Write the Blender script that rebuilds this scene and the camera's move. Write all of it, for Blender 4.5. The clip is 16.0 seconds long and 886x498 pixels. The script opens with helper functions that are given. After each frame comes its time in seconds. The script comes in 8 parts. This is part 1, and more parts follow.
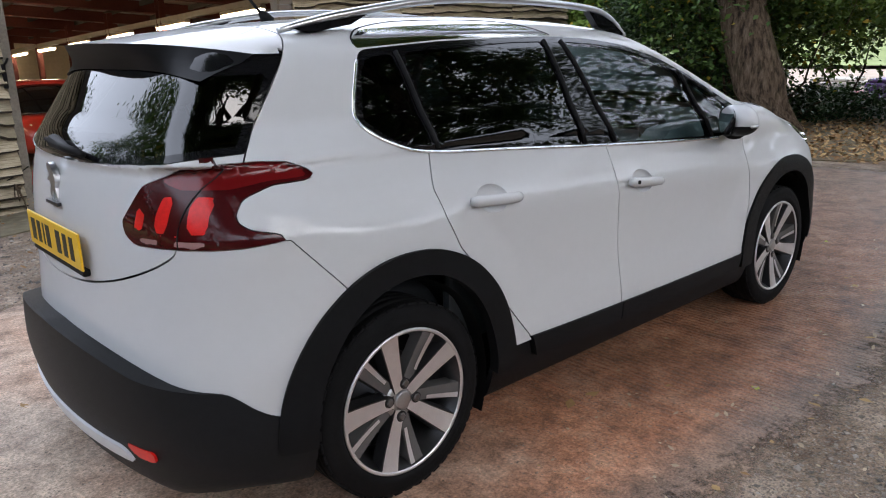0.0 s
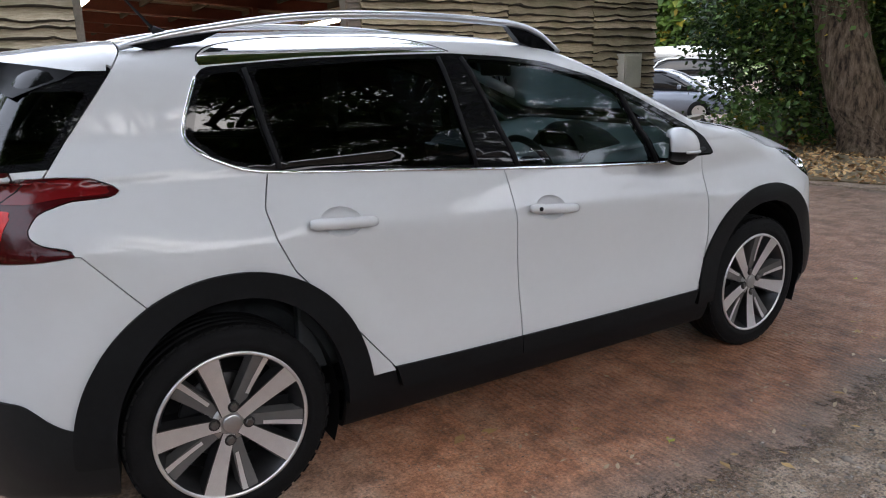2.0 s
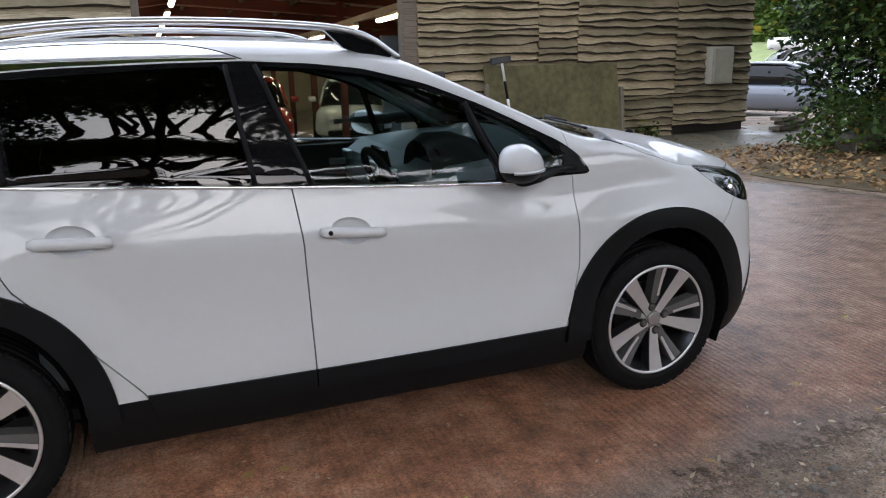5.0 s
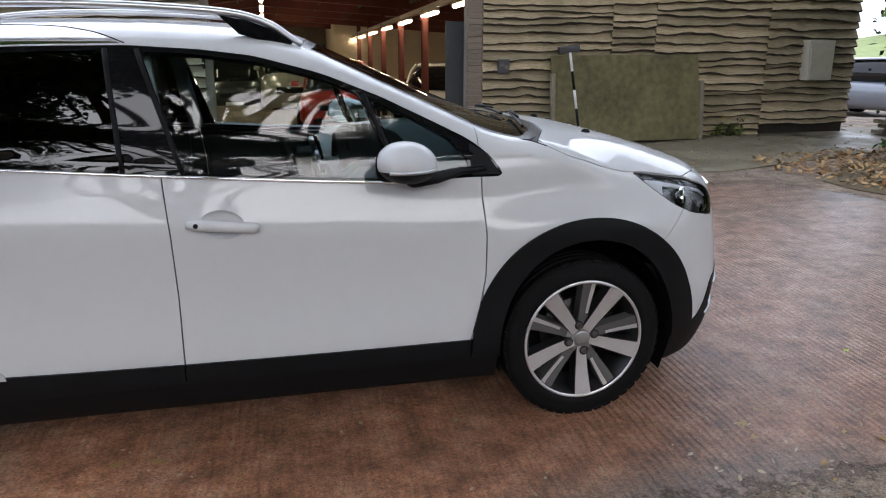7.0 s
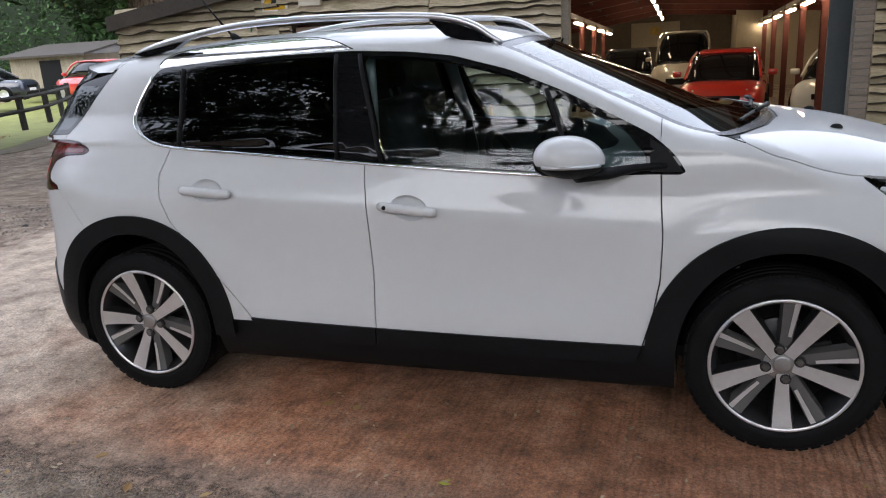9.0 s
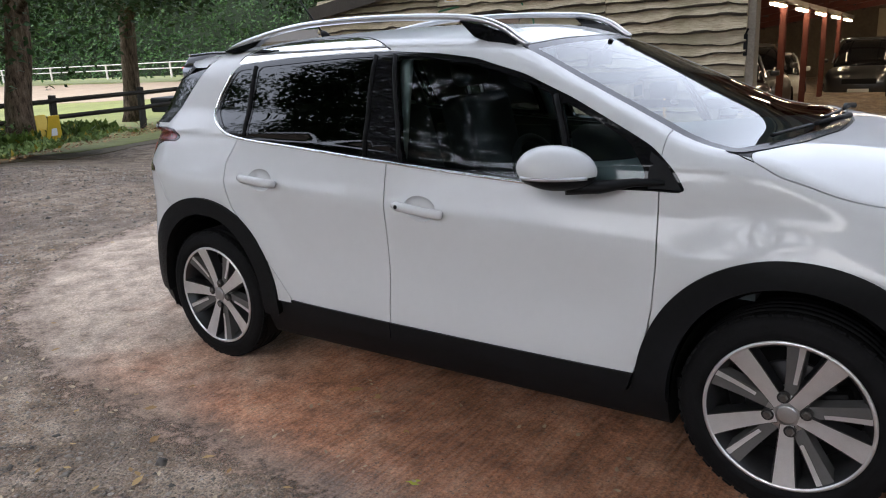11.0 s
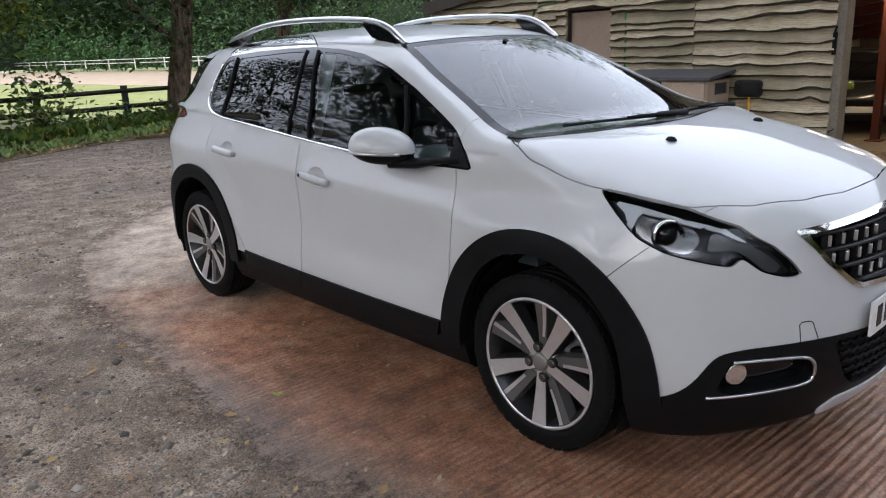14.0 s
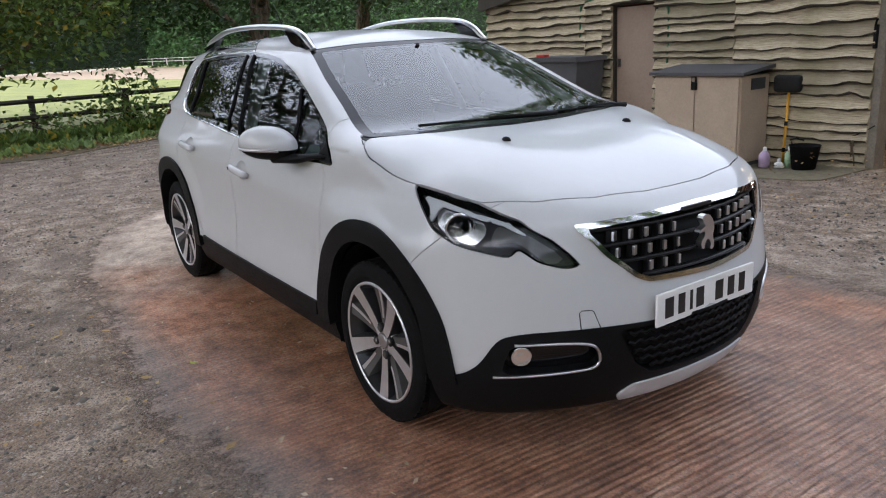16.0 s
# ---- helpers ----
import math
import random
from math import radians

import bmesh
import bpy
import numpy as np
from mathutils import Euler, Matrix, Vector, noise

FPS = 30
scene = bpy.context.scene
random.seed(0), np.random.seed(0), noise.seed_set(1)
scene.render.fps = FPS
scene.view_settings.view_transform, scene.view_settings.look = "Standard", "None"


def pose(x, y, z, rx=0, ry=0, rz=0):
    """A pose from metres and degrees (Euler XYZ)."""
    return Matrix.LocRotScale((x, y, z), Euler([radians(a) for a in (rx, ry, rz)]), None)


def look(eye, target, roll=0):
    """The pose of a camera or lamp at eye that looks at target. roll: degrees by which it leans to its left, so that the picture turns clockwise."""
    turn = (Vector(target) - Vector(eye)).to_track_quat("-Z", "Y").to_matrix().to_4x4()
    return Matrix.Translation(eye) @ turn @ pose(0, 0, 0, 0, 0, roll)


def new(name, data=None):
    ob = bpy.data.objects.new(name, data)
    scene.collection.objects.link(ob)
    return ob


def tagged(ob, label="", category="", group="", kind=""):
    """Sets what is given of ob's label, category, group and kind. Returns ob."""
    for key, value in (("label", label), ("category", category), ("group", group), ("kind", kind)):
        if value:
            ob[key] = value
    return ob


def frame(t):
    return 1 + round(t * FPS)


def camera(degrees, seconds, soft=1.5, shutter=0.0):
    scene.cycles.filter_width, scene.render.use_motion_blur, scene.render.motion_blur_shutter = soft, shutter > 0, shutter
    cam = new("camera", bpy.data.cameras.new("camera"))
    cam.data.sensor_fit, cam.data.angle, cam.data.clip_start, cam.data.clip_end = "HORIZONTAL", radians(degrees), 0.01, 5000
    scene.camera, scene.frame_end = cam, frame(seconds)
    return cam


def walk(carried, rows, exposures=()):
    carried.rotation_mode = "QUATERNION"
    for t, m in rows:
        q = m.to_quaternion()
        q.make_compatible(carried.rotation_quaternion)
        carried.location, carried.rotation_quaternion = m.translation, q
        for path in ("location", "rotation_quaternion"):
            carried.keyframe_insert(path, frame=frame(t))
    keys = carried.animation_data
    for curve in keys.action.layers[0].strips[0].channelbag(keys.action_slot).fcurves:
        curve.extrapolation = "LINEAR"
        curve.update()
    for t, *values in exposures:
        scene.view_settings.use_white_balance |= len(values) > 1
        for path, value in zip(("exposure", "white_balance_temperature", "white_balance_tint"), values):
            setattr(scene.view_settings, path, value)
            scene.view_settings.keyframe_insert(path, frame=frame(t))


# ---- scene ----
cam = camera(61.3, 16.0, 1.1)
PATH = [
    (0, (-1.324, -2.492, 1.383), (-0.034, -1.057, 0.857), -1.4),
    (0.5, (-1.116, -2.59, 1.376), (0.111, -1.093, 0.87), -1.2),
    (1, (-0.933, -2.668, 1.378), (0.257, -1.141, 0.878), -0.9),
    (1.5, (-0.745, -2.809, 1.382), (0.355, -1.216, 0.88), -1.1),
    (2, (-0.571, -2.927, 1.396), (0.471, -1.295, 0.896), -1.0),
    (2.5, (-0.354, -2.966, 1.384), (0.641, -1.305, 0.885), -1.0),
    (3, (-0.151, -2.974, 1.404), (0.787, -1.28, 0.901), -0.9),
    (3.5, (0.017, -3.041, 1.403), (0.881, -1.31, 0.894), -1.1),
    (4, (0.209, -3.172, 1.421), (1.01, -1.412, 0.911), -1.3),
    (4.5, (0.38, -3.219, 1.41), (1.139, -1.44, 0.899), -1.4),
    (5, (0.622, -3.238, 1.431), (1.338, -1.444, 0.914), -1.2),
    (7.5, (1.621, -3.329, 1.434), (1.838, -1.42, 0.881), -0.5),
    (8, (1.845, -3.374, 1.429), (1.761, -1.453, 0.879), -1.9),
    (8.5, (2.045, -3.421, 1.449), (1.697, -1.53, 0.898), -3.2),
    (9, (2.201, -3.335, 1.426), (1.596, -1.506, 0.888), -3.4),
    (9.5, (2.366, -3.212, 1.44), (1.537, -1.473, 0.903), -3.3),
    (12, (3.267, -2.933, 1.441), (2.034, -1.451, 0.908), -3.2),
    (12.5, (3.506, -2.905, 1.425), (2.178, -1.507, 0.895), -2.9),
    (13, (3.756, -2.876, 1.439), (2.379, -1.529, 0.902), -2.5),
    (13.5, (3.926, -2.772, 1.403), (2.537, -1.438, 0.865), -2.6),
    (14, (4.105, -2.659, 1.412), (2.674, -1.368, 0.874), -2.7),
    (14.5, (4.318, -2.559, 1.406), (2.846, -1.316, 0.869), -2.6),
    (15, (4.606, -2.464, 1.413), (3.092, -1.276, 0.872), -2.6),
    (15.5, (4.755, -2.317, 1.392), (3.202, -1.177, 0.853), -2.9),
    (16, (4.893, -2.098, 1.419), (3.296, -1.023, 0.878), -3.4),
]
walk(cam, [(t, look(eye, target, roll)) for t, eye, target, roll in PATH], [(0.0, 1.50), (3.5, 1.50), (8.0, 1.46), (12.0, 1.44), (14.0, 1.38), (16.0, 1.42)])

# ---- world and light: a bright overcast sky above a yard among trees ----
world = bpy.data.worlds.new("overcast_sky")
scene.world = world
world.use_nodes = True
wt = world.node_tree
wt.nodes.clear()
w_out = wt.nodes.new("ShaderNodeOutputWorld")
w_bg = wt.nodes.new("ShaderNodeBackground")
w_sky = wt.nodes.new("ShaderNodeTexSky")
w_sky.sky_type = "NISHITA"
w_sky.sun_disc = False
w_sky.sun_elevation, w_sky.sun_rotation = radians(40), radians(172)
w_sky.air_density, w_sky.dust_density, w_sky.ozone_density = 1.0, 4.0, 1.0
w_mix = wt.nodes.new("ShaderNodeMix")
w_mix.data_type = "RGBA"
w_mix.inputs[0].default_value = 0.82
w_mix.inputs[7].default_value = (8.5, 9.2, 11.0, 1)
wt.links.new(w_sky.outputs[0], w_mix.inputs[6])
wt.links.new(w_mix.outputs[2], w_bg.inputs[0])
w_bg.inputs[1].default_value = 0.125
wt.links.new(w_bg.outputs[0], w_out.inputs[0])
sun = new("sun", bpy.data.lights.new("sun", "SUN"))
sun.data.energy, sun.data.angle, sun.data.color = 0.85, radians(70), (1.0, 0.99, 0.98)
sun.matrix_world = look((2, -14, 11.7), (0, 0, 0))


# ---- materials ----
def material(name, color, rough=0.5, metal=0.0, vary=0.0, scale=8.0, bump=0.0, bump_scale=60.0, dark=None, coat=0.0, spec=0.5, object_random=0.0, rough_vary=0.0, stretch=(1, 1, 1)):
    """A node material with colour variation at two scales, rough patches and fine relief."""
    m = bpy.data.materials.new(name)
    m.use_nodes = True
    nt = m.node_tree
    b = nt.nodes["Principled BSDF"]
    b.inputs["Base Color"].default_value = (*color, 1)
    b.inputs["Roughness"].default_value = rough
    b.inputs["Metallic"].default_value = metal
    b.inputs["Coat Weight"].default_value = coat
    b.inputs["Coat Roughness"].default_value = 0.02
    b.inputs["Specular IOR Level"].default_value = spec
    tc = nt.nodes.new("ShaderNodeTexCoord")
    mp = nt.nodes.new("ShaderNodeMapping")
    mp.inputs["Scale"].default_value = stretch
    nt.links.new(tc.outputs["Object"], mp.inputs[0])
    col = None
    if vary or object_random:
        n1, n2 = nt.nodes.new("ShaderNodeTexNoise"), nt.nodes.new("ShaderNodeTexNoise")
        n1.inputs["Scale"].default_value, n2.inputs["Scale"].default_value = scale, scale * 9
        n1.inputs["Detail"].default_value = n2.inputs["Detail"].default_value = 5
        add = nt.nodes.new("ShaderNodeMath")
        add.operation = "ADD"
        nt.links.new(mp.outputs[0], n1.inputs[0])
        nt.links.new(mp.outputs[0], n2.inputs[0])
        nt.links.new(n1.outputs[0], add.inputs[0])
        nt.links.new(n2.outputs[0], add.inputs[1])
        last = add
        if object_random:
            oi = nt.nodes.new("ShaderNodeObjectInfo")
            mul = nt.nodes.new("ShaderNodeMath")
            mul.operation = "MULTIPLY_ADD"
            mul.inputs[1].default_value = object_random
            nt.links.new(oi.outputs["Random"], mul.inputs[0])
            nt.links.new(add.outputs[0], mul.inputs[2])
            last = mul
        rp = nt.nodes.new("ShaderNodeValToRGB")
        rp.color_ramp.elements[0].position, rp.color_ramp.elements[1].position = 0.33, 0.67 + 0.5 * object_random
        lo = dark or tuple(c * (1 - vary) for c in color)
        hi = tuple(min(1, c * (1 + 0.6 * vary)) for c in color)
        rp.color_ramp.elements[0].color, rp.color_ramp.elements[1].color = (*lo, 1), (*hi, 1)
        half = nt.nodes.new("ShaderNodeMath")
        half.operation = "MULTIPLY"
        half.inputs[1].default_value = 0.5
        nt.links.new(last.outputs[0], half.inputs[0])
        nt.links.new(half.outputs[0], rp.inputs[0])
        nt.links.new(rp.outputs[0], b.inputs["Base Color"])
        if rough_vary:
            mr = nt.nodes.new("ShaderNodeMapRange")
            mr.inputs[1].default_value, mr.inputs[2].default_value = 0.35, 0.65
            mr.inputs[3].default_value, mr.inputs[4].default_value = max(0.02, rough - rough_vary), min(1, rough + rough_vary)
            nt.links.new(n1.outputs[0], mr.inputs[0])
            nt.links.new(mr.outputs[0], b.inputs["Roughness"])
    if bump:
        n3 = nt.nodes.new("ShaderNodeTexNoise")
        n3.inputs["Scale"].default_value, n3.inputs["Detail"].default_value = bump_scale, 6
        nt.links.new(mp.outputs[0], n3.inputs[0])
        bp = nt.nodes.new("ShaderNodeBump")
        bp.inputs["Strength"].default_value, bp.inputs["Distance"].default_value = bump, 0.01
        nt.links.new(n3.outputs[0], bp.inputs["Height"])
        nt.links.new(bp.outputs[0], b.inputs["Normal"])
    return m


def glass_material(name, tint, gloss=1.45):
    """A thin pane: tinted see-through, with mirror gloss by Fresnel."""
    m = bpy.data.materials.new(name)
    m.use_nodes = True
    nt = m.node_tree
    nt.nodes.clear()
    out, mix = nt.nodes.new("ShaderNodeOutputMaterial"), nt.nodes.new("ShaderNodeMixShader")
    tr, gl, fr = nt.nodes.new("ShaderNodeBsdfTransparent"), nt.nodes.new("ShaderNodeBsdfGlossy"), nt.nodes.new("ShaderNodeFresnel")
    tr.inputs[0].default_value = (*tint, 1)
    gl.inputs["Roughness"].default_value = 0.0
    fr.inputs[0].default_value = gloss
    nt.links.new(fr.outputs[0], mix.inputs[0])
    nt.links.new(tr.outputs[0], mix.inputs[1])
    nt.links.new(gl.outputs[0], mix.inputs[2])
    nt.links.new(mix.outputs[0], out.inputs[0])
    return m


def glow_material(name, color, strength):
    m = bpy.data.materials.new(name)
    m.use_nodes = True
    b = m.node_tree.nodes["Principled BSDF"]
    b.inputs["Base Color"].default_value = (0.8, 0.8, 0.8, 1)
    b.inputs["Emission Color"].default_value = (*color, 1)
    b.inputs["Emission Strength"].default_value = strength
    return m


PAINT = material("white_car_paint", (0.53, 0.535, 0.54), 0.5, coat=0.75, spec=0.05, vary=0.02, scale=3)
PLASTIC = material("black_grained_plastic", (0.0062, 0.0066, 0.0074), 0.52, spec=0.13, vary=0.25, scale=5, bump=0.15, bump_scale=900)
LEDGE = material("satin_black_bumper_plastic", (0.010, 0.0105, 0.0115), 0.48, spec=0.14, vary=0.2, scale=5, bump=0.1, bump_scale=900)
GLOSS_BLACK = material("gloss_black_trim", (0.006, 0.006, 0.007), 0.03, spec=0.35)
RUBBER = material("tyre_rubber", (0.0075, 0.0075, 0.008), 0.7, spec=0.09, vary=0.35, scale=14, bump=0.2, bump_scale=300)
SEAL = material("rubber_seal", (0.006, 0.006, 0.0065), 0.6, spec=0.15)
CHROME = material("bright_chrome", (0.82, 0.82, 0.82), 0.07, 1.0)
SATIN = material("satin_aluminium", (0.62, 0.63, 0.65), 0.30, 1.0, vary=0.06, scale=30)
MACHINED = material("machined_alloy", (0.74, 0.74, 0.75), 0.34, 0.85, vary=0.08, scale=40)
DARK_ALLOY = material("dark_grey_alloy", (0.055, 0.055, 0.058), 0.35, 0.8, vary=0.1, scale=20)
GREY_ALLOY = material("grey_painted_alloy", (0.42, 0.42, 0.42), 0.35, 0.9, vary=0.08, scale=30)
STEEL = material("brake_disc_steel", (0.16, 0.15, 0.145), 0.42, 0.9, vary=0.3, scale=20)
GLASS = glass_material("clear_green_glass", (0.74, 0.84, 0.84), 1.62)
SCREEN_GLASS = glass_material("coated_windscreen_glass", (0.64, 0.74, 0.73), 1.75)
PRIVACY = glass_material("dark_privacy_glass", (0.04, 0.045, 0.05), 1.62)
REAR_PRIVACY = glass_material("coated_rear_privacy_glass", (0.03, 0.034, 0.04), 1.8)
LENS = glass_material("clear_lamp_lens", (0.92, 0.94, 0.96), 1.45)
RED_LENS = material("red_lamp_lens", (0.62, 0.012, 0.010), 0.3, coat=0.4, spec=0.2, vary=0.2, scale=12)
DARK_RED = material("dark_red_lamp_lens", (0.045, 0.0025, 0.0035), 0.25, coat=0.6, spec=0.1, vary=0.2, scale=12)
FABRIC = material("dark_grey_fabric", (0.040, 0.043, 0.046), 0.9, vary=0.3, scale=30, bump=0.3, bump_scale=500)
TRIM_GREY = material("dark_interior_plastic", (0.032, 0.038, 0.041), 0.55, vary=0.2, scale=20)
LINER = material("pale_grey_headliner", (0.50, 0.54, 0.54), 0.9, vary=0.1, scale=20)
PLATE_Y = material("yellow_number_plate", (0.78, 0.47, 0.02), 0.35, vary=0.08, scale=20)
PLATE_W = material("white_number_plate", (0.80, 0.80, 0.78), 0.35, vary=0.06, scale=20)
PRINT = material("black_print", (0.010, 0.010, 0.010), 0.5)


# ---- mesh helpers: everything is verts and faces until it is linked ----
def link(name, verts, faces, mat, parent=None, label="", smooth=True, normals=None):
    me = bpy.data.meshes.new(name)
    me.from_pydata([tuple(map(float, v)) for v in verts], [], [tuple(map(int, f)) for f in faces])
    if smooth:
        me.polygons.foreach_set("use_smooth", [True] * len(me.polygons))
    me.materials.append(mat)
    me.update()
    if normals is not None:
        me.normals_split_custom_set_from_vertices([tuple(map(float, n)) for n in normals])
    ob = new(name, me)
    if parent:
        ob.parent = parent
    if label:
        ob["label"] = label
    return ob


def part(name, bm, mat, parent=None, label="", smooth=False):
    """A bmesh, or (verts, faces), as one mesh object under a thing."""
    if isinstance(bm, tuple):
        return link(name, bm[0], bm[1], mat, parent, label, smooth)
    vs = [v.co[:] for v in bm.verts]
    bm.verts.index_update()
    fs = [[v.index for v in f.verts] for f in bm.faces]
    bm.free()
    return link(name, vs, fs, mat, parent, label, smooth)


def join(*pieces):
    vs, fs = [], []
    for v, f in pieces:
        o = len(vs)
        vs += [tuple(p) for p in v]
        fs += [tuple(i + o for i in q) for q in f]
    return vs, fs


def moved(piece, m):
    return [tuple(m @ Vector(v)) for v in piece[0]], piece[1]


def box(x0, x1, y0, y1, z0, z1, bevel=0.0, segments=2):
    bm = bmesh.new()
    bmesh.ops.create_cube(bm, size=1)
    for v in bm.verts:
        v.co = ((x0 + x1) / 2 + v.co.x * (x1 - x0), (y0 + y1) / 2 + v.co.y * (y1 - y0), (z0 + z1) / 2 + v.co.z * (z1 - z0))
    if bevel:
        bmesh.ops.bevel(bm, geom=list(bm.edges), offset=bevel, segments=segments, affect="EDGES", profile=0.5)
    bm.verts.index_update()
    r = [v.co[:] for v in bm.verts], [[v.index for v in f.verts] for f in bm.faces]
    bm.free()
    return r


def lathe(profile, n=32, axis="z"):
    """Turns (radius, height) pairs round an axis."""
    vs, fs, k = [], [], len(profile)
    for i in range(n):
        a = 2 * math.pi * i / n
        for r, h in profile:
            c, s = r * math.cos(a), r * math.sin(a)
            vs.append({"z": (c, s, h), "y": (c, h, s), "x": (h, c, s)}[axis])
    for i in range(n):
        for j in range(k - 1):
            a, b = i * k + j, ((i + 1) % n) * k + j
            fs.append((a, b, b + 1, a + 1))
    return vs, fs


def tube(points, radius, sides=8, flat=1.0, up=(0, 0, 1), caps=True):
    """A swept tube; radius is a number or one for each point, flat squashes it along up."""
    P = [Vector(p) for p in points]
    R = radius if isinstance(radius, (list, tuple)) else [radius] * len(P)
    vs, fs = [], []
    for i, p in enumerate(P):
        d = (P[min(i + 1, len(P) - 1)] - P[max(i - 1, 0)]).normalized()
        u = Vector(up)
        if abs(d.dot(u)) > 0.95:
            u = Vector((1, 0, 0)) if abs(d.x) < 0.9 else Vector((0, 1, 0))
        s = d.cross(u).normalized()
        w = s.cross(d)
        for j in range(sides):
            a = 2 * math.pi * j / sides
            vs.append(tuple(p + R[i] * (math.cos(a) * s + flat * math.sin(a) * w)))
    for i in range(len(P) - 1):
        for j in range(sides):
            a, b = i * sides + j, i * sides + (j + 1) % sides
            fs.append((a, b, b + sides, a + sides))
    if caps:
        fs.append(tuple(range(sides - 1, -1, -1)))
        fs.append(tuple(range((len(P) - 1) * sides, len(P) * sides)))
    return vs, fs


def prism(outline, a, b, axis="y"):
    """A flat outline pushed from a to b along an axis; outline in the other two, in the order of x, y, z."""
    n = len(outline)

    def at(p, h):
        return {"x": (h, p[0], p[1]), "y": (p[0], h, p[1]), "z": (p[0], p[1], h)}[axis]
    vs = [at(p, a) for p in outline] + [at(p, b) for p in outline]
    fs = [tuple(range(n)), tuple(range(2 * n - 1, n - 1, -1))]
    fs += [(i, n + i, n + (i + 1) % n, (i + 1) % n) for i in range(n)]
    return vs, fs


def glide(points, n=6, closed=False):
    """A smooth line through points (Catmull-Rom)."""
    P = [np.array(p, float) for p in points]
    k, out = len(P), []
    for i in range(k if closed else k - 1):
        if closed:
            a, b, c, d = P[i - 1], P[i], P[(i + 1) % k], P[(i + 2) % k]
        else:
            a, b, c, d = P[max(i - 1, 0)], P[i], P[i + 1], P[min(i + 2, k - 1)]
        for j in range(n):
            t = j / n
            out.append(0.5 * (2 * b + (c - a) * t + (2 * a - 5 * b + 4 * c - d) * t ** 2 + (3 * b - a - 3 * c + d) * t ** 3))
    if not closed:
        out.append(P[-1])
    return [tuple(p) for p in out]


def thing(name, label, category, group="", at=None, kind=""):
    e = new(name)
    e.empty_display_size = 0.1
    if at is not None:
        e.matrix_world = at
    return tagged(e, label, category, group, kind)



# ---- ground ----
def ramp(a, b, x):
    t = max(0.0, min(1.0, (x - a) / (b - a)))
    return t * t * (3 - 2 * t)


def ground_height(x, y):
    """Level round the car; falls towards the barn's door, rises a little by its far corner."""
    w = ramp(1.6, 5.6, y)
    low = max(-0.40, min(0.03, -0.29 + 0.042 * x))
    z = w * low - 0.55 * ramp(7.5, 12.5, y) * ramp(10.6, 13.5, x)
    if y > 6.6 and -6 < x < 10:
        z = min(z, -0.30 - 0.30 * ramp(6.6, 11, y)) if 0.6 < x < 4.4 else min(z, -0.30 - 0.30 * ramp(6.7, 11, y))
    return z


def node_setup(name):
    m = bpy.data.materials.new(name)
    m.use_nodes = True
    return m, m.node_tree, m.node_tree.nodes["Principled BSDF"]


def noise_node(nt, scale, detail=6, vec=None, rough=0.6):
    n = nt.nodes.new("ShaderNodeTexNoise")
    n.inputs["Scale"].default_value, n.inputs["Detail"].default_value, n.inputs["Roughness"].default_value = scale, detail, rough
    if vec:
        nt.links.new(vec, n.inputs[0])
    return n.outputs[0]


def ramp_node(nt, fac, stops):
    r = nt.nodes.new("ShaderNodeValToRGB")
    e = r.color_ramp.elements
    while len(e) < len(stops):
        e.new(0.5)
    for k, (p, c) in zip(e, stops):
        k.position, k.color = p, (*c, 1) if isinstance(c, tuple) else (c, c, c, 1)
    nt.links.new(fac, r.inputs[0])
    return r.outputs[0]


def mix_node(nt, fac, a, b, kind="MIX"):
    m = nt.nodes.new("ShaderNodeMix")
    m.data_type, m.blend_type = "RGBA", kind
    for sock, v in ((m.inputs[0], fac), (m.inputs[6], a), (m.inputs[7], b)):
        if hasattr(v, "links"):
            nt.links.new(v, sock)
        else:
            sock.default_value = v if isinstance(v, float) else (*v, 1)
    return m.outputs[2]


def math_node(nt, op, a, b=0.0):
    m = nt.nodes.new("ShaderNodeMath")
    m.operation = op
    for sock, v in ((m.inputs[0], a), (m.inputs[1], b)):
        if hasattr(v, "links"):
            nt.links.new(v, sock)
        else:
            sock.default_value = v
    return m.outputs[0]


def bump_node(nt, b, height, strength, distance=0.01):
    p = nt.nodes.new("ShaderNodeBump")
    p.inputs["Strength"].default_value, p.inputs["Distance"].default_value = strength, distance
    nt.links.new(height, p.inputs["Height"])
    nt.links.new(p.outputs[0], b.inputs["Normal"])


def speckle_node(nt, vec, scale, colors, size=0.45):
    """Stones: a colour for each cell, and how near its middle one is."""
    v = nt.nodes.new("ShaderNodeTexVoronoi")
    v.inputs["Scale"].default_value = scale
    nt.links.new(vec, v.inputs["Vector"])
    return ramp_node(nt, v.outputs["Color"], colors), ramp_node(nt, v.outputs["Distance"], [(size * 0.7, 1.0), (size, 0.0)]), v.outputs["Distance"]


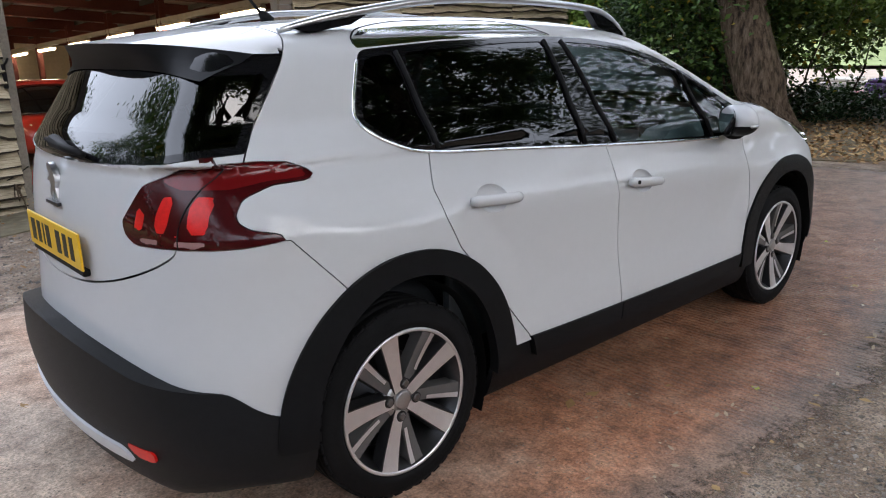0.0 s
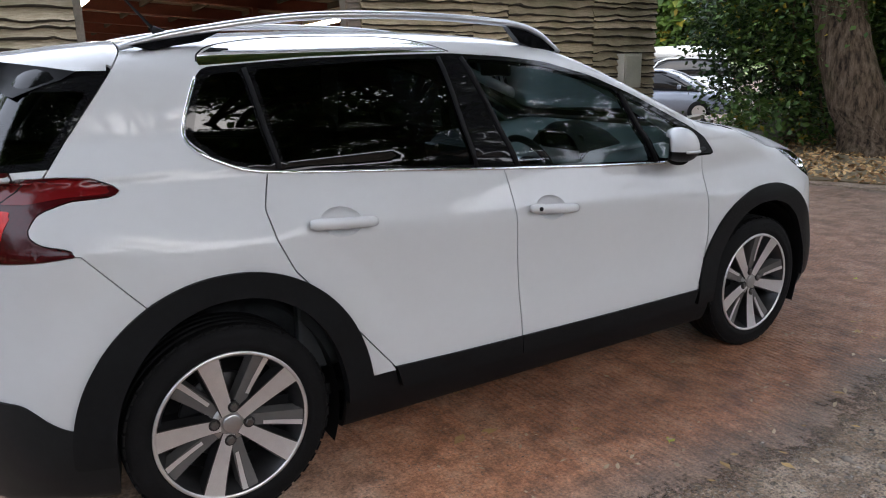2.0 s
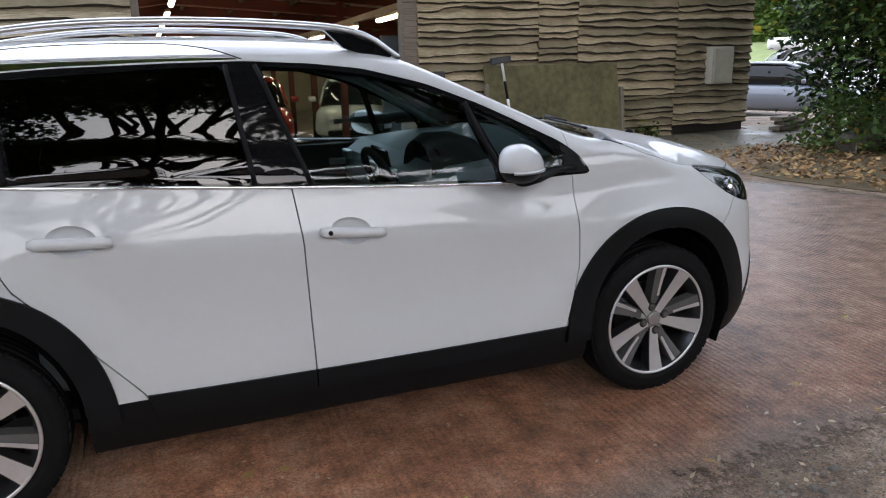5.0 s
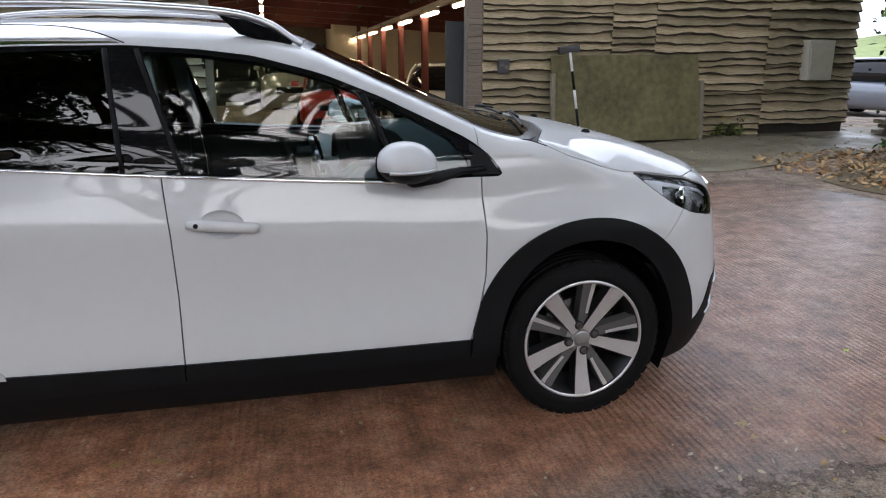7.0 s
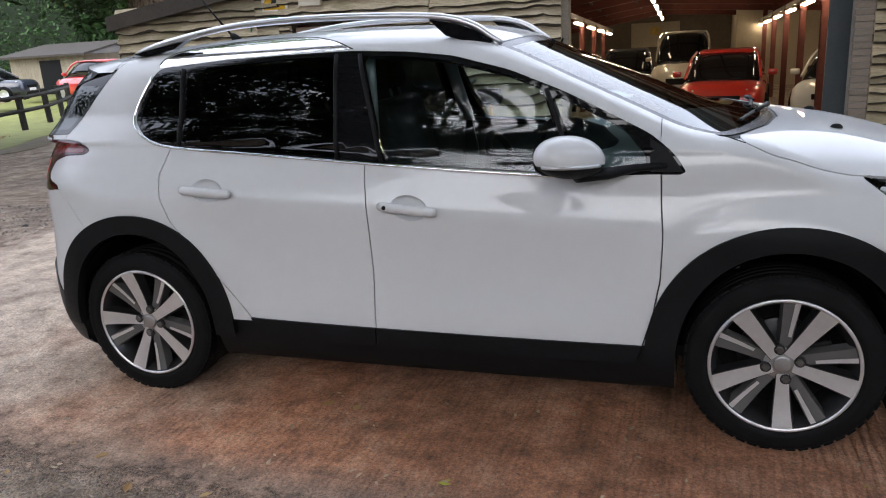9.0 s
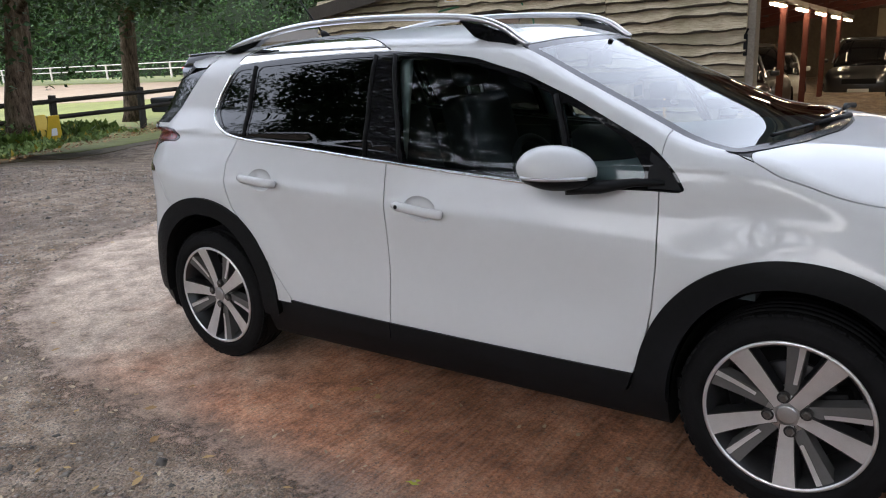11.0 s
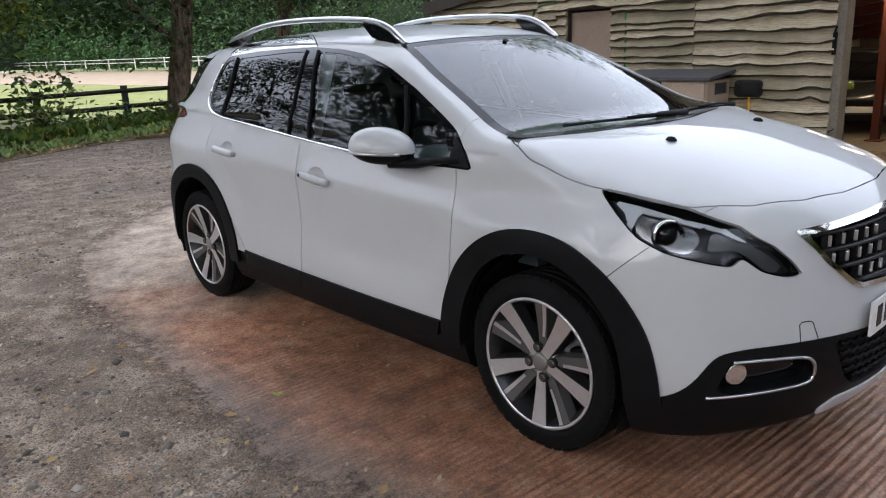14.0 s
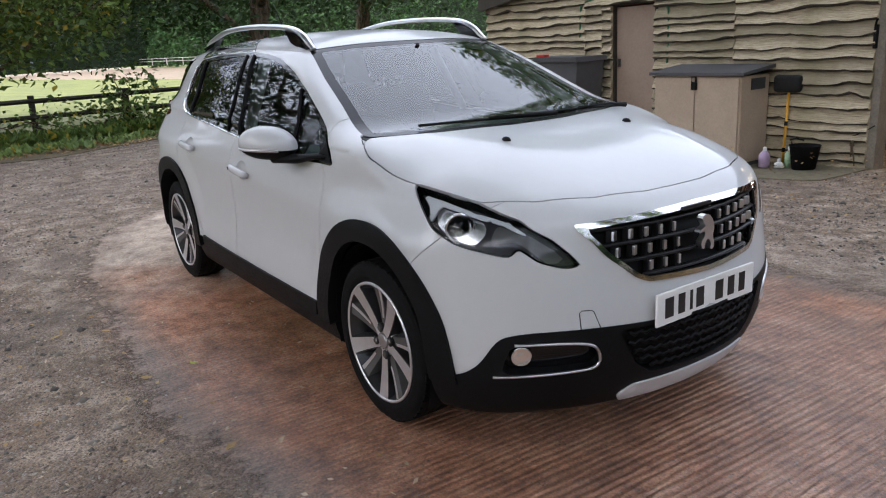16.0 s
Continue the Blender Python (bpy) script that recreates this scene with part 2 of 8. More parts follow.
def dirt_material():
    """Grey-brown gravel pressed into dirt, damp in the hollows."""
    m, nt, b = node_setup("wet_gravel_and_dirt")
    tc = nt.nodes.new("ShaderNodeTexCoord").outputs["Object"]
    warp = nt.nodes.new("ShaderNodeVectorMath")
    warp.operation = "MULTIPLY_ADD"
    wn = nt.nodes.new("ShaderNodeTexNoise")
    wn.inputs["Scale"].default_value = 30
    nt.links.new(tc, wn.inputs[0])
    nt.links.new(wn.outputs["Color"], warp.inputs[0])
    warp.inputs[1].default_value = (0.03, 0.03, 0.0)
    nt.links.new(tc, warp.inputs[2])
    vec = warp.outputs[0]
    big, mid, fine = noise_node(nt, 0.55, 5, tc), noise_node(nt, 4, 8, tc, 0.7), noise_node(nt, 120, 3, tc)
    base = ramp_node(nt, mid, [(0.36, (0.135, 0.089, 0.061)), (0.50, (0.304, 0.227, 0.167)), (0.64, (0.513, 0.412, 0.324))])
    greys = [(0.05, (0.052, 0.047, 0.044)), (0.45, (0.169, 0.150, 0.130)), (0.75, (0.312, 0.280, 0.247)), (0.97, (0.598, 0.546, 0.481))]
    c1, n1, d1 = speckle_node(nt, vec, 30, greys, 0.40)
    c2, n2, d2 = speckle_node(nt, vec, 75, greys, 0.50)
    some = ramp_node(nt, noise_node(nt, 9, 4, tc), [(0.42, 0.0), (0.56, 0.9)])
    c = mix_node(nt, math_node(nt, "MULTIPLY", n2, 0.75), base, c2)
    c = mix_node(nt, math_node(nt, "MULTIPLY", n1, some), c, c1)
    c = mix_node(nt, ramp_node(nt, big, [(0.46, 0.0), (0.62, 0.45)]), c, (0.085, 0.058, 0.042))
    c = mix_node(nt, ramp_node(nt, noise_node(nt, 0.35, 6, tc, 0.65), [(0.52, 0.0), (0.64, 0.35)]), c, (0.30, 0.25, 0.205))
    b.inputs["Specular IOR Level"].default_value = 0.15
    c = mix_node(nt, 0.6, c, ramp_node(nt, fine, [(0.35, (0.45, 0.45, 0.45)), (0.65, (1.5, 1.45, 1.4))]), "MULTIPLY")
    nt.links.new(c, b.inputs["Base Color"])
    nt.links.new(ramp_node(nt, big, [(0.40, 0.9), (0.62, 0.5)]), b.inputs["Roughness"])
    h = math_node(nt, "ADD", math_node(nt, "MULTIPLY", math_node(nt, "MULTIPLY", n1, some), 0.7), math_node(nt, "ADD", math_node(nt, "MULTIPLY", d2, -0.6), mid))
    bump_node(nt, b, h, 1.0, 0.018)
    return m


def slab_material():
    """Ribbed concrete, stained red-brown, wet in patches; pale and drier behind the car; its rim crumbles into the gravel."""
    m, nt, b = node_setup("ribbed_red_concrete")
    tc = nt.nodes.new("ShaderNodeTexCoord").outputs["Object"]
    mp = nt.nodes.new("ShaderNodeMapping")
    mp.inputs["Rotation"].default_value = (0, 0, radians(12))
    mp.inputs["Scale"].default_value = (1, 0.16, 1)
    nt.links.new(tc, mp.inputs[0])
    sep = nt.nodes.new("ShaderNodeSeparateXYZ")
    nt.links.new(tc, sep.inputs[0])
    x = sep.outputs["X"]
    wave = nt.nodes.new("ShaderNodeTexWave")
    for k, v in (("Scale", 9.5), ("Distortion", 4.5), ("Detail", 5.0), ("Detail Scale", 3.0), ("Detail Roughness", 0.72)):
        wave.inputs[k].default_value = v
    nt.links.new(mp.outputs[0], wave.inputs[0])
    big, mid, fine = noise_node(nt, 0.7, 5, tc), noise_node(nt, 5.5, 10, tc, 0.76), noise_node(nt, 110, 4, tc)
    worn = ramp_node(nt, math_node(nt, "ADD", noise_node(nt, 1.1, 5, tc), math_node(nt, "MULTIPLY", x, 0.13)), [(0.52, 0.0), (0.80, 1.0)])
    ribs = math_node(nt, "MULTIPLY", wave.outputs["Fac"], worn)
    red = ramp_node(nt, mid, [(0.34, (0.182, 0.075, 0.040)), (0.50, (0.490, 0.228, 0.128)), (0.66, (0.680, 0.400, 0.260))])
    pale = ramp_node(nt, mid, [(0.34, (0.213, 0.160, 0.119)), (0.48, (0.450, 0.355, 0.278)), (0.66, (0.663, 0.550, 0.444))])
    along = math_node(nt, "ADD", math_node(nt, "MULTIPLY", x, -0.42), math_node(nt, "ADD", math_node(nt, "MULTIPLY", big, 1.5), -0.28))
    c = mix_node(nt, ramp_node(nt, along, [(0.30, 0.0), (0.85, 1.0)]), red, pale)
    far = math_node(nt, "ADD", math_node(nt, "MULTIPLY", x, 0.22), math_node(nt, "ADD", math_node(nt, "MULTIPLY", noise_node(nt, 0.8, 5, tc), 0.8), -0.95))
    grey = ramp_node(nt, mid, [(0.34, (0.162, 0.105, 0.076)), (0.50, (0.405, 0.277, 0.203)), (0.66, (0.621, 0.466, 0.365))])
    c = mix_node(nt, ramp_node(nt, far, [(0.25, 0.0), (0.75, 0.8)]), c, grey)
    c = mix_node(nt, ramp_node(nt, noise_node(nt, 1.3, 7, tc, 0.7), [(0.52, 0.0), (0.66, 0.48)]), c, (0.095, 0.058, 0.042))
    at = nt.nodes.new("ShaderNodeAttribute")
    at.attribute_name = "inside"
    lip = math_node(nt, "ADD", at.outputs["Fac"], math_node(nt, "MULTIPLY", mid, 0.35))
    c = mix_node(nt, ramp_node(nt, lip, [(0.26, 0.85), (0.46, 0.0)]), c, ramp_node(nt, mid, [(0.35, (0.15, 0.105, 0.078)), (0.65, (0.36, 0.27, 0.21))]))
    grit = [(0.1, (0.05, 0.042, 0.036)), (0.6, (0.19, 0.16, 0.135)), (1.0, (0.46, 0.42, 0.37))]
    c1, n1, d1 = speckle_node(nt, tc, 60, grit, 0.30)
    c = mix_node(nt, math_node(nt, "MULTIPLY", n1, ramp_node(nt, noise_node(nt, 14, 3, tc), [(0.45, 0.0), (0.6, 0.8)])), c, c1)
    c = mix_node(nt, 0.65, c, ramp_node(nt, fine, [(0.33, (0.35, 0.35, 0.35)), (0.67, (1.6, 1.55, 1.5))]), "MULTIPLY")
    c = mix_node(nt, math_node(nt, "MULTIPLY", worn, ramp_node(nt, noise_node(nt, 7, 6, tc, 0.7), [(0.42, 0.03), (0.62, 0.34)])), c, ramp_node(nt, wave.outputs["Fac"], [(0.08, (0.30, 0.27, 0.25)), (0.38, (1.10, 1.10, 1.10))]), "MULTIPLY")
    # water lies on the slab from the car's middle to the drive: darker stain under a smooth film
    damp = math_node(nt, "ADD", math_node(nt, "MULTIPLY", x, 0.075), math_node(nt, "ADD", noise_node(nt, 0.9, 6, tc), -0.12))
    wet = ramp_node(nt, damp, [(0.42, 0.0), (0.60, 1.0)])
    c = mix_node(nt, wet, c, mix_node(nt, 1.0, c, (0.76, 0.755, 0.76), "MULTIPLY"))
    nt.links.new(c, b.inputs["Base Color"])
    nt.links.new(math_node(nt, "MULTIPLY", wet, 0.7), b.inputs["Coat Weight"])
    b.inputs["Coat IOR"].default_value, b.inputs["Coat Roughness"].default_value = 1.5, 0.09
    film = nt.nodes.new("ShaderNodeBump")
    film.inputs["Strength"].default_value, film.inputs["Distance"].default_value = 1.0, 0.0045
    nt.links.new(math_node(nt, "ADD", math_node(nt, "MULTIPLY", ribs, 0.6), math_node(nt, "ADD", mid, math_node(nt, "MULTIPLY", noise_node(nt, 48, 4, tc, 0.7), 0.7))), film.inputs["Height"])
    nt.links.new(film.outputs[0], b.inputs["Coat Normal"])
    nt.links.new(ramp_node(nt, damp, [(0.30, 0.75), (0.50, 0.45)]), b.inputs["Roughness"])
    h = math_node(nt, "ADD", math_node(nt, "MULTIPLY", ribs, 1.15), math_node(nt, "ADD", math_node(nt, "MULTIPLY", fine, 0.16), mid))
    bump_node(nt, b, h, 1.0, 0.013)
    b.inputs["Specular IOR Level"].default_value = 0.4
    rim = math_node(nt, "ADD", at.outputs["Fac"], math_node(nt, "ADD", math_node(nt, "MULTIPLY", mid, 0.5), math_node(nt, "MULTIPLY", noise_node(nt, 22, 5, tc, 0.7), 0.22)))
    nt.links.new(ramp_node(nt, rim, [(0.29, 0.0), (0.43, 1.0)]), b.inputs["Alpha"])
    return m


def board_material(name, tone):
    """Weathered boards, algae-green in places, with grain along x."""
    m, nt, b = node_setup(name)
    tc = nt.nodes.new("ShaderNodeTexCoord").outputs["Object"]
    mp = nt.nodes.new("ShaderNodeMapping")
    mp.inputs["Scale"].default_value = (0.8, 8, 14)
    nt.links.new(tc, mp.inputs[0])
    rnd = nt.nodes.new("ShaderNodeObjectInfo").outputs["Random"]
    grain = noise_node(nt, 9, 8, mp.outputs[0], 0.7)
    blot = noise_node(nt, 1.6, 5, tc)
    c = ramp_node(nt, grain, [(p, tuple(q * k for q, k in zip(v, tone))) for p, v in ((0.28, (0.085, 0.066, 0.043)), (0.46, (0.33, 0.275, 0.195)), (0.72, (0.53, 0.47, 0.36)))])
    c = mix_node(nt, ramp_node(nt, math_node(nt, "ADD", blot, math_node(nt, "MULTIPLY", rnd, 0.25)), [(0.62, 0.0), (0.85, 0.6)]), c, (0.165, 0.155, 0.062))
    c = mix_node(nt, math_node(nt, "MULTIPLY", rnd, 0.55), c, (0.20, 0.165, 0.115))
    nt.links.new(c, b.inputs["Base Color"])
    b.inputs["Roughness"].default_value = 0.85
    bump_node(nt, b, grain, 0.6, 0.006)
    return m


DIRT, SLAB = dirt_material(), slab_material()
BOARD, BROWN_BOARD = board_material("weathered_waney_boards", (1.30, 1.28, 1.21)), board_material("brown_waney_boards", (1.42, 1.33, 1.17))
GRASS_GROUND = material("mown_field_grass", (0.185, 0.195, 0.045), 0.9, vary=0.35, scale=0.35, bump=0.5, bump_scale=40)
VERGE = material("leaf_littered_verge", (0.13, 0.10, 0.055), 0.9, vary=0.5, scale=2.5, bump=0.8, bump_scale=25)
MOSSY = material("mossy_concrete_apron", (0.17, 0.145, 0.095), 0.55, vary=0.45, scale=1.4, bump=0.4, bump_scale=40, rough_vary=0.25)
DARK_WOOD = material("dark_barn_timber", (0.05, 0.042, 0.034), 0.9, vary=0.3, scale=4)
BRICK = material("grey_brown_brick", (0.25, 0.20, 0.16), 0.85, vary=0.3, scale=6, bump=0.4, bump_scale=80, object_random=0.4)
MORTAR = material("pale_mortar", (0.30, 0.28, 0.25), 0.9, vary=0.2, scale=10)
ROOF_SHEET = material("grey_fibre_roof_sheet", (0.30, 0.30, 0.29), 0.8, vary=0.25, scale=1.5)
RED_STEEL = material("red_oxide_steel", (0.115, 0.026, 0.016), 0.75, vary=0.3, scale=3)
CREAM = material("cream_wall_panel", (0.52, 0.44, 0.32), 0.8, vary=0.12, scale=1.2)
BROWN_WALL = material("brown_block_wall", (0.17, 0.135, 0.10), 0.85, vary=0.25, scale=1.5, bump=0.3, bump_scale=20)
SHED_FLOOR = material("dusty_shed_floor", (0.26, 0.21, 0.155), 0.55, vary=0.25, scale=1.0, rough_vary=0.2)
TUBE_LIGHT = glow_material("lit_fluorescent_tube", (1.0, 0.80, 0.55), 12.5)

# one sheet of ground to the horizon, finer near the yard
xs = sorted(set([-400, -200, -120, -80, -60, -45, -35, -28, -23, -19] + [round(-16 + 0.5 * i, 2) for i in range(65)] + [17, 19, 22, 26, 32, 40, 55, 80, 120, 200, 400]))
ys = sorted(set([-400, -200, -100, -60, -40, -28, -20, -15, -12] + [round(-10 + 0.5 * i, 2) for i in range(81)] + [33, 38, 45, 60, 90, 150, 250, 400]))
gv = [(x, y, ground_height(x, y) - 0.009 + (0.006 * noise.noise((x * 0.9, y * 0.9, 0)) if abs(x) < 18 and -12 < y < 6 else 0)) for x in xs for y in ys]
ny = len(ys)
gf = [(i * ny + j, (i + 1) * ny + j, (i + 1) * ny + j + 1, i * ny + j + 1) for i in range(len(xs) - 1) for j in range(ny - 1)]
tagged(link("ground", gv, gf, DIRT), "grey-brown gravel and dirt yard, damp, with scattered leaves", "ground", kind="structure")


def patch(name, edge, mat, lift, label, cell=0.25, wobble=0.05, drop=0.05):
    """A sheet of ground inside an edge line, a little above the ground, with an uneven rim."""
    P = [Vector((x, y, 0)) for x, y in edge]
    line = []
    for i, p in enumerate(P):
        q = P[(i + 1) % len(P)]
        n = max(1, int((q - p).length / cell))
        for j in range(n):
            r = p + (q - p) * j / n
            d = (q - p).normalized()
            k = wobble * (noise.noise(r * 1.7) + 0.6 * noise.noise(r * 5) + 0.35 * noise.noise(r * 17))
            line.append((r.x - d.y * k, r.y + d.x * k))
    bm = bmesh.new()
    vs = [bm.verts.new((x, y, 0)) for x, y in line]
    f = bm.faces.new(vs)
    if f.normal.z < 0:
        f.normal_flip()
    bmesh.ops.triangulate(bm, faces=[f])
    for axis, lo, hi in ((0, min(x for x, _ in line), max(x for x, _ in line)), (1, min(y for _, y in line), max(y for _, y in line))):
        c = math.floor(lo) + 1.0
        while c < hi:
            bmesh.ops.bisect_plane(bm, geom=bm.verts[:] + bm.edges[:] + bm.faces[:], plane_co=(c if axis == 0 else 0, c if axis == 1 else 0, 0), plane_no=(1 - axis, axis, 0))
            c += 1.0
    rim = [e for e in bm.edges if e.is_boundary]
    r = bmesh.ops.extrude_edge_only(bm, edges=rim)
    low = {v for v in r["geom"] if isinstance(v, bmesh.types.BMVert)}
    for v in bm.verts:
        v.co.z = ground_height(v.co.x, v.co.y) + (lift - drop if v in low else lift)
    return tagged(part(name, bm, mat), label, name.split("_")[0], kind="structure")


SLAB_EDGE = [(-3.4, 2.4), (-3.1, 1.0), (-2.84, 0.04), (-2.28, -0.67), (-1.66, -1.08), (-0.50, -1.44), (1.09, -1.50), (1.92, -1.56), (2.49, -1.46), (3.2, -1.42), (4.4, -1.55), (5.6, -1.35), (6.8, -0.9),
             (7.3, 0.2), (7.1, 1.5), (6.6, 2.9), (6.4, 3.45), (5.2, 3.5), (4.3, 3.2), (3.9, 2.1), (3.1, 1.86), (1.6, 1.9), (0.2, 2.1), (-1.5, 2.5)]


def inside_by(x, y, edge):
    """How far a place lies inside an edge line; minus outside."""
    q = np.array(edge)
    r = np.roll(q, -1, 0)
    e, w = r - q, np.array((x, y)) - q
    k = np.clip((w * e).sum(1) / (e * e).sum(1), 0, 1)
    d = np.sqrt(((w - e * k[:, None]) ** 2).sum(1)).min()
    cross = (q[:, 1] > y) != (r[:, 1] > y)
    at = q[:, 0] + (y - q[:, 1]) / np.where(e[:, 1] == 0, 1, e[:, 1]) * e[:, 0]
    return d if (cross & (x < at)).sum() % 2 else -d


sx, sy = np.arange(-3.9, 7.9, 0.125), np.arange(-2.1, 4.05, 0.125)
sd = np.array([[inside_by(x, y, SLAB_EDGE) for y in sy] for x in sx])
keep = [(i, j) for i in range(len(sx) - 1) for j in range(len(sy) - 1) if sd[i:i + 2, j:j + 2].max() > -0.28]
need = sorted({(i + a, j + b) for i, j in keep for a in (0, 1) for b in (0, 1)})
at_i = {k: n for n, k in enumerate(need)}
slab = link("pavement_slab", [(sx[i], sy[j], ground_height(sx[i], sy[j]) + 0.0 + 0.004 * ramp(-0.1, 0.3, sd[i, j])) for i, j in need], [(at_i[i, j], at_i[i + 1, j], at_i[i + 1, j + 1], at_i[i, j + 1]) for i, j in keep], SLAB)
tagged(slab, "ribbed concrete slab, stained red-brown and wet in patches", "pavement", kind="structure")
slab.data.attributes.new("inside", "FLOAT", "POINT").data.foreach_set("value", [float(sd[k]) for k in need])
patch("pavement_apron", [(4.35, 6.58), (4.3, 5.2), (5.3, 4.3), (6.3, 4.0), (7.6, 4.3), (9.2, 4.7), (11.4, 5.2), (11.6, 6.9), (10.2, 6.9), (10.1, 6.58)], MOSSY, 0.006, "mossy wet concrete apron along the barn wall", 0.3, 0.06)
patch("pavement_step", [(-2.6, 6.58), (-2.6, 5.6), (-0.6, 5.3), (0.7, 5.6), (0.75, 6.58)], MOSSY, 0.006, "stained concrete strip under the barn wall", 0.3, 0.06)
patch("verge_left", [(-12.6, -12), (-7.2, -12), (-7.6, -3), (-8.0, -0.6), (-8.7, 1.0), (-9.6, 2.6), (-10.9, 4.1), (-11.6, 6.5), (-11.8, 10), (-13.5, 14), (-16, 18), (-18, 17), (-13.4, 10)], VERGE, 0.004, "rough grass verge strewn with dead leaves", 0.5, 0.25)
patch("verge_right", [(7.15, 1.9), (7.8, 0.7), (9.0, -0.8), (12, -3), (18, -5), (30, -4), (30, 12), (14, 8), (11.6, 5.2), (9.2, 4.5), (7.6, 3.9), (6.9, 3.2)], VERGE, 0.004, "leaf-strewn bank under the trees", 0.4, 0.15)
patch("field", [(-12.3, -60), (-12.2, 6.5), (-12.6, 10), (-15, 15), (-22, 22), (-36, 40), (-190, 60), (-190, -60)], GRASS_GROUND, 0.012, "mown yellow-green paddock grass", 1.0, 0.1)
HILL = material("pale_green_hillside", (0.17, 0.21, 0.075), 0.9, vary=0.3, scale=0.15, bump=0.5, bump_scale=6)
hv = [(46 + 6 * i, -30 + 7 * j, max(-0.3, 0.55 * i ** 1.35 - 0.3 + 0.5 * noise.noise((i * 0.7, j * 0.5, 3)))) for i in range(9) for j in range(14)]
hf = [(i * 14 + j, (i + 1) * 14 + j, (i + 1) * 14 + j + 1, i * 14 + j + 1) for i in range(8) for j in range(13)]
tagged(link("ground_hill", hv, hf, HILL), "pale green grassy hillside beyond the drive", "hill", kind="structure")
patch("pavement_far", [(19.0, 1.0), (30, 1.5), (46, 2.0), (46, 18.0), (30, 12.0), (22, 8.5), (19.0, 6.0)], material("pale_sandy_yard", (0.30, 0.235, 0.18), 0.85, vary=0.2, scale=0.7), 0.012, "pale sandy yard across the drive", 1.0, 0.3)
patch("field_edge", [(-26, 17.5), (-31, 15.4), (-42, 15.1), (-52, 14.8), (-97, 8.0), (-180, 10), (-180, 29), (-90, 30), (-55, 30), (-33, 31)], material("bare_sandy_ground", (0.32, 0.235, 0.155), 0.9, vary=0.25, scale=0.8), 0.02, "bare sandy strip along the hedge", 1.0, 0.6)

# ---- the barn: gable front of waney boards with a wide open doorway ----
WALL_Y, LEFT_X, RIGHT_X, RIDGE_X = 6.60, -6.1, 9.97, 1.4
EAVE_Z, RIDGE_Z, DOOR_L, DOOR_R = 1.92, 3.05, 0.75, 4.02


def roof_z(x):
    if x < RIDGE_X:
        return RIDGE_Z - (RIDGE_Z - EAVE_Z) * (RIDGE_X - x) / (RIDGE_X - LEFT_X)
    return RIDGE_Z - (RIDGE_Z - 2.45) * (x - RIDGE_X) / (RIGHT_X - RIDGE_X)


def fall(y):
    """How far the roof drops towards the barn's back."""
    return 0.055 * (y - 6.6)


def board_mesh(length, height, seed):
    """One overlapping board whose lower edge follows the bark and turns under."""
    n = max(8, int(length / 0.075))
    vs, fs = [], []
    for i in range(n + 1):
        x = length * i / n
        w = 0.046 * noise.noise((x * 1.1, seed * 7.1, 0)) + 0.026 * noise.noise((x * 3.7, seed * 3.3, 4)) + 0.010 * noise.noise((x * 11, seed * 1.7, 2))
        nick = max(0.0, noise.noise((x * 2.3, seed * 5.9, 7)) - 0.35) * 0.10
        zb, zt = w + nick, height + 0.012 * noise.noise((x, seed, 9))
        out = 0.010 * noise.noise((x * 0.9, seed * 2.1, 5))
        # height of the dark edge strip: bark plus the drawn shadow line
        bark = 0.004 + max(0.0, 0.013 + 0.020 * noise.noise((x * 2.9, seed * 4.7, 3)))
        vs += [(x, -0.040, zb), (x, -0.098 + out, zb + 0.008), (x, -0.106 + out, zb + 0.008 + bark), (x, -0.022, zt), (x, -0.004, zt)]
    for i in range(n):
        a, b = 5 * i, 5 * i + 5
        fs += [(a + k, b + k, b + (k + 1) % 5, a + (k + 1) % 5)[::-1] for k in range(5)]
    fs += [(0, 1, 2, 3, 4), (5 * n + 4, 5 * n + 3, 5 * n + 2, 5 * n + 1, 5 * n)]
    return vs, fs


# bark colour, kept dark to paint the shadow line under each board
BARK_SHADE = material("bark_and_shade_edge", (0.050, 0.038, 0.027), 0.95, vary=0.5, scale=9, bump=0.6, bump_scale=60)


def clad(wall, x0, x1, z0, top, rows_seed, openings=(), step_z=0.122):
    rnd = random.Random(rows_seed)
    z, k = z0, 0
    while z < top((x0 + x1) / 2) - 0.02:
        h = step_z * rnd.uniform(0.74, 1.28)
        spans = [(x0, x1)]
        for a, b, c, d in openings:
            if c < z + h * 0.5 < d:
                spans = [q for s in spans for q in ((s[0], min(s[1], a)), (max(s[0], b), s[1])) if q[1] - q[0] > 0.05]
        for a, b in spans:
            if z > max(top(a), top(b)) - 0.05:
                continue
            v, f = board_mesh(b - a - 0.004, h + 0.055, rows_seed * 31 + k)
            ob = part("board", (v, f), BROWN_BOARD if wall.name == "wall_right" else BOARD, wall)
            ob.data.materials.append(BARK_SHADE)
            ob.data.polygons.foreach_set("material_index", [int(i % 5 in (0, 1) and i < len(f) - 2) for i in range(len(f))])
            ob.location = (a + 0.002, WALL_Y + rnd.uniform(-0.006, 0.004), z)
            ob.rotation_euler = (0, rnd.uniform(-0.006, 0.006), 0)
            k += 1
        z += h


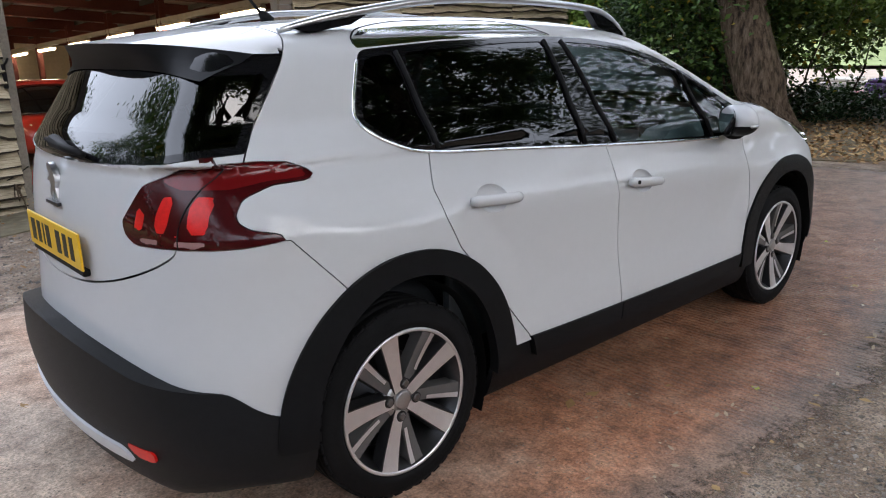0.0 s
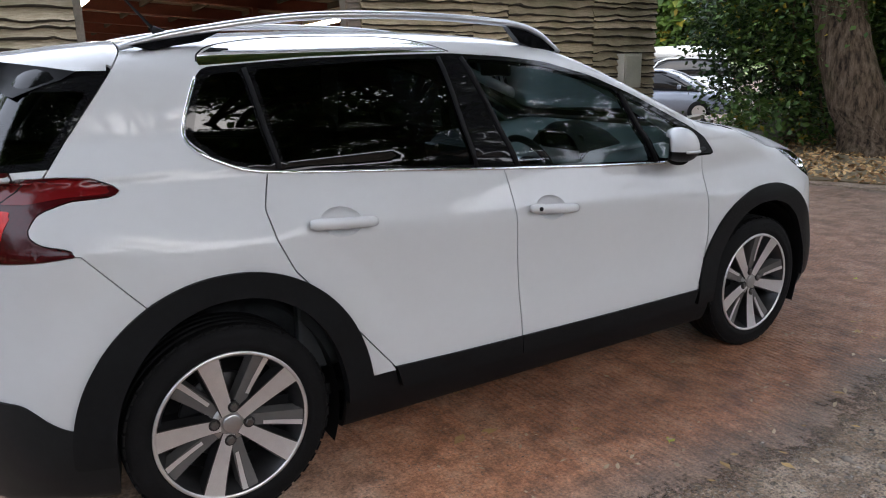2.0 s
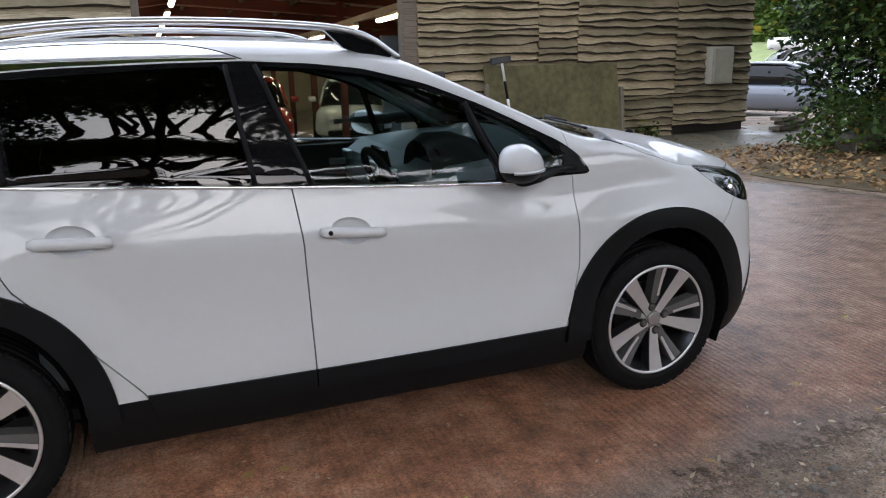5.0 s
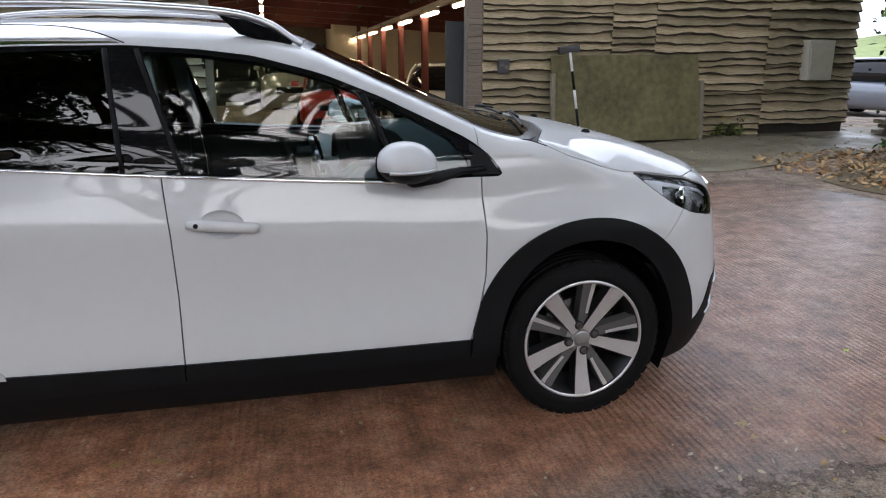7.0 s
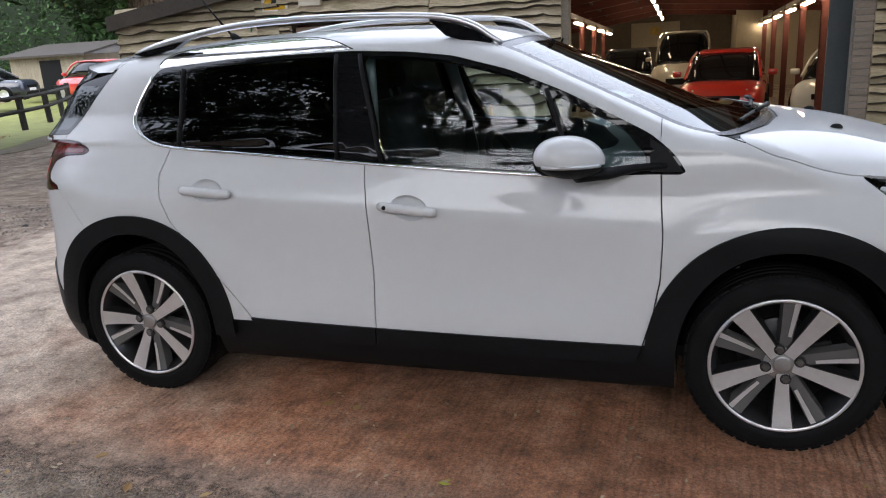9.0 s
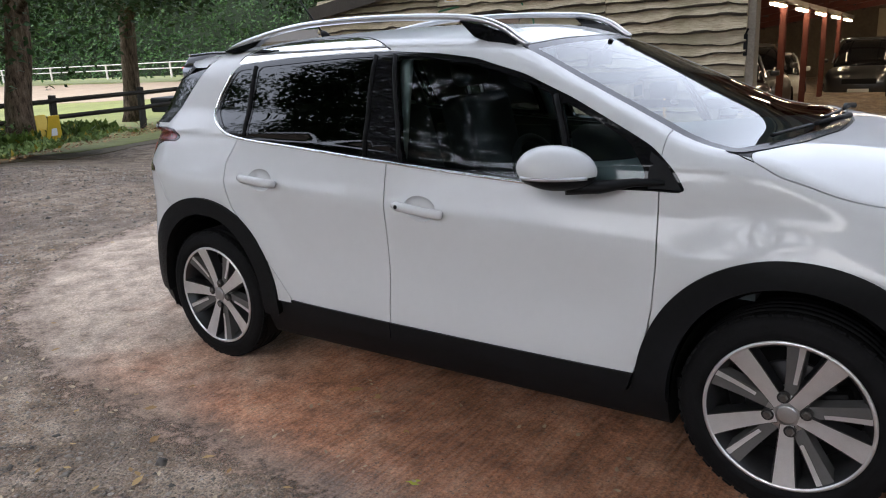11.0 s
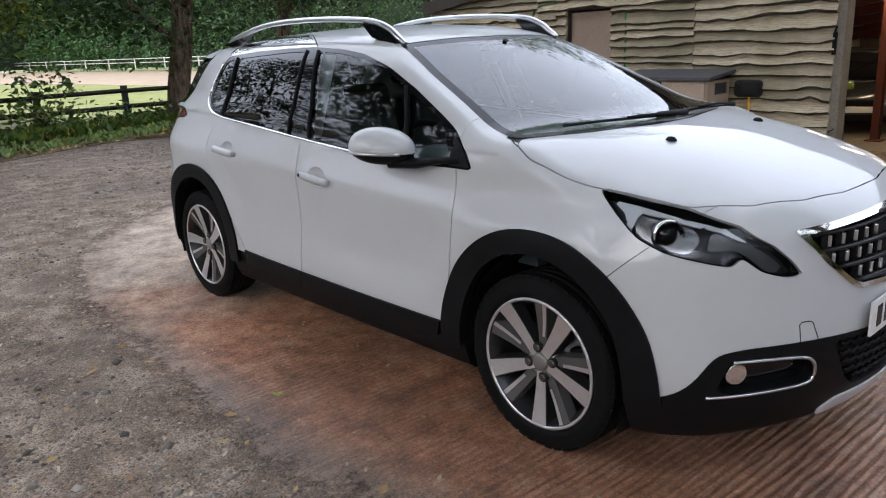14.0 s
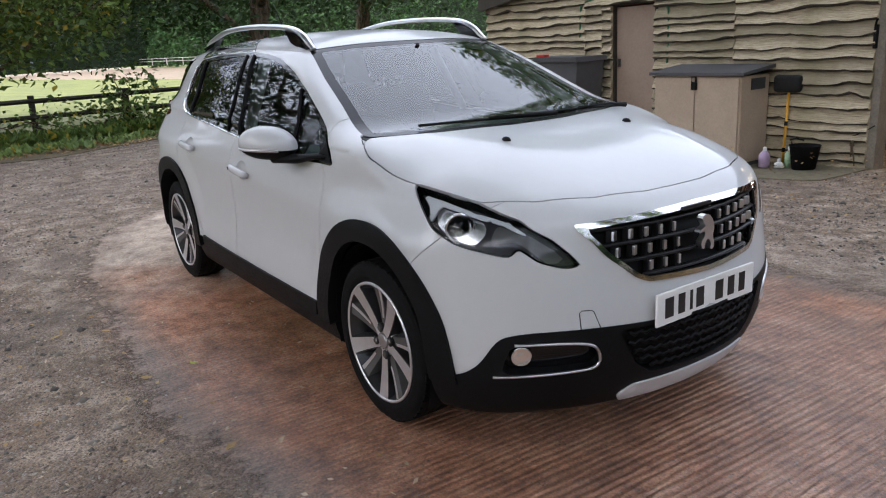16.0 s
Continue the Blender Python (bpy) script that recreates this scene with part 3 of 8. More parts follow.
DOOR = (-3.12, -2.33, -0.45, 1.74)
wall_left = tagged(link("wall_left", *prism([(LEFT_X, -0.6), (-3.12, -0.6), (-3.12, 1.74), (-2.33, 1.74), (-2.33, -0.6), (DOOR_L, -0.6), (DOOR_L, roof_z(DOOR_L)), (LEFT_X, roof_z(LEFT_X))], WALL_Y, WALL_Y + 0.14), DARK_WOOD, smooth=False),
                   "barn front clad in silver-grey waney-edged boards", "wall", kind="structure")
wall_right = tagged(link("wall_right", *prism([(DOOR_R + 0.2, -0.6), (RIGHT_X, -0.6), (RIGHT_X, roof_z(RIGHT_X)), (DOOR_R + 0.2, roof_z(DOOR_R + 0.2))], WALL_Y, WALL_Y + 0.14), DARK_WOOD, smooth=False),
                    "barn front clad in grey-brown waney-edged boards", "wall", kind="structure")
wall_top = tagged(link("wall_top", *prism([(DOOR_L, 2.75), (DOOR_R + 0.2, 2.75), (DOOR_R + 0.2, roof_z(DOOR_R + 0.2)), (RIDGE_X, RIDGE_Z), (DOOR_L, roof_z(DOOR_L))], WALL_Y, WALL_Y + 0.14), DARK_WOOD, smooth=False), "boards above the barn doorway", "wall", kind="structure")
under = lambda x: roof_z(x) - 0.02
clad(wall_left, LEFT_X, -3.66, -0.42, under, 1)
clad(wall_left, -3.66, -3.30, -0.42, under, 2)
clad(wall_left, -3.30, -1.05, -0.42, under, 3, [DOOR])
clad(wall_left, -1.05, DOOR_L - 0.06, -0.34, under, 4)
clad(wall_right, DOOR_R + 0.20, 6.05, -0.14, under, 5, (), 0.108)
clad(wall_right, 6.05, 6.70, -0.12, under, 6, (), 0.104)
clad(wall_right, 6.70, 8.47, -0.10, under, 7, (), 0.108)
clad(wall_right, 8.47, RIGHT_X, 0.14, under, 8, (), 0.106)
clad(wall_top, DOOR_L, RIDGE_X, 2.75, under, 9)
clad(wall_top, RIDGE_X, DOOR_R + 0.2, 2.75, under, 10)
tagged(part("trim_corner_post", box(DOOR_L - 0.065, DOOR_L + 0.03, WALL_Y - 0.06, WALL_Y + 0.16, -0.45, 2.75, 0.008), material("grey_door_post", (0.24, 0.21, 0.17), 0.85, vary=0.3, scale=5)), "weathered timber post at the doorway", "post", kind="structure")

# brick pier beside the doorway
pier = tagged(part("wall_pier", box(DOOR_R + 0.008, DOOR_R + 0.192, WALL_Y - 0.042, WALL_Y + 0.18, -0.4, 2.75), MORTAR), "narrow brick pier at the doorway", "wall", kind="structure")
brick_me = None
for r in range(38):
    v, f = box(0, 0.2, -0.055, 0.0, 0.004, 0.066, 0.004, 1)
    ob = part("brick", (v, f), BRICK, pier) if brick_me is None else new("brick", brick_me)
    brick_me = ob.data
    ob.parent = pier
    ob.location = (DOOR_R + (0.0 if r % 2 else 0.003), WALL_Y - 0.002, -0.30 + r * 0.075)

# roof, inside and back of the barn; the roof and the floor fall towards the back
BACK_Y = 27.0


def sloped(outline, y0, y1, drop=1.0):
    """An outline in x and z pushed back from y0 to y1, falling with the roof."""
    n = len(outline)
    vs = [(x, y, z - drop * fall(y)) for y in (y0, y1) for x, z in outline]
    return vs, [tuple(range(n)), tuple(range(2 * n - 1, n - 1, -1))] + [(i, n + i, n + (i + 1) % n, (i + 1) % n) for i in range(n)]


def floor_z(y):
    return -0.585 - 0.055 * max(0.0, y - 15)


CEILING = material("pale_grey_roof_lining", (0.36, 0.31, 0.25), 0.42, vary=0.35, scale=0.9, spec=0.5, rough_vary=0.15)
ROOF_LIGHT = material("clouded_plastic_roof_light", (0.62, 0.66, 0.66), 0.22, vary=0.25, scale=2.5, spec=0.6)
for nm, a, b in (("roof_left", LEFT_X - 0.06, RIDGE_X), ("roof_right", RIDGE_X, RIGHT_X + 0.35)):
    za, zb = roof_z(a) + 0.05, roof_z(b) + 0.05
    tagged(part(nm, sloped([(a, za), (b, zb), (b, zb + 0.07), (a, za + 0.07)], WALL_Y - 0.16, BACK_Y + 0.2), ROOF_SHEET), "grey sheeted barn roof with an overhanging edge", "roof", kind="structure")
    za, zb = roof_z(a) + 0.02, roof_z(b) + 0.02
    tagged(part(nm.replace("roof", "ceiling"), sloped([(a, za), (b, zb), (b, zb + 0.025), (a, za + 0.025)], WALL_Y + 0.145, BACK_Y), CEILING), "stained pale roof lining of the shed", "ceiling", kind="structure")
for x0, y0 in ((2.1, 7.6), (2.1, 11.4), (-0.8, 9.6), (5.3, 8.6), (2.2, 15.2)):
    tagged(part("roof_light", sloped([(x0, roof_z(x0) + 0.005), (x0 + 1.5, roof_z(x0 + 1.5) + 0.005), (x0 + 1.5, roof_z(x0 + 1.5) + 0.016), (x0, roof_z(x0) + 0.016)], y0, y0 + 1.5), ROOF_LIGHT), "clouded plastic sheet set into the shed roof", "roof light", "roof lights of the shed")
for nm, a in (("trim_barge_left", LEFT_X - 0.06), ("trim_barge_right", RIGHT_X + 0.36)):
    tagged(part(nm, prism([(a, roof_z(a) - 0.08), (RIDGE_X, RIDGE_Z - 0.08), (RIDGE_X, RIDGE_Z + 0.13), (a, roof_z(a) + 0.13)], WALL_Y - 0.20, WALL_Y - 0.162), DARK_WOOD), "dark barge board under the roof edge", "trim", kind="structure")
fv = [(x, y, z) for y in (WALL_Y + 0.2, 15.0, BACK_Y) for x, z in ((LEFT_X, floor_z(y)), (RIGHT_X, floor_z(y)), (RIGHT_X, floor_z(y) - 0.2), (LEFT_X, floor_z(y) - 0.2))]
ff = [(3, 2, 1, 0), (8, 9, 10, 11)] + [(4 * k + i, 4 * k + (i + 1) % 4, 4 * k + 4 + (i + 1) % 4, 4 * k + 4 + i) for k in (0, 1) for i in range(4)]
tagged(link("floor", fv, ff, SHED_FLOOR, smooth=False), "dusty brown concrete shed floor", "floor", kind="structure")
tagged(part("wall_back", prism([(LEFT_X, -1.4), (RIGHT_X, -1.4), (RIGHT_X, roof_z(RIGHT_X) - fall(BACK_Y)), (RIDGE_X, RIDGE_Z - fall(BACK_Y)), (LEFT_X, roof_z(LEFT_X) - fall(BACK_Y))], BACK_Y, BACK_Y + 0.2), BROWN_WALL), "brown back wall of the shed", "wall", kind="structure")
tagged(part("wall_inner_left", sloped([(LEFT_X - 0.1, -0.6), (LEFT_X, -0.6), (LEFT_X, EAVE_Z + 0.01), (LEFT_X - 0.1, EAVE_Z + 0.01)], WALL_Y + 0.145, BACK_Y), CREAM), "cream inner side wall", "wall", kind="structure")
tagged(part("wall_inner_right", sloped([(RIGHT_X, -0.6), (RIGHT_X + 0.1, -0.6), (RIGHT_X + 0.1, 2.44), (RIGHT_X, 2.44)], WALL_Y + 0.145, BACK_Y), CREAM), "cream inner side wall", "wall", kind="structure")
panel = tagged(part("wall_panel", box(0.2, 1.95, BACK_Y - 0.06, BACK_Y - 0.004, 0.72, 1.60, 0.01), CREAM), "cream panel with a faint yellow mark on the back wall", "panel", kind="structure")
part("panel_mark", box(0.9, 1.25, BACK_Y - 0.068, BACK_Y - 0.062, 1.15, 1.45, 0.002), material("faded_yellow_print", (0.62, 0.42, 0.10), 0.7, vary=0.4, scale=6), panel, "faded yellow mark")
tagged(part("wall_store", join(box(3.75, RIGHT_X - 0.01, 23.6, 23.8, -1.15, 1.9), box(3.75, 3.9, 23.801, BACK_Y - 0.01, -1.25, 1.85)), CREAM), "cream partition of a store room", "wall", kind="structure")
ROWS = (-0.35, 4.45)
for i in range(9):
    y = 7.3 + 2.15 * i
    fr = thing("portal_frame", "red oxide steel rafters of the shed", "frame", "steel frames of the shed")
    for a, b in ((LEFT_X + 0.01, RIDGE_X), (RIDGE_X, RIGHT_X - 0.01)):
        web = sloped([(a, roof_z(a) - 0.20), (b, roof_z(b) - 0.20), (b, roof_z(b) + 0.004), (a, roof_z(a) + 0.004)], y - 0.045, y + 0.045)
        flange = sloped([(a, roof_z(a) - 0.225), (b, roof_z(b) - 0.225), (b, roof_z(b) - 0.202), (a, roof_z(a) - 0.202)], y - 0.085, y + 0.085)
        part("rafter", join(web, flange), RED_STEEL, fr, "red steel rafter")
for i in range(6):
    y = 8.75 + 2.68 * i
    for x in ROWS:
        if i < 1:
            continue
        top = roof_z(x) - fall(y) - 0.24
        tagged(part("column", join(box(x - 0.055, x + 0.055, y - 0.09, y - 0.08, floor_z(y), top), box(x - 0.055, x + 0.055, y + 0.08, y + 0.09, floor_z(y), top), box(x - 0.006, x + 0.006, y - 0.079, y + 0.079, floor_z(y), top), box(x - 0.13, x + 0.13, y - 0.13, y + 0.13, floor_z(y), floor_z(y) + 0.02)), RED_STEEL), "red oxide steel column of the shed", "column", "steel columns of the shed")
for x in [LEFT_X + 0.6 + 1.05 * i for i in range(15)]:
    tagged(part("purlin", sloped([(x - 0.03, roof_z(x) - 0.095), (x + 0.03, roof_z(x) - 0.095), (x + 0.03, roof_z(x) + 0.002), (x - 0.03, roof_z(x) + 0.002)], WALL_Y + 0.2, BACK_Y - 0.1), DARK_WOOD), "dark timber purlin under the shed roof", "beam", "purlins of the shed")
for x in ROWS:
    z = 2.07
    tagged(part("lamp_beam", sloped([(x - 0.05, z), (x + 0.05, z), (x + 0.05, z + 0.09), (x - 0.05, z + 0.09)], WALL_Y + 0.2, 25.0, 0.72), SHED_FLOOR), "dusty steel channel that carries a row of strip lights", "beam", "lamp beams of the shed")
for x, z, drop in ((-0.35, 2.0, 0.72), (4.45, 2.0, 0.72), (1.4, 2.52, 0.85)):
    for i in range(7):
        y = 7.75 + 2.6 * i
        lamp = thing("strip_light", "lit warm-white fluorescent strip light under the shed roof", "lamp", "strip lights")
        part("light_tube", sloped([(x - 0.04, z - 0.02), (x - 0.02, z - 0.04), (x + 0.02, z - 0.04), (x + 0.04, z - 0.02), (x + 0.04, z + 0.01), (x - 0.04, z + 0.01)], y, y + 1.25, drop), TUBE_LIGHT, lamp, "glowing tube")
        part("light_casing", sloped([(x - 0.055, z + 0.012), (x + 0.055, z + 0.012), (x + 0.035, z + 0.066), (x - 0.035, z + 0.066)], y - 0.03, y + 1.28, drop), CREAM, lamp)
        if z > 2.1:
            for q in (0.2, 1.1):
                part("light_chain", tube([(x, y + q, z + 0.06 - drop * fall(y + q)), (x, y + q, RIDGE_Z - fall(y + q))], 0.006, 5), DARK_WOOD, lamp)

# ---- the white car: one smooth skin, cut into panels ----
def spline(xs, ys):
    """Natural cubic through the knots, straight beyond them."""
    xs, ys = np.array(xs, float), np.array(ys, float)
    n, h = len(xs), np.diff(xs)
    A, b = np.eye(n), np.zeros(n)
    for i in range(1, n - 1):
        A[i, i - 1:i + 2] = h[i - 1], 2 * (h[i - 1] + h[i]), h[i]
        b[i] = 6 * ((ys[i + 1] - ys[i]) / h[i] - (ys[i] - ys[i - 1]) / h[i - 1])
    m = np.linalg.solve(A, b)
    s0 = (ys[1] - ys[0]) / h[0] - h[0] * m[1] / 6
    s1 = (ys[-1] - ys[-2]) / h[-1] + h[-1] * m[-2] / 6

    def f(x):
        x = np.asarray(x, float)
        i = np.clip(np.searchsorted(xs, x) - 1, 0, n - 2)
        c = np.clip(x, xs[0], xs[-1])
        a, d, w = xs[i + 1] - c, c - xs[i], h[i]
        v = (m[i] * a ** 3 + m[i + 1] * d ** 3) / (6 * w) + (ys[i] / w - m[i] * w / 6) * a + (ys[i + 1] / w - m[i + 1] * w / 6) * d
        return v + np.minimum(x - xs[0], 0) * s0 + np.maximum(x - xs[-1], 0) * s1
    return f


def smax(a, b, k):
    d = np.clip(0.5 + 0.5 * (a - b) / k, 0, 1)
    return b + (a - b) * d + k * d * (1 - d)


def smin(a, b, k):
    return -smax(-a, -b, k)


def step(a, b, x):
    t = np.clip((x - a) / (b - a), 0, 1)
    return t * t * (3 - 2 * t)


FLANK = spline((0.15, 0.25, 0.36, 0.44, 0.55, 0.68, 0.78, 0.845, 0.895, 0.95, 1.02, 1.10, 1.20, 1.30, 1.40, 1.50),
               (0.800, 0.845, 0.862, 0.858, 0.842, 0.836, 0.838, 0.837, 0.823, 0.802, 0.770, 0.736, 0.696, 0.651, 0.594, 0.52))
NOSE = spline((0.15, 0.25, 0.36, 0.48, 0.62, 0.74, 0.84, 0.92), (3.29, 3.355, 3.39, 3.40, 3.385, 3.365, 3.33, 3.27))
TAIL = spline((0.15, 0.26, 0.36, 0.46, 0.56, 0.70, 0.84, 0.98, 1.10, 1.22), (-0.66, -0.705, -0.725, -0.728, -0.720, -0.708, -0.700, -0.682, -0.645, -0.566))
BONNET = spline((2.2, 2.45, 2.72, 2.95, 3.12, 3.25, 3.36), (1.095, 1.078, 1.045, 0.993, 0.938, 0.880, 0.81))
ROOF = spline((-0.7, -0.45, -0.15, 0.3, 0.7, 1.1, 1.5, 1.8), (1.395, 1.428, 1.462, 1.492, 1.500, 1.493, 1.463, 1.42))


def skin_distance(x, y, z):
    """Signed distance, roughly, to the skin of the car."""
    y = np.abs(y)
    zw = z + 0.05 * (x - 0.9) * step(0.40, 0.70, z) * step(1.02, 0.88, z)
    side = FLANK(zw) - 0.035 * np.clip((0.9 - x) / 0.9, 0, 2) ** 2 * step(1.0, 1.2, z) \
        - 0.055 * np.clip((x - 2.55) / 0.6, 0, 2) ** 2 - 0.05 * np.clip((-0.1 - x) / 0.6, 0, 2) ** 2 \
        + 0.012 * step(1.6, 2.1, x) * step(1.15, 1.0, z) * step(0.85, 0.97, z)
    for cx in (0.0, 2.538):
        r = np.hypot(x - cx, z - 0.34)
        side = side + 0.022 * step(0.62, 0.46, r) * step(0.40, 0.62, z)
    side = y - side
    front = (x - NOSE(z) + 0.46 * y ** 2 + 0.10 * y ** 4) * 0.9
    rear = (TAIL(z) + 0.22 * y ** 2 + 0.12 * y ** 4 - x) * 0.95
    k = 0.06 + 0.27 * step(2.35, 2.75, x) + 0.15 * step(2.75, 3.2, x)
    lid = (z - BONNET(np.maximum(x, 2.2)) - 0.08 * step(1.5, 0.5, x) + k * y ** 4) * 0.97
    low = smax(smax(smax(side, front, 0.14), rear, 0.24), lid, 0.055)
    screen = (z - 1.047 + 0.43 * (x - 2.33 - 0.13 * (1 - (y / 0.63) ** 2))) / 1.09
    glass = (TAIL(1.10) + 0.17 * y ** 2 + 0.68 * (z - 1.10) + 0.10 * y ** 4 - x) / 1.2
    top = z - ROOF(x) + 0.15 * y ** 2 + 0.10 * y ** 4
    up = np.maximum(smax(smax(smax(side, top, 0.07), screen, 0.035), glass, 0.06), 1.04 + 0.05 * step(1.5, 0.5, x) - z)
    skin = smin(low, up, 0.035)
    return smax(skin, 0.17 - z, 0.04)


def skin_normal(P):
    e = 0.002
    g = np.stack([skin_distance(*(P + e * np.eye(3)[i]).T) - skin_distance(*(P - e * np.eye(3)[i]).T) for i in range(3)], 1) / (2 * e)
    return g / np.maximum(np.linalg.norm(g, axis=1, keepdims=True), 1e-9), np.linalg.norm(g, axis=1)


def to_skin(P, rounds=3):
    for _ in range(rounds):
        n, l = skin_normal(P)
        d = skin_distance(*P.T) / np.maximum(l, 0.3)
        P = P - np.clip(d, -0.02, 0.02)[:, None] * n
    return P


def net(lo, hi, h):
    """The zero surface as a mesh of triangles (surface nets on a grid of cells)."""
    ax = [np.arange(lo[i], hi[i] + h, h) for i in range(3)]
    X, Y, Z = np.meshgrid(*ax, indexing="ij")
    S = skin_distance(X, Y, Z)
    I = S < 0
    c = [slice(None, -1), slice(1, None)]
    corners = [(a, b, d) for a in (0, 1) for b in (0, 1) for d in (0, 1)]
    cnt = sum(I[c[a], c[b], c[d]].astype(int) for a, b, d in corners)
    cell = (cnt > 0) & (cnt < 8)
    idx = -np.ones(cell.shape, int)
    idx[cell] = np.arange(cell.sum())
    ci = np.argwhere(cell)
    acc, num = np.zeros((len(ci), 3)), np.zeros(len(ci))
    for p in corners:
        for k in range(3):
            if p[k]:
                continue
            q = tuple(v + (1 if i == k else 0) for i, v in enumerate(p))
            s0, s1 = S[tuple((ci + p).T)], S[tuple((ci + q).T)]
            m = (s0 < 0) != (s1 < 0)
            t = np.where(m, s0 / np.where(m, s0 - s1, 1), 0)
            pt = ci + np.array(p) + t[:, None] * np.eye(3)[k]
            acc += pt * m[:, None]
            num += m
    V = np.array(lo) + h * acc / num[:, None]
    quads = []
    for k in range(3):
        a, b = [(1, 2), (2, 0), (0, 1)][k]
        sl0, sl1 = [slice(1, -1)] * 3, [slice(1, -1)] * 3
        sl0[k], sl1[k] = slice(0, -1), slice(1, None)
        i0, i1 = I[tuple(sl0)], I[tuple(sl1)]
        for e in np.argwhere(i0 != i1):
            o = e + 1
            o[k] -= 1
            da, db = np.eye(3, dtype=int)[a], np.eye(3, dtype=int)[b]
            q = [idx[tuple(o - da - db)], idx[tuple(o - db)], idx[tuple(o)], idx[tuple(o - da)]]
            quads.append(q if i0[tuple(e)] else q[::-1])
    Q = np.array(quads)
    return V, Q


def triangles(V, Q):
    d0 = np.linalg.norm(V[Q[:, 0]] - V[Q[:, 2]], axis=1)
    d1 = np.linalg.norm(V[Q[:, 1]] - V[Q[:, 3]], axis=1)
    A = np.where((d0 < d1)[:, None], Q[:, [0, 1, 2]], Q[:, [0, 1, 3]])
    B = np.where((d0 < d1)[:, None], Q[:, [0, 2, 3]], Q[:, [1, 2, 3]])
    return np.concatenate([A, B])


def cut(V, T, region):
    """Cuts triangles along region == 0. Returns the verts with the new ones, the triangles inside and those outside."""
    used = np.unique(T)
    g = np.full(len(V), 1.0)
    g[used] = region(*V[used].T)
    g = np.where(np.abs(g) < 1e-5, 1e-5, g)
    inside = g < 0
    k = inside[T].sum(1)
    tin, tout = [T[k == 3]], [T[k == 0]]
    M = T[(k == 1) | (k == 2)]
    if len(M):
        km = inside[M].sum(1)
        lone = np.where(km == 1, np.argmax(inside[M], 1), np.argmin(inside[M], 1))
        M = M[np.arange(len(M))[:, None], (lone[:, None] + np.arange(3)) % 3]
        E = np.concatenate([M[:, [0, 1]], M[:, [0, 2]]])
        Es = np.sort(E, 1)
        uniq, inv = np.unique(Es, axis=0, return_inverse=True)
        inv = inv.reshape(-1)
        t = g[uniq[:, 0]] / (g[uniq[:, 0]] - g[uniq[:, 1]])
        P = V[uniq[:, 0]] + t[:, None] * (V[uniq[:, 1]] - V[uniq[:, 0]])
        P = to_skin(P, 2)
        base = len(V)
        V = np.concatenate([V, P])
        a, b = base + inv[:len(M)], base + inv[len(M):]
        tip = np.stack([M[:, 0], a, b], 1)
        rest = np.concatenate([np.stack([a, M[:, 1], M[:, 2]], 1), np.stack([a, M[:, 2], b], 1)])
        one = km == 1
        two = np.concatenate([one, one])
        tin += [tip[one], rest[~two]]
        tout += [tip[~one], rest[two]]
    return V, np.concatenate(tin), np.concatenate(tout)


def outline(points, r=0.02, n=4):
    """A closed outline with rounded corners."""
    P = [np.array(p, float) for p in points]
    out = []
    for i, p in enumerate(P):
        a, b = P[i - 1], P[(i + 1) % len(P)]
        la, lb = np.linalg.norm(a - p), np.linalg.norm(b - p)
        q = min(r, la * 0.45, lb * 0.45)
        s, e = p + (a - p) * q / la, p + (b - p) * q / lb
        for j in range(n + 1):
            t = j / n
            out.append((1 - t) ** 2 * s + 2 * t * (1 - t) * p + t * t * e)
    return np.array(out)


def inside_of(poly, u, v):
    """Signed distance to a closed outline, negative inside."""
    d, w = np.full(u.shape, 1e9), np.zeros(u.shape, bool)
    for i in range(len(poly)):
        (ax, ay), (bx, by) = poly[i - 1], poly[i]
        ex, ey = bx - ax, by - ay
        l = ex * ex + ey * ey
        if l < 1e-14:
            continue
        t = np.clip(((u - ax) * ex + (v - ay) * ey) / l, 0, 1)
        d = np.minimum(d, np.hypot(u - ax - t * ex, v - ay - t * ey))
        c = ((ay > v) != (by > v)) & (u < ax + (v - ay) / np.where(abs(ey) < 1e-12, 1e-12, ey) * ex)
        w ^= c
    return np.where(w, -d, d)


def side_view(points, r=0.02, least=0.3):
    P = outline(points, r)
    return lambda x, y, z: np.maximum(inside_of(P, x, z), least - np.abs(y))


def front_view(points, r=0.02, least=2.6):
    P = outline(points, r)
    return lambda x, y, z: np.maximum(inside_of(P, np.abs(y), z), least - x)


def rear_view(points, r=0.02, most=-0.05):
    P = outline(points, r)
    return lambda x, y, z: np.maximum(inside_of(P, np.abs(y), z), x - most)


def top_view(points, r=0.02, least=0.85):
    P = outline(points, r)
    return lambda x, y, z: np.maximum(inside_of(P, x, np.abs(y)), least - z)


def meet(*fs):
    return lambda x, y, z: np.maximum.reduce([f(x, y, z) for f in fs])


def either(*fs):
    return lambda x, y, z: np.minimum.reduce([f(x, y, z) for f in fs])


def arch(cx, cz, a, b, n=2.1, least=0.45):
    def f(x, y, z):
        u, v = np.abs(x - cx) / a, np.maximum(z - cz, 0) / b
        return np.maximum(((u ** n + v ** n + 1e-9) ** (1 / n) - 1) * 0.5 * (a + b), least - np.abs(y))
    return f


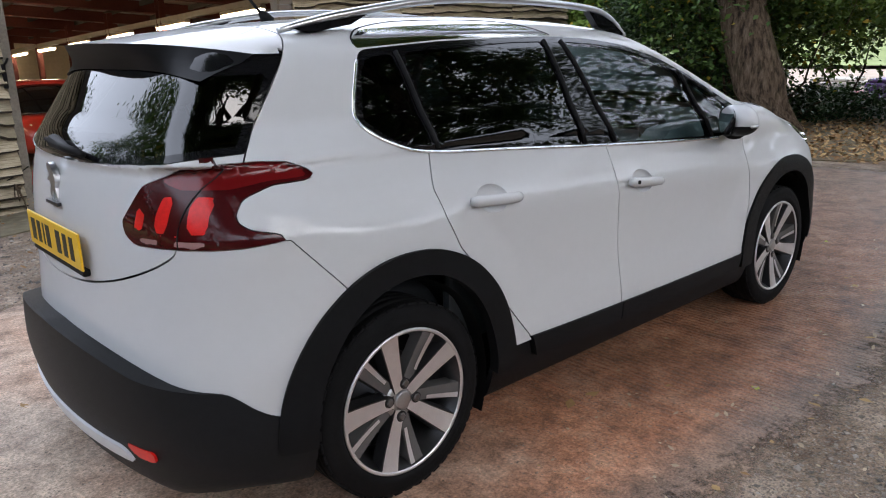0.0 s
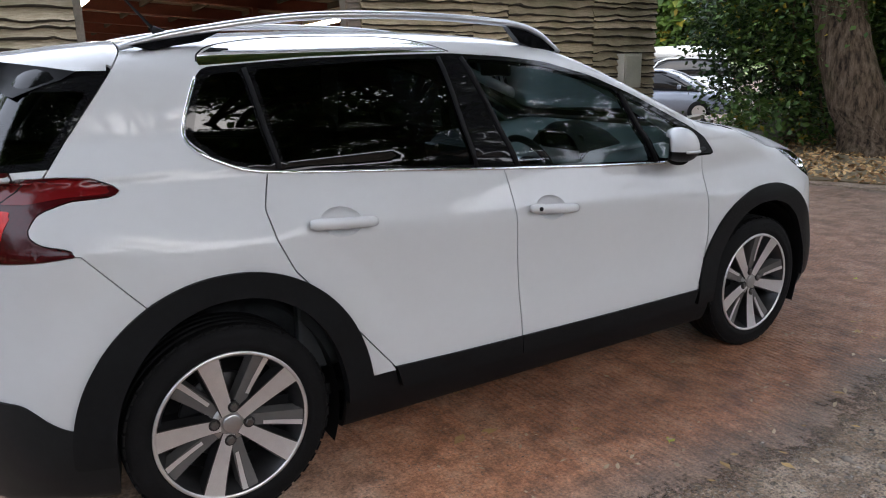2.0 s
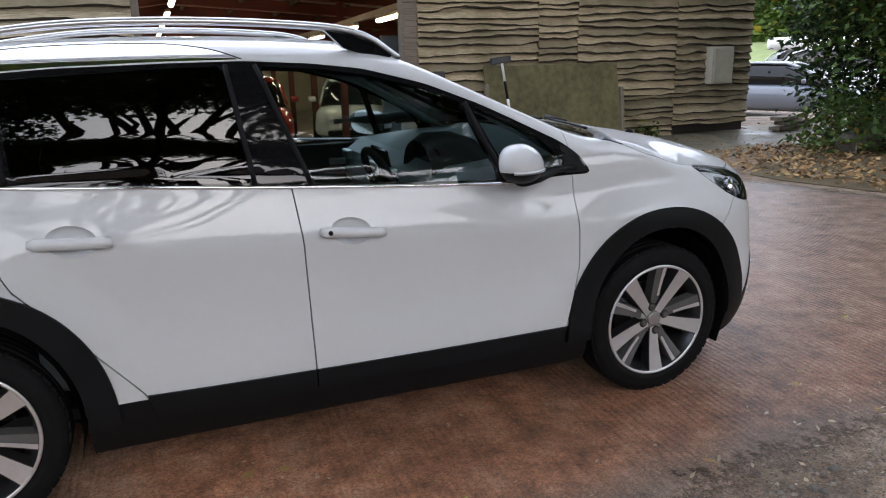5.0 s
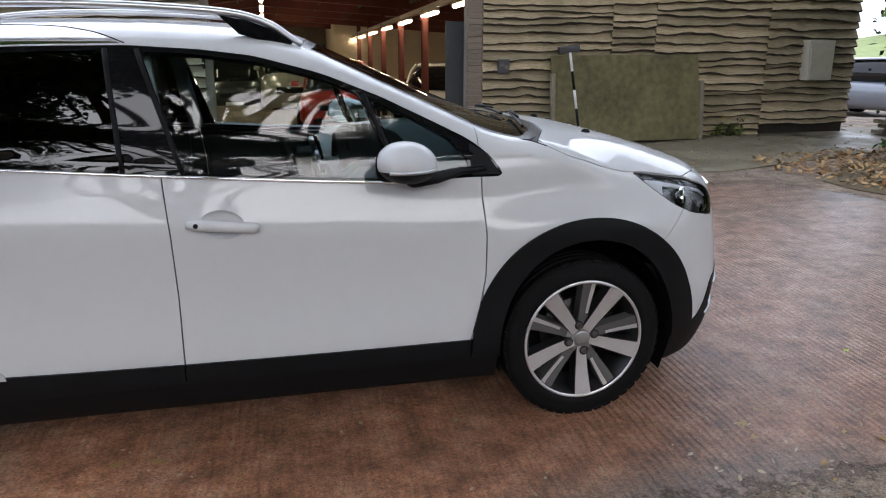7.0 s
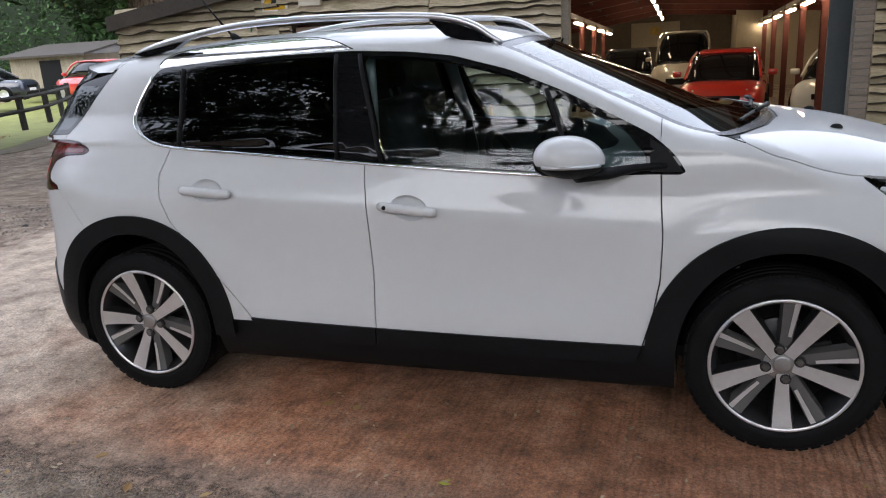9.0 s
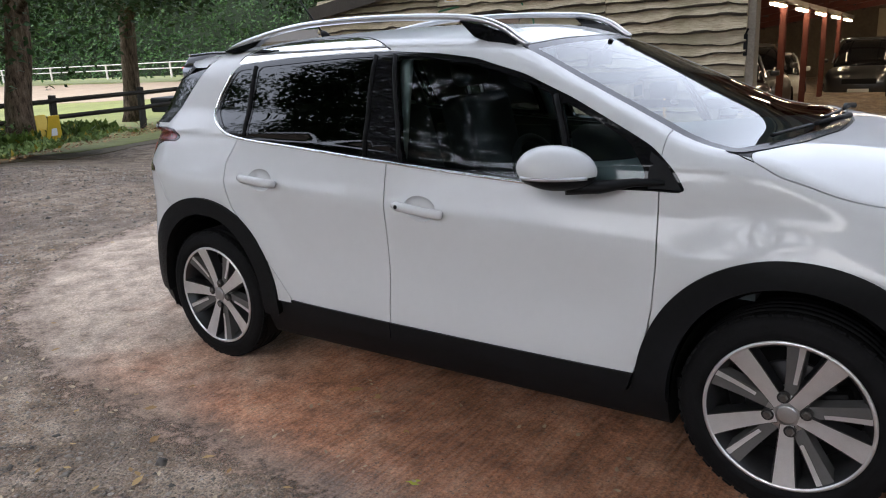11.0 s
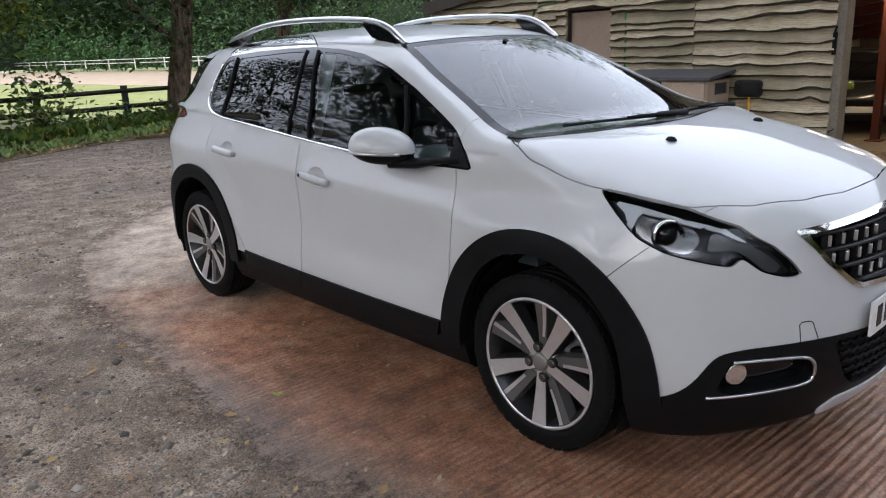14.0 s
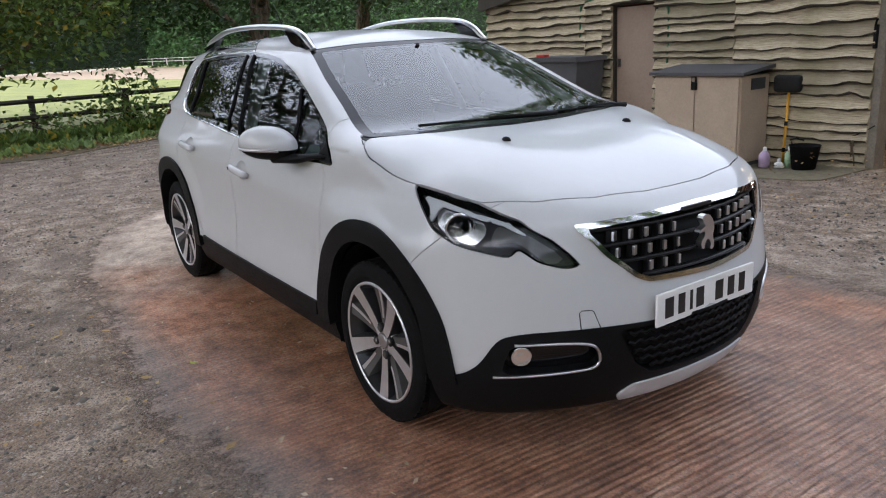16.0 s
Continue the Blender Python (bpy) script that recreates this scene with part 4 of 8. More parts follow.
def sheet(V, T, lift=0.0, depth=0.014):
    """A panel from cut triangles: lifted along the skin's normal, its rims turned in by depth."""
    used, inv = np.unique(T, return_inverse=True)
    T = inv.reshape(T.shape)
    P = V[used]
    N = skin_normal(P)[0]
    up = lift(*P.T) if callable(lift) else lift
    up = np.broadcast_to(up, len(P))
    O = P + up[:, None] * N
    E = np.concatenate([T[:, [0, 1]], T[:, [1, 2]], T[:, [2, 0]]])
    key = {}
    for a, b in E:
        key[(a, b)] = True
    rim = [(a, b) for a, b in key if (b, a) not in key]
    vs, ns, fs = [O], [N], [T]
    if rim and depth:
        R = np.array(rim)
        a, b = R[:, 0], R[:, 1]
        d = O[b] - O[a]
        d /= np.maximum(np.linalg.norm(d, axis=1, keepdims=True), 1e-9)
        out = np.cross(d, N[a])
        acc = np.zeros_like(O)
        np.add.at(acc, a, out)
        np.add.at(acc, b, out)
        ids = np.unique(R)
        where = -np.ones(len(O), int)
        where[ids] = np.arange(len(ids))
        side = acc[ids] / np.maximum(np.linalg.norm(acc[ids], axis=1, keepdims=True), 1e-9)
        n0 = len(O)
        e = np.minimum(0.0025, depth * 0.3)
        vs += [O[ids] + 0.0, O[ids] - depth * N[ids]]
        ns += [side, side]
        k = len(ids)
        A, B = n0 + where[a], n0 + where[b]
        fs += [np.stack([A, A + k, B + k], 1), np.stack([A, B + k, B], 1)]
    return np.concatenate(vs), np.concatenate(fs), np.concatenate(ns)


class Skin:
    """What is left of the skin as panels are cut out of it."""

    def __init__(self, h):
        V, Q = net((-0.82, -0.98, 0.10), (3.46, 0.98, 1.56), h)
        self.V = to_skin(V, 4)
        self.T = triangles(self.V, Q)

    def take(self, region, gap=0.0):
        self.V, tin, self.T = cut(self.V, self.T, lambda x, y, z: region(x, y, z) - gap)
        if gap:
            self.V, tin, _ = cut(self.V, tin, lambda x, y, z: region(x, y, z) + gap)
        return tin

    def half(self, T, sign):
        m = (self.V[T][:, :, 1].mean(1) * sign) > 0
        return T[m]

    def add(self, name, T, mat, parent, label="", lift=0.0, depth=0.014, shaped=False):
        if len(T) == 0:
            return None
        v, f, n = sheet(self.V, T, lift, depth)
        return link(name, v, f, mat, parent, label, True, None if shaped else n)

    def pair(self, name, T, mat, parents, label="", lift=0.0, depth=0.014):
        """The right and left halves as two panels."""
        r = []
        for s, p in ((-1, parents[0]), (1, parents[1])):
            r.append(self.add(name, self.half(T, s), mat, p, label, lift, depth))
        return r


def on_skin(points, view="side", lift=0.0, sign=-1):
    """Points given in a view, put on the skin; the side view takes the right (sign -1) or left side."""
    p = np.array(points, float)
    near, far = {"side": (0.3, 1.1), "front": (2.0, 3.6), "rear": (0.5, -1.0), "top": (0.6, 1.7)}[view]

    def at(m):
        if view == "side":
            return np.stack([p[:, 0], sign * m, p[:, 1]], 1)
        if view == "top":
            return np.stack([p[:, 0], p[:, 1], m], 1)
        return np.stack([m, p[:, 0], p[:, 1]], 1)
    lo, hi = np.full(len(p), near), np.full(len(p), far)
    for _ in range(30):
        m = (lo + hi) / 2
        ins = skin_distance(*at(m).T) < 0
        lo, hi = np.where(ins, m, lo), np.where(ins, hi, m)
    q = at(lo)
    if lift:
        q = q + lift * skin_normal(q)[0]
    return [tuple(v) for v in q]


skin = Skin(0.022)
car = thing("car", "white five-door crossover car with black wheel-arch trims, parked on wet concrete", "car")

# side glass area, chrome strip, doors
BELT = ((0.20, 1.064), (0.60, 1.033), (1.06, 0.998), (1.50, 0.968), (1.82, 0.950), (2.10, 0.955))
DLO = [(-0.022, 1.175), (0.025, 1.315), (0.068, 1.376), (0.40, 1.397), (0.72, 1.404), (0.97, 1.406), (1.20, 1.392), (1.38, 1.370), (1.60, 1.312),
       (1.80, 1.232), (2.00, 1.135), (2.10, 1.085), (2.17, 1.030), (2.222, 0.956), (2.10, 0.958), (1.82, 0.950), (1.50, 0.968), (1.06, 0.998), (0.60, 1.033), (0.20, 1.064), (0.06, 1.104)]
dlo = side_view(DLO, 0.03, 0.35)
STRIP = [(0.062, 1.380), (0.40, 1.401), (0.72, 1.409), (0.965, 1.411), (0.86, 1.448), (0.69, 1.468), (0.36, 1.465), (0.146, 1.442), (0.066, 1.408)]
strip = side_view(STRIP, 0.012, 0.36)

# wheel openings and trims
AXLES = (0.0, 2.538)
hole = either(arch(0.02, 0.312, 0.352, 0.412), arch(2.545, 0.312, 0.352, 0.408))
flare = either(arch(0.015, 0.312, 0.450, 0.489), arch(2.545, 0.312, 0.456, 0.486))
skin.take(hole)
# lower black edges of the bumpers
FRONT_EDGE = spline((0.0, 0.37, 0.60, 0.69, 0.73, 0.755, 0.785, 0.90), (0.482, 0.494, 0.497, 0.488, 0.455, 0.400, 0.352, 0.345))
REAR_EDGE = spline((0.0, 0.36, 0.585, 0.70, 0.746, 0.775, 0.80, 0.90), (0.575, 0.550, 0.512, 0.497, 0.487, 0.458, 0.430, 0.420))


def front_low(x, y, z):
    return np.maximum(z - FRONT_EDGE(np.abs(y)), 2.75 - x)


def rear_low(x, y, z):
    return np.maximum(z - REAR_EDGE(np.abs(y)), x + 0.20)


flare_t = skin.take(meet(flare, lambda x, y, z: 0.30 - z, lambda x, y, z: 0.45 - np.abs(y)), 0.0)
for s in (-1, 1):
    for cx in AXLES:
        m = skin.half(flare_t, s)
        m = m[np.abs(skin.V[m][:, :, 0].mean(1) - cx) < 1]
        skin.add("arch_trim", m, PLASTIC, car, "black plastic wheel-arch trim", 0.012, 0.04)

# lamps, grilles and openings in front
LAMP = [(2.732, 0.944), (2.824, 0.930), (2.995, 0.897), (3.126, 0.852), (3.204, 0.791), (3.240, 0.742), (3.262, 0.700), (3.240, 0.697), (3.195, 0.722),
        (3.165, 0.757), (3.150, 0.770), (3.140, 0.742), (3.084, 0.757), (2.982, 0.783), (2.898, 0.820), (2.812, 0.881)]
lamp_t = skin.take(side_view(LAMP, 0.012, 0.42), 0.002)
GRILLE = [(0.0, 0.838), (0.25, 0.834), (0.488, 0.826), (0.440, 0.775), (0.400, 0.722), (0.310, 0.642), (0.265, 0.622), (0.0, 0.612), (-0.3, 0.612), (-0.3, 0.838)]
grille_all = front_view(GRILLE, 0.015, 2.9)
grille_t = skin.take(grille_all, 0.0)
LOWER = [(-0.3, 0.47), (0.385, 0.478), (0.31, 0.345), (0.245, 0.295), (-0.3, 0.290)]
lower_t = skin.take(front_view(LOWER, 0.02, 2.9), 0.0)
FOG = [(0.715, 0.356), (0.690, 0.458), (0.500, 0.452), (0.445, 0.430), (0.430, 0.375), (0.450, 0.350), (0.60, 0.347)]
fog_t = skin.take(front_view(FOG, 0.03, 2.9), 0.0)
SKID = [(-0.3, 0.276), (0.30, 0.262), (0.345, 0.225), (0.32, 0.19), (-0.3, 0.20)]
skid_t = skin.take(front_view(SKID, 0.015, 3.0), 0.0)
front_low_t = skin.take(front_low, 0.0)
rear_skid_t = skin.take(rear_view([(-0.3, 0.315), (0.42, 0.300), (0.45, 0.262), (-0.3, 0.262)], 0.015, -0.3), 0.0)
reflector_t = skin.take(rear_view([(0.43, 0.322), (0.55, 0.318), (0.55, 0.285), (0.47, 0.285)], 0.01, -0.3), 0.0)
rear_low_t = skin.take(rear_low, 0.0)

# tail lamps, rear glass, tailgate
TAIL_LAMP = [(-1.082, 0.942), (-0.97, 1.041), (-0.819, 1.081), (-0.667, 1.097), (-0.547, 1.098), (-0.446, 1.091), (-0.380, 1.070), (-0.344, 1.050),
             (-0.364, 1.040), (-0.48, 1.037), (-0.575, 1.010), (-0.598, 0.968), (-0.578, 0.946), (-0.53, 0.930), (-0.452, 0.922), (-0.41, 0.901), (-0.55, 0.889), (-0.692, 0.885), (-0.85, 0.885), (-1.015, 0.883), (-1.065, 0.905)]
TL = outline(TAIL_LAMP, 0.012)
tail_t = skin.take(lambda x, y, z: np.maximum(np.maximum(inside_of(TL, x - 0.87 + np.abs(y), z), x + 0.1), 0.35 - np.abs(y)), 0.0015)
REAR_GLASS = [(-0.3, 1.385), (0.90, 1.385), (0.90, 1.120), (0.672, 1.119), (0.577, 1.101), (0.22, 1.082), (-0.3, 1.078)]
REAR_PILLAR = lambda x, y, z: (x + 0.401 - 0.81 * (z - 1.099)) / 1.29
rear_glass = meet(rear_view(REAR_GLASS, 0.01, 0.0), REAR_PILLAR)
rear_glass_t = skin.take(rear_glass, 0.0015)
TAILGATE = [(-0.3, 1.47), (0.90, 1.47), (0.90, 1.085), (0.690, 1.085), (0.672, 1.075), (0.632, 0.890), (0.613, 0.828), (0.570, 0.758), (0.40, 0.728), (-0.3, 0.715)]
tailgate_t = skin.take(meet(rear_view(TAILGATE, 0.015, 0.0), REAR_PILLAR), 0.002)

# bonnet, windscreen, cowl
BONNET_EDGE = [(2.555, -0.3), (2.545, 0.15), (2.485, 0.44), (2.405, 0.63), (2.372, 0.70), (2.385, 0.745), (2.47, 0.776), (2.605, 0.768), (2.74, 0.742), (2.86, 0.712), (2.995, 0.664), (3.118, 0.535), (3.199, 0.360), (3.236, 0.15), (3.242, -0.3)]
bonnet_t = skin.take(top_view(BONNET_EDGE, 0.03, 0.86), 0.002)
SCREEN = [(1.585, -0.3), (1.585, 0.10), (1.555, 0.376), (1.525, 0.525), (1.81, 0.597), (2.04, 0.640), (2.20, 0.676), (2.315, 0.700), (2.352, 0.690), (2.398, 0.615), (2.475, 0.430), (2.532, 0.15), (2.543, -0.3)]
screen = top_view(SCREEN, 0.012, 1.02)
screen_t = skin.take(screen, 0.0)
cowl_t = skin.take(top_view([(2.30, -0.3), (2.30, 0.715), (2.38, 0.735), (2.42, 0.63), (2.50, 0.44), (2.56, 0.15), (2.57, -0.3)], 0.01, 1.03), 0.0)

strip_t = skin.take(strip, 0.0)
dlo_t = skin.take(dlo, 0.0)
REAR_DOOR = [(0.20, 1.075), (0.161, 0.962), (0.177, 0.875), (0.222, 0.774), (0.314, 0.668), (0.429, 0.530), (0.550, 0.384), (0.575, 0.300), (0.70, 0.300), (1.094, 0.300), (1.094, 0.374), (1.092, 0.598), (1.085, 0.816), (1.065, 1.02)]
FRONT_DOOR = [(1.065, 1.02), (1.085, 0.816), (1.092, 0.598), (1.094, 0.374), (1.094, 0.300), (2.062, 0.300), (2.087, 0.378), (2.118, 0.487), (2.139, 0.605), (2.145, 0.756), (2.136, 0.882), (2.134, 0.98), (1.8, 1.0)]
rear_door_t = skin.take(side_view(REAR_DOOR, 0.01, 0.5), 0.0022)
front_door_t = skin.take(side_view(FRONT_DOOR, 0.01, 0.5), 0.0022)
sill_t = skin.take(lambda x, y, z: np.maximum(np.maximum(z - 0.372, 0.30 - x), x - 2.2), 0.0)
belly_t = skin.take(lambda x, y, z: np.maximum(z - 0.24, 0.0 * x - 1), 0.0)
wing_t = skin.take(lambda x, y, z: np.maximum(np.maximum(2.13 - x, (x - 2.90) * 0.8 - (z - 0.76) * 0.85), 0.4 - np.abs(y)), 0.0015)
bumper_t = skin.take(lambda x, y, z: 2.5 - x, 0.0)
rear_bumper_t = skin.take(lambda x, y, z: np.maximum(np.maximum(z - 0.90, x + 0.10), (x + 0.352) * 0.70 + (z - 0.901) * 0.62), 0.0015)


def fade(x, y, z):
    return 0.004 + 0.056 * step(0.74, 0.50, np.abs(y)) * (1 - 0.2 * step(0.44, 0.25, z))


SKID_SILVER = material("pale_silver_paint", (0.62, 0.63, 0.65), 0.4, 0.15, vary=0.06, scale=20)
body_shell = skin.add("body_shell", skin.T, PAINT, car, "white painted roof, pillars and rear quarters", 0.0, 0.02)
skin.pair("front_wing", wing_t, PAINT, (car, car), "white painted front wing")
skin.add("front_bumper", bumper_t, PAINT, car, "white painted front bumper")
skin.add("rear_bumper", rear_bumper_t, PAINT, car, "white painted rear bumper")
skin.add("bonnet", bonnet_t, PAINT, car, "white painted bonnet with two washer jets")
tailgate = skin.add("tailgate", tailgate_t, PAINT, car, "white painted tailgate")
skin.add("lower_front_bumper", front_low_t, PLASTIC, car, "black plastic lower bumper", 0.004, 0.03)
skin.add("lower_rear_bumper", rear_low_t, LEDGE, car, "black plastic bumper with a loading ledge", fade, 0.075)
skin.add("front_skid_plate", skid_t, SKID_SILVER, car, "silver skid plate", 0.010, 0.03)
skin.add("rear_skid_plate", rear_skid_t, SKID_SILVER, car, "silver skid plate", 0.060, 0.06)
skin.pair("reflector", reflector_t, RED_LENS, (car, car), "red reflector", 0.054, 0.06)
skin.add("underbody", belly_t, SEAL, car, "black underbody", -0.002, 0.0)
skin.pair("sill", sill_t, PLASTIC, (car, car), "black plastic sill", -0.012, 0.02)
skin.add("cowl", cowl_t, PLASTIC, car, "black plastic cowl under the windscreen", -0.006, 0.02)

# doors: painted skin above, black trim below
TRIM_LINE = spline((0.4, 0.55, 1.09, 1.6, 2.09), (0.392, 0.386, 0.375, 0.371, 0.372))
HANDLES = {"rear_door": (0.395, 0.899, -0.068), "front_door": (1.250, 0.841, -0.098)}
doors = {}
for kind, tt in (("rear_door", rear_door_t), ("front_door", front_door_t)):
    for s in (-1, 1):
        t = skin.half(tt, s)
        skin.V, low_part, up_part = cut(skin.V, t, lambda x, y, z: z - TRIM_LINE(x))
        hx, hz, hk = HANDLES[kind]
        skin.V, _, up_part = cut(skin.V, up_part, lambda x, y, z: (np.hypot((x - hx) / 0.072, (z - hz - hk * (x - hx)) / 0.046) - 1) * 0.05)
        d = skin.add(kind, up_part, PAINT, car, "white painted " + kind.replace("_", " ") + ", closed")
        skin.add("door_trim", low_part, PLASTIC, d, "black plastic strip", 0.010, 0.03)
        doors[kind, s] = d

# side glass: black frames with panes set in
PANES = {
    "quarter_glass": ([(0.005, 1.175), (0.045, 1.300), (0.082, 1.352), (0.185, 1.362), (0.218, 1.080), (0.08, 1.110)], PRIVACY),
    "rear_door_glass": ([(0.225, 1.365), (0.72, 1.388), (0.900, 1.389), (0.945, 1.020), (0.60, 1.047), (0.256, 1.076)], PRIVACY),
    "front_door_glass": ([(1.020, 1.386), (1.20, 1.375), (1.38, 1.350), (1.60, 1.292), (1.722, 1.243), (1.835, 0.962), (1.50, 0.981), (1.145, 1.006)], GLASS),
    "front_quarter_glass": ([(1.760, 1.226), (1.90, 1.160), (2.02, 1.098), (2.085, 1.020), (2.085, 0.972), (1.872, 0.966)], GLASS),
}
for pane, (pts, mat) in PANES.items():
    P = outline(pts, 0.018)
    skin.V, tin, dlo_t = cut(skin.V, dlo_t, lambda x, y, z: inside_of(P, x, z))
    skin.pair(pane, tin, mat, (car, car), "dark tinted glass" if mat == PRIVACY else "clear side glass", -0.004, 0.0)
skin.pair("window_frame", dlo_t, GLOSS_BLACK, (car, car), "gloss black window frames and pillars", -0.001, 0.02)
skin.pair("roof_strip", strip_t, CHROME, (car, car), "polished metal strip over the rear side window", 0.0, 0.01)
STRIP_TOP = glide([(0.064, 1.392), (0.080, 1.418), (0.150, 1.4435), (0.36, 1.4655), (0.69, 1.4685), (0.86, 1.4485), (0.968, 1.412)], 6)
for s in (-1, 1):
    part("strip_seam", tube(on_skin(STRIP_TOP, "side", -0.001, s), 0.0032, 6), SEAL, car, "", True)
    line = glide([(0.045, 1.345), (-0.012, 1.225), (-0.015, 1.160), (0.06, 1.104)] + list(BELT[:5]) + [(1.90, 0.947)], 5)
    part("chrome_strip", tube(on_skin(line, "side", 0.002, s), 0.0065, 8), CHROME, car, "thin chrome strip under the side windows", True)
    for a, b in (((0.200, 1.368), (0.236, 1.072)), ((0.908, 1.392), (0.952, 1.014)), ((1.006, 1.390), (1.135, 1.003)), ((1.738, 1.240), (1.852, 0.960))):
        pts = [(a[0] + (b[0] - a[0]) * i / 8, a[1] + (b[1] - a[1]) * i / 8) for i in range(9)]
        part("window_bar", tube(on_skin(pts, "side", 0.001, s), 0.009, 6), SEAL, car, "", True)

# windscreen with its dark rim, rear glass
SCREEN_RIM = material("black_printed_glass_edge", (0.016, 0.016, 0.019), 0.22, spec=0.12)
skin.V, pane_t, rim_t = cut(skin.V, screen_t, lambda x, y, z: screen(x, y, z) + 0.045)
skin.add("windscreen", pane_t, SCREEN_GLASS, car, "clear windscreen reflecting the sky", -0.002, 0.0)
skin.add("windscreen_rim", rim_t, SCREEN_RIM, car, "black printed rim", -0.002, 0.01)
skin.V, pane_t, rim_t = cut(skin.V, rear_glass_t, lambda x, y, z: np.maximum(rear_glass(x, y, z) + 0.022, z - 1.318))
skin.add("rear_window", pane_t, REAR_PRIVACY, tailgate, "dark tinted rear window", -0.001, 0.0)
skin.add("rear_window_rim", rim_t, GLOSS_BLACK, tailgate, "", -0.001, 0.01)


# ---- the car's fittings ----
# inner lining, so that gaps and windows show a dark cabin
lining = np.concatenate([skin.T, rear_door_t, front_door_t, wing_t, rear_bumper_t, bumper_t, tailgate_t, bonnet_t])
mid = skin.V[lining].mean(1)
roof_side = mid[:, 2] > 1.06
skin.add("headliner", lining[roof_side & (mid[:, 0] < 2.0) & ((mid[:, 0] > -0.36) | (mid[:, 2] > 1.40))], LINER, car, "pale grey roof lining", -0.03, 0.0)
skin.add("inner_lining", lining[~roof_side], TRIM_GREY, car, "dark inner lining", -0.035, 0.0)

# doors: handles in hollows
for (kind, s), d in doors.items():
    hx, hz, hk = HANDLES[kind]
    rings, n = 6, 28
    pts = [(hx, hz)] + [(hx + 0.0725 * r / rings * math.cos(2 * math.pi * i / n), hz + hk * 0.0725 * r / rings * math.cos(2 * math.pi * i / n) + 0.0465 * r / rings * math.sin(2 * math.pi * i / n)) for r in range(1, rings + 1) for i in range(n)]
    base = np.array(on_skin(pts, "side", 0.0, s))
    depth = np.array([0.026 * (1 - min(1, ((p[0] - hx) / 0.0725) ** 2 + ((p[1] - hz - hk * (p[0] - hx)) / 0.0465) ** 2)) ** 0.6 for p in pts])
    base[:, 1] -= s * depth
    fs = [(0, 1 + i, 1 + (i + 1) % n) for i in range(n)]
    fs += [(1 + (r - 1) * n + i, 1 + r * n + i, 1 + r * n + (i + 1) % n, 1 + (r - 1) * n + (i + 1) % n) for r in range(1, rings) for i in range(n)]
    if s < 0:
        fs = [f[::-1] for f in fs]
    part("handle_hollow", ([tuple(p) for p in base], fs), PAINT, d, "", True)
    line = [(hx + u, hz + hk * u) for u in np.linspace(-0.112, 0.112, 13)]
    P = on_skin(line, "side", 0.0, s)
    P = [(p[0], p[1] + s * (0.016 + 0.010 * (1 - (u / 6 - 1) ** 4)), p[2]) for u, p in enumerate(P)]
    h = part("door_handle", tube(P, [0.012] + [0.0175] * 11 + [0.014], 12, 1.05), PAINT, d, "white bar handle", True)
    if kind == "front_door":
        q = P[1]
        part("key_cover", tube([(q[0] + 0.012, q[1] + s * 0.013, q[2]), (q[0] + 0.012, q[1] + s * 0.0215, q[2])], 0.008, 14), SEAL, h)


# wheels
def turned(points, a):
    c, k = math.cos(a), math.sin(a)
    return [(x * c - z * k, y, x * k + z * c) for x, y, z in points]


def spoke(w0, w1, r0, r1, a, bend, h0, h1, thick, f0=-0.9, f1=0.9):
    """One spoke as (body, face): a tapered bar that rises from the hub to the rim, seen along -y."""
    body, face, n = [], [], 7
    for i in range(n):
        t = i / (n - 1)
        r, w = r0 + (r1 - r0) * t, (w0 + (w1 - w0) * t ** 1.3) / 2
        o, h = bend * math.sin(math.pi * t * 0.5), h0 + (h1 - h0) * t ** 1.6
        for u, hh in ((-w, h), (w, h), (w * 1.25, h - thick), (-w * 1.25, h - thick)):
            body.append((u + o, -hh, r))
        for u in (w * f0, w * f1):
            face.append((u + o, -hh_face(h), r))
    bf = [(4 * i + j, 4 * i + (j + 1) % 4, 4 * i + 4 + (j + 1) % 4, 4 * i + 4 + j) for i in range(n - 1) for j in range(4)]
    ff = [(2 * i, 2 * i + 1, 2 * i + 3, 2 * i + 2) for i in range(n - 1)]
    return (turned(body, a), bf), (turned(face, a), ff)


NARROW = material("mid_grey_spoke_paint", (0.115, 0.113, 0.112), 0.38, 0.35, vary=0.1, scale=20)
BARREL = material("grey_wheel_barrel", (0.075, 0.075, 0.078), 0.30, 0.8, vary=0.15, scale=12)


def hh_face(h):
    return h + 0.0015


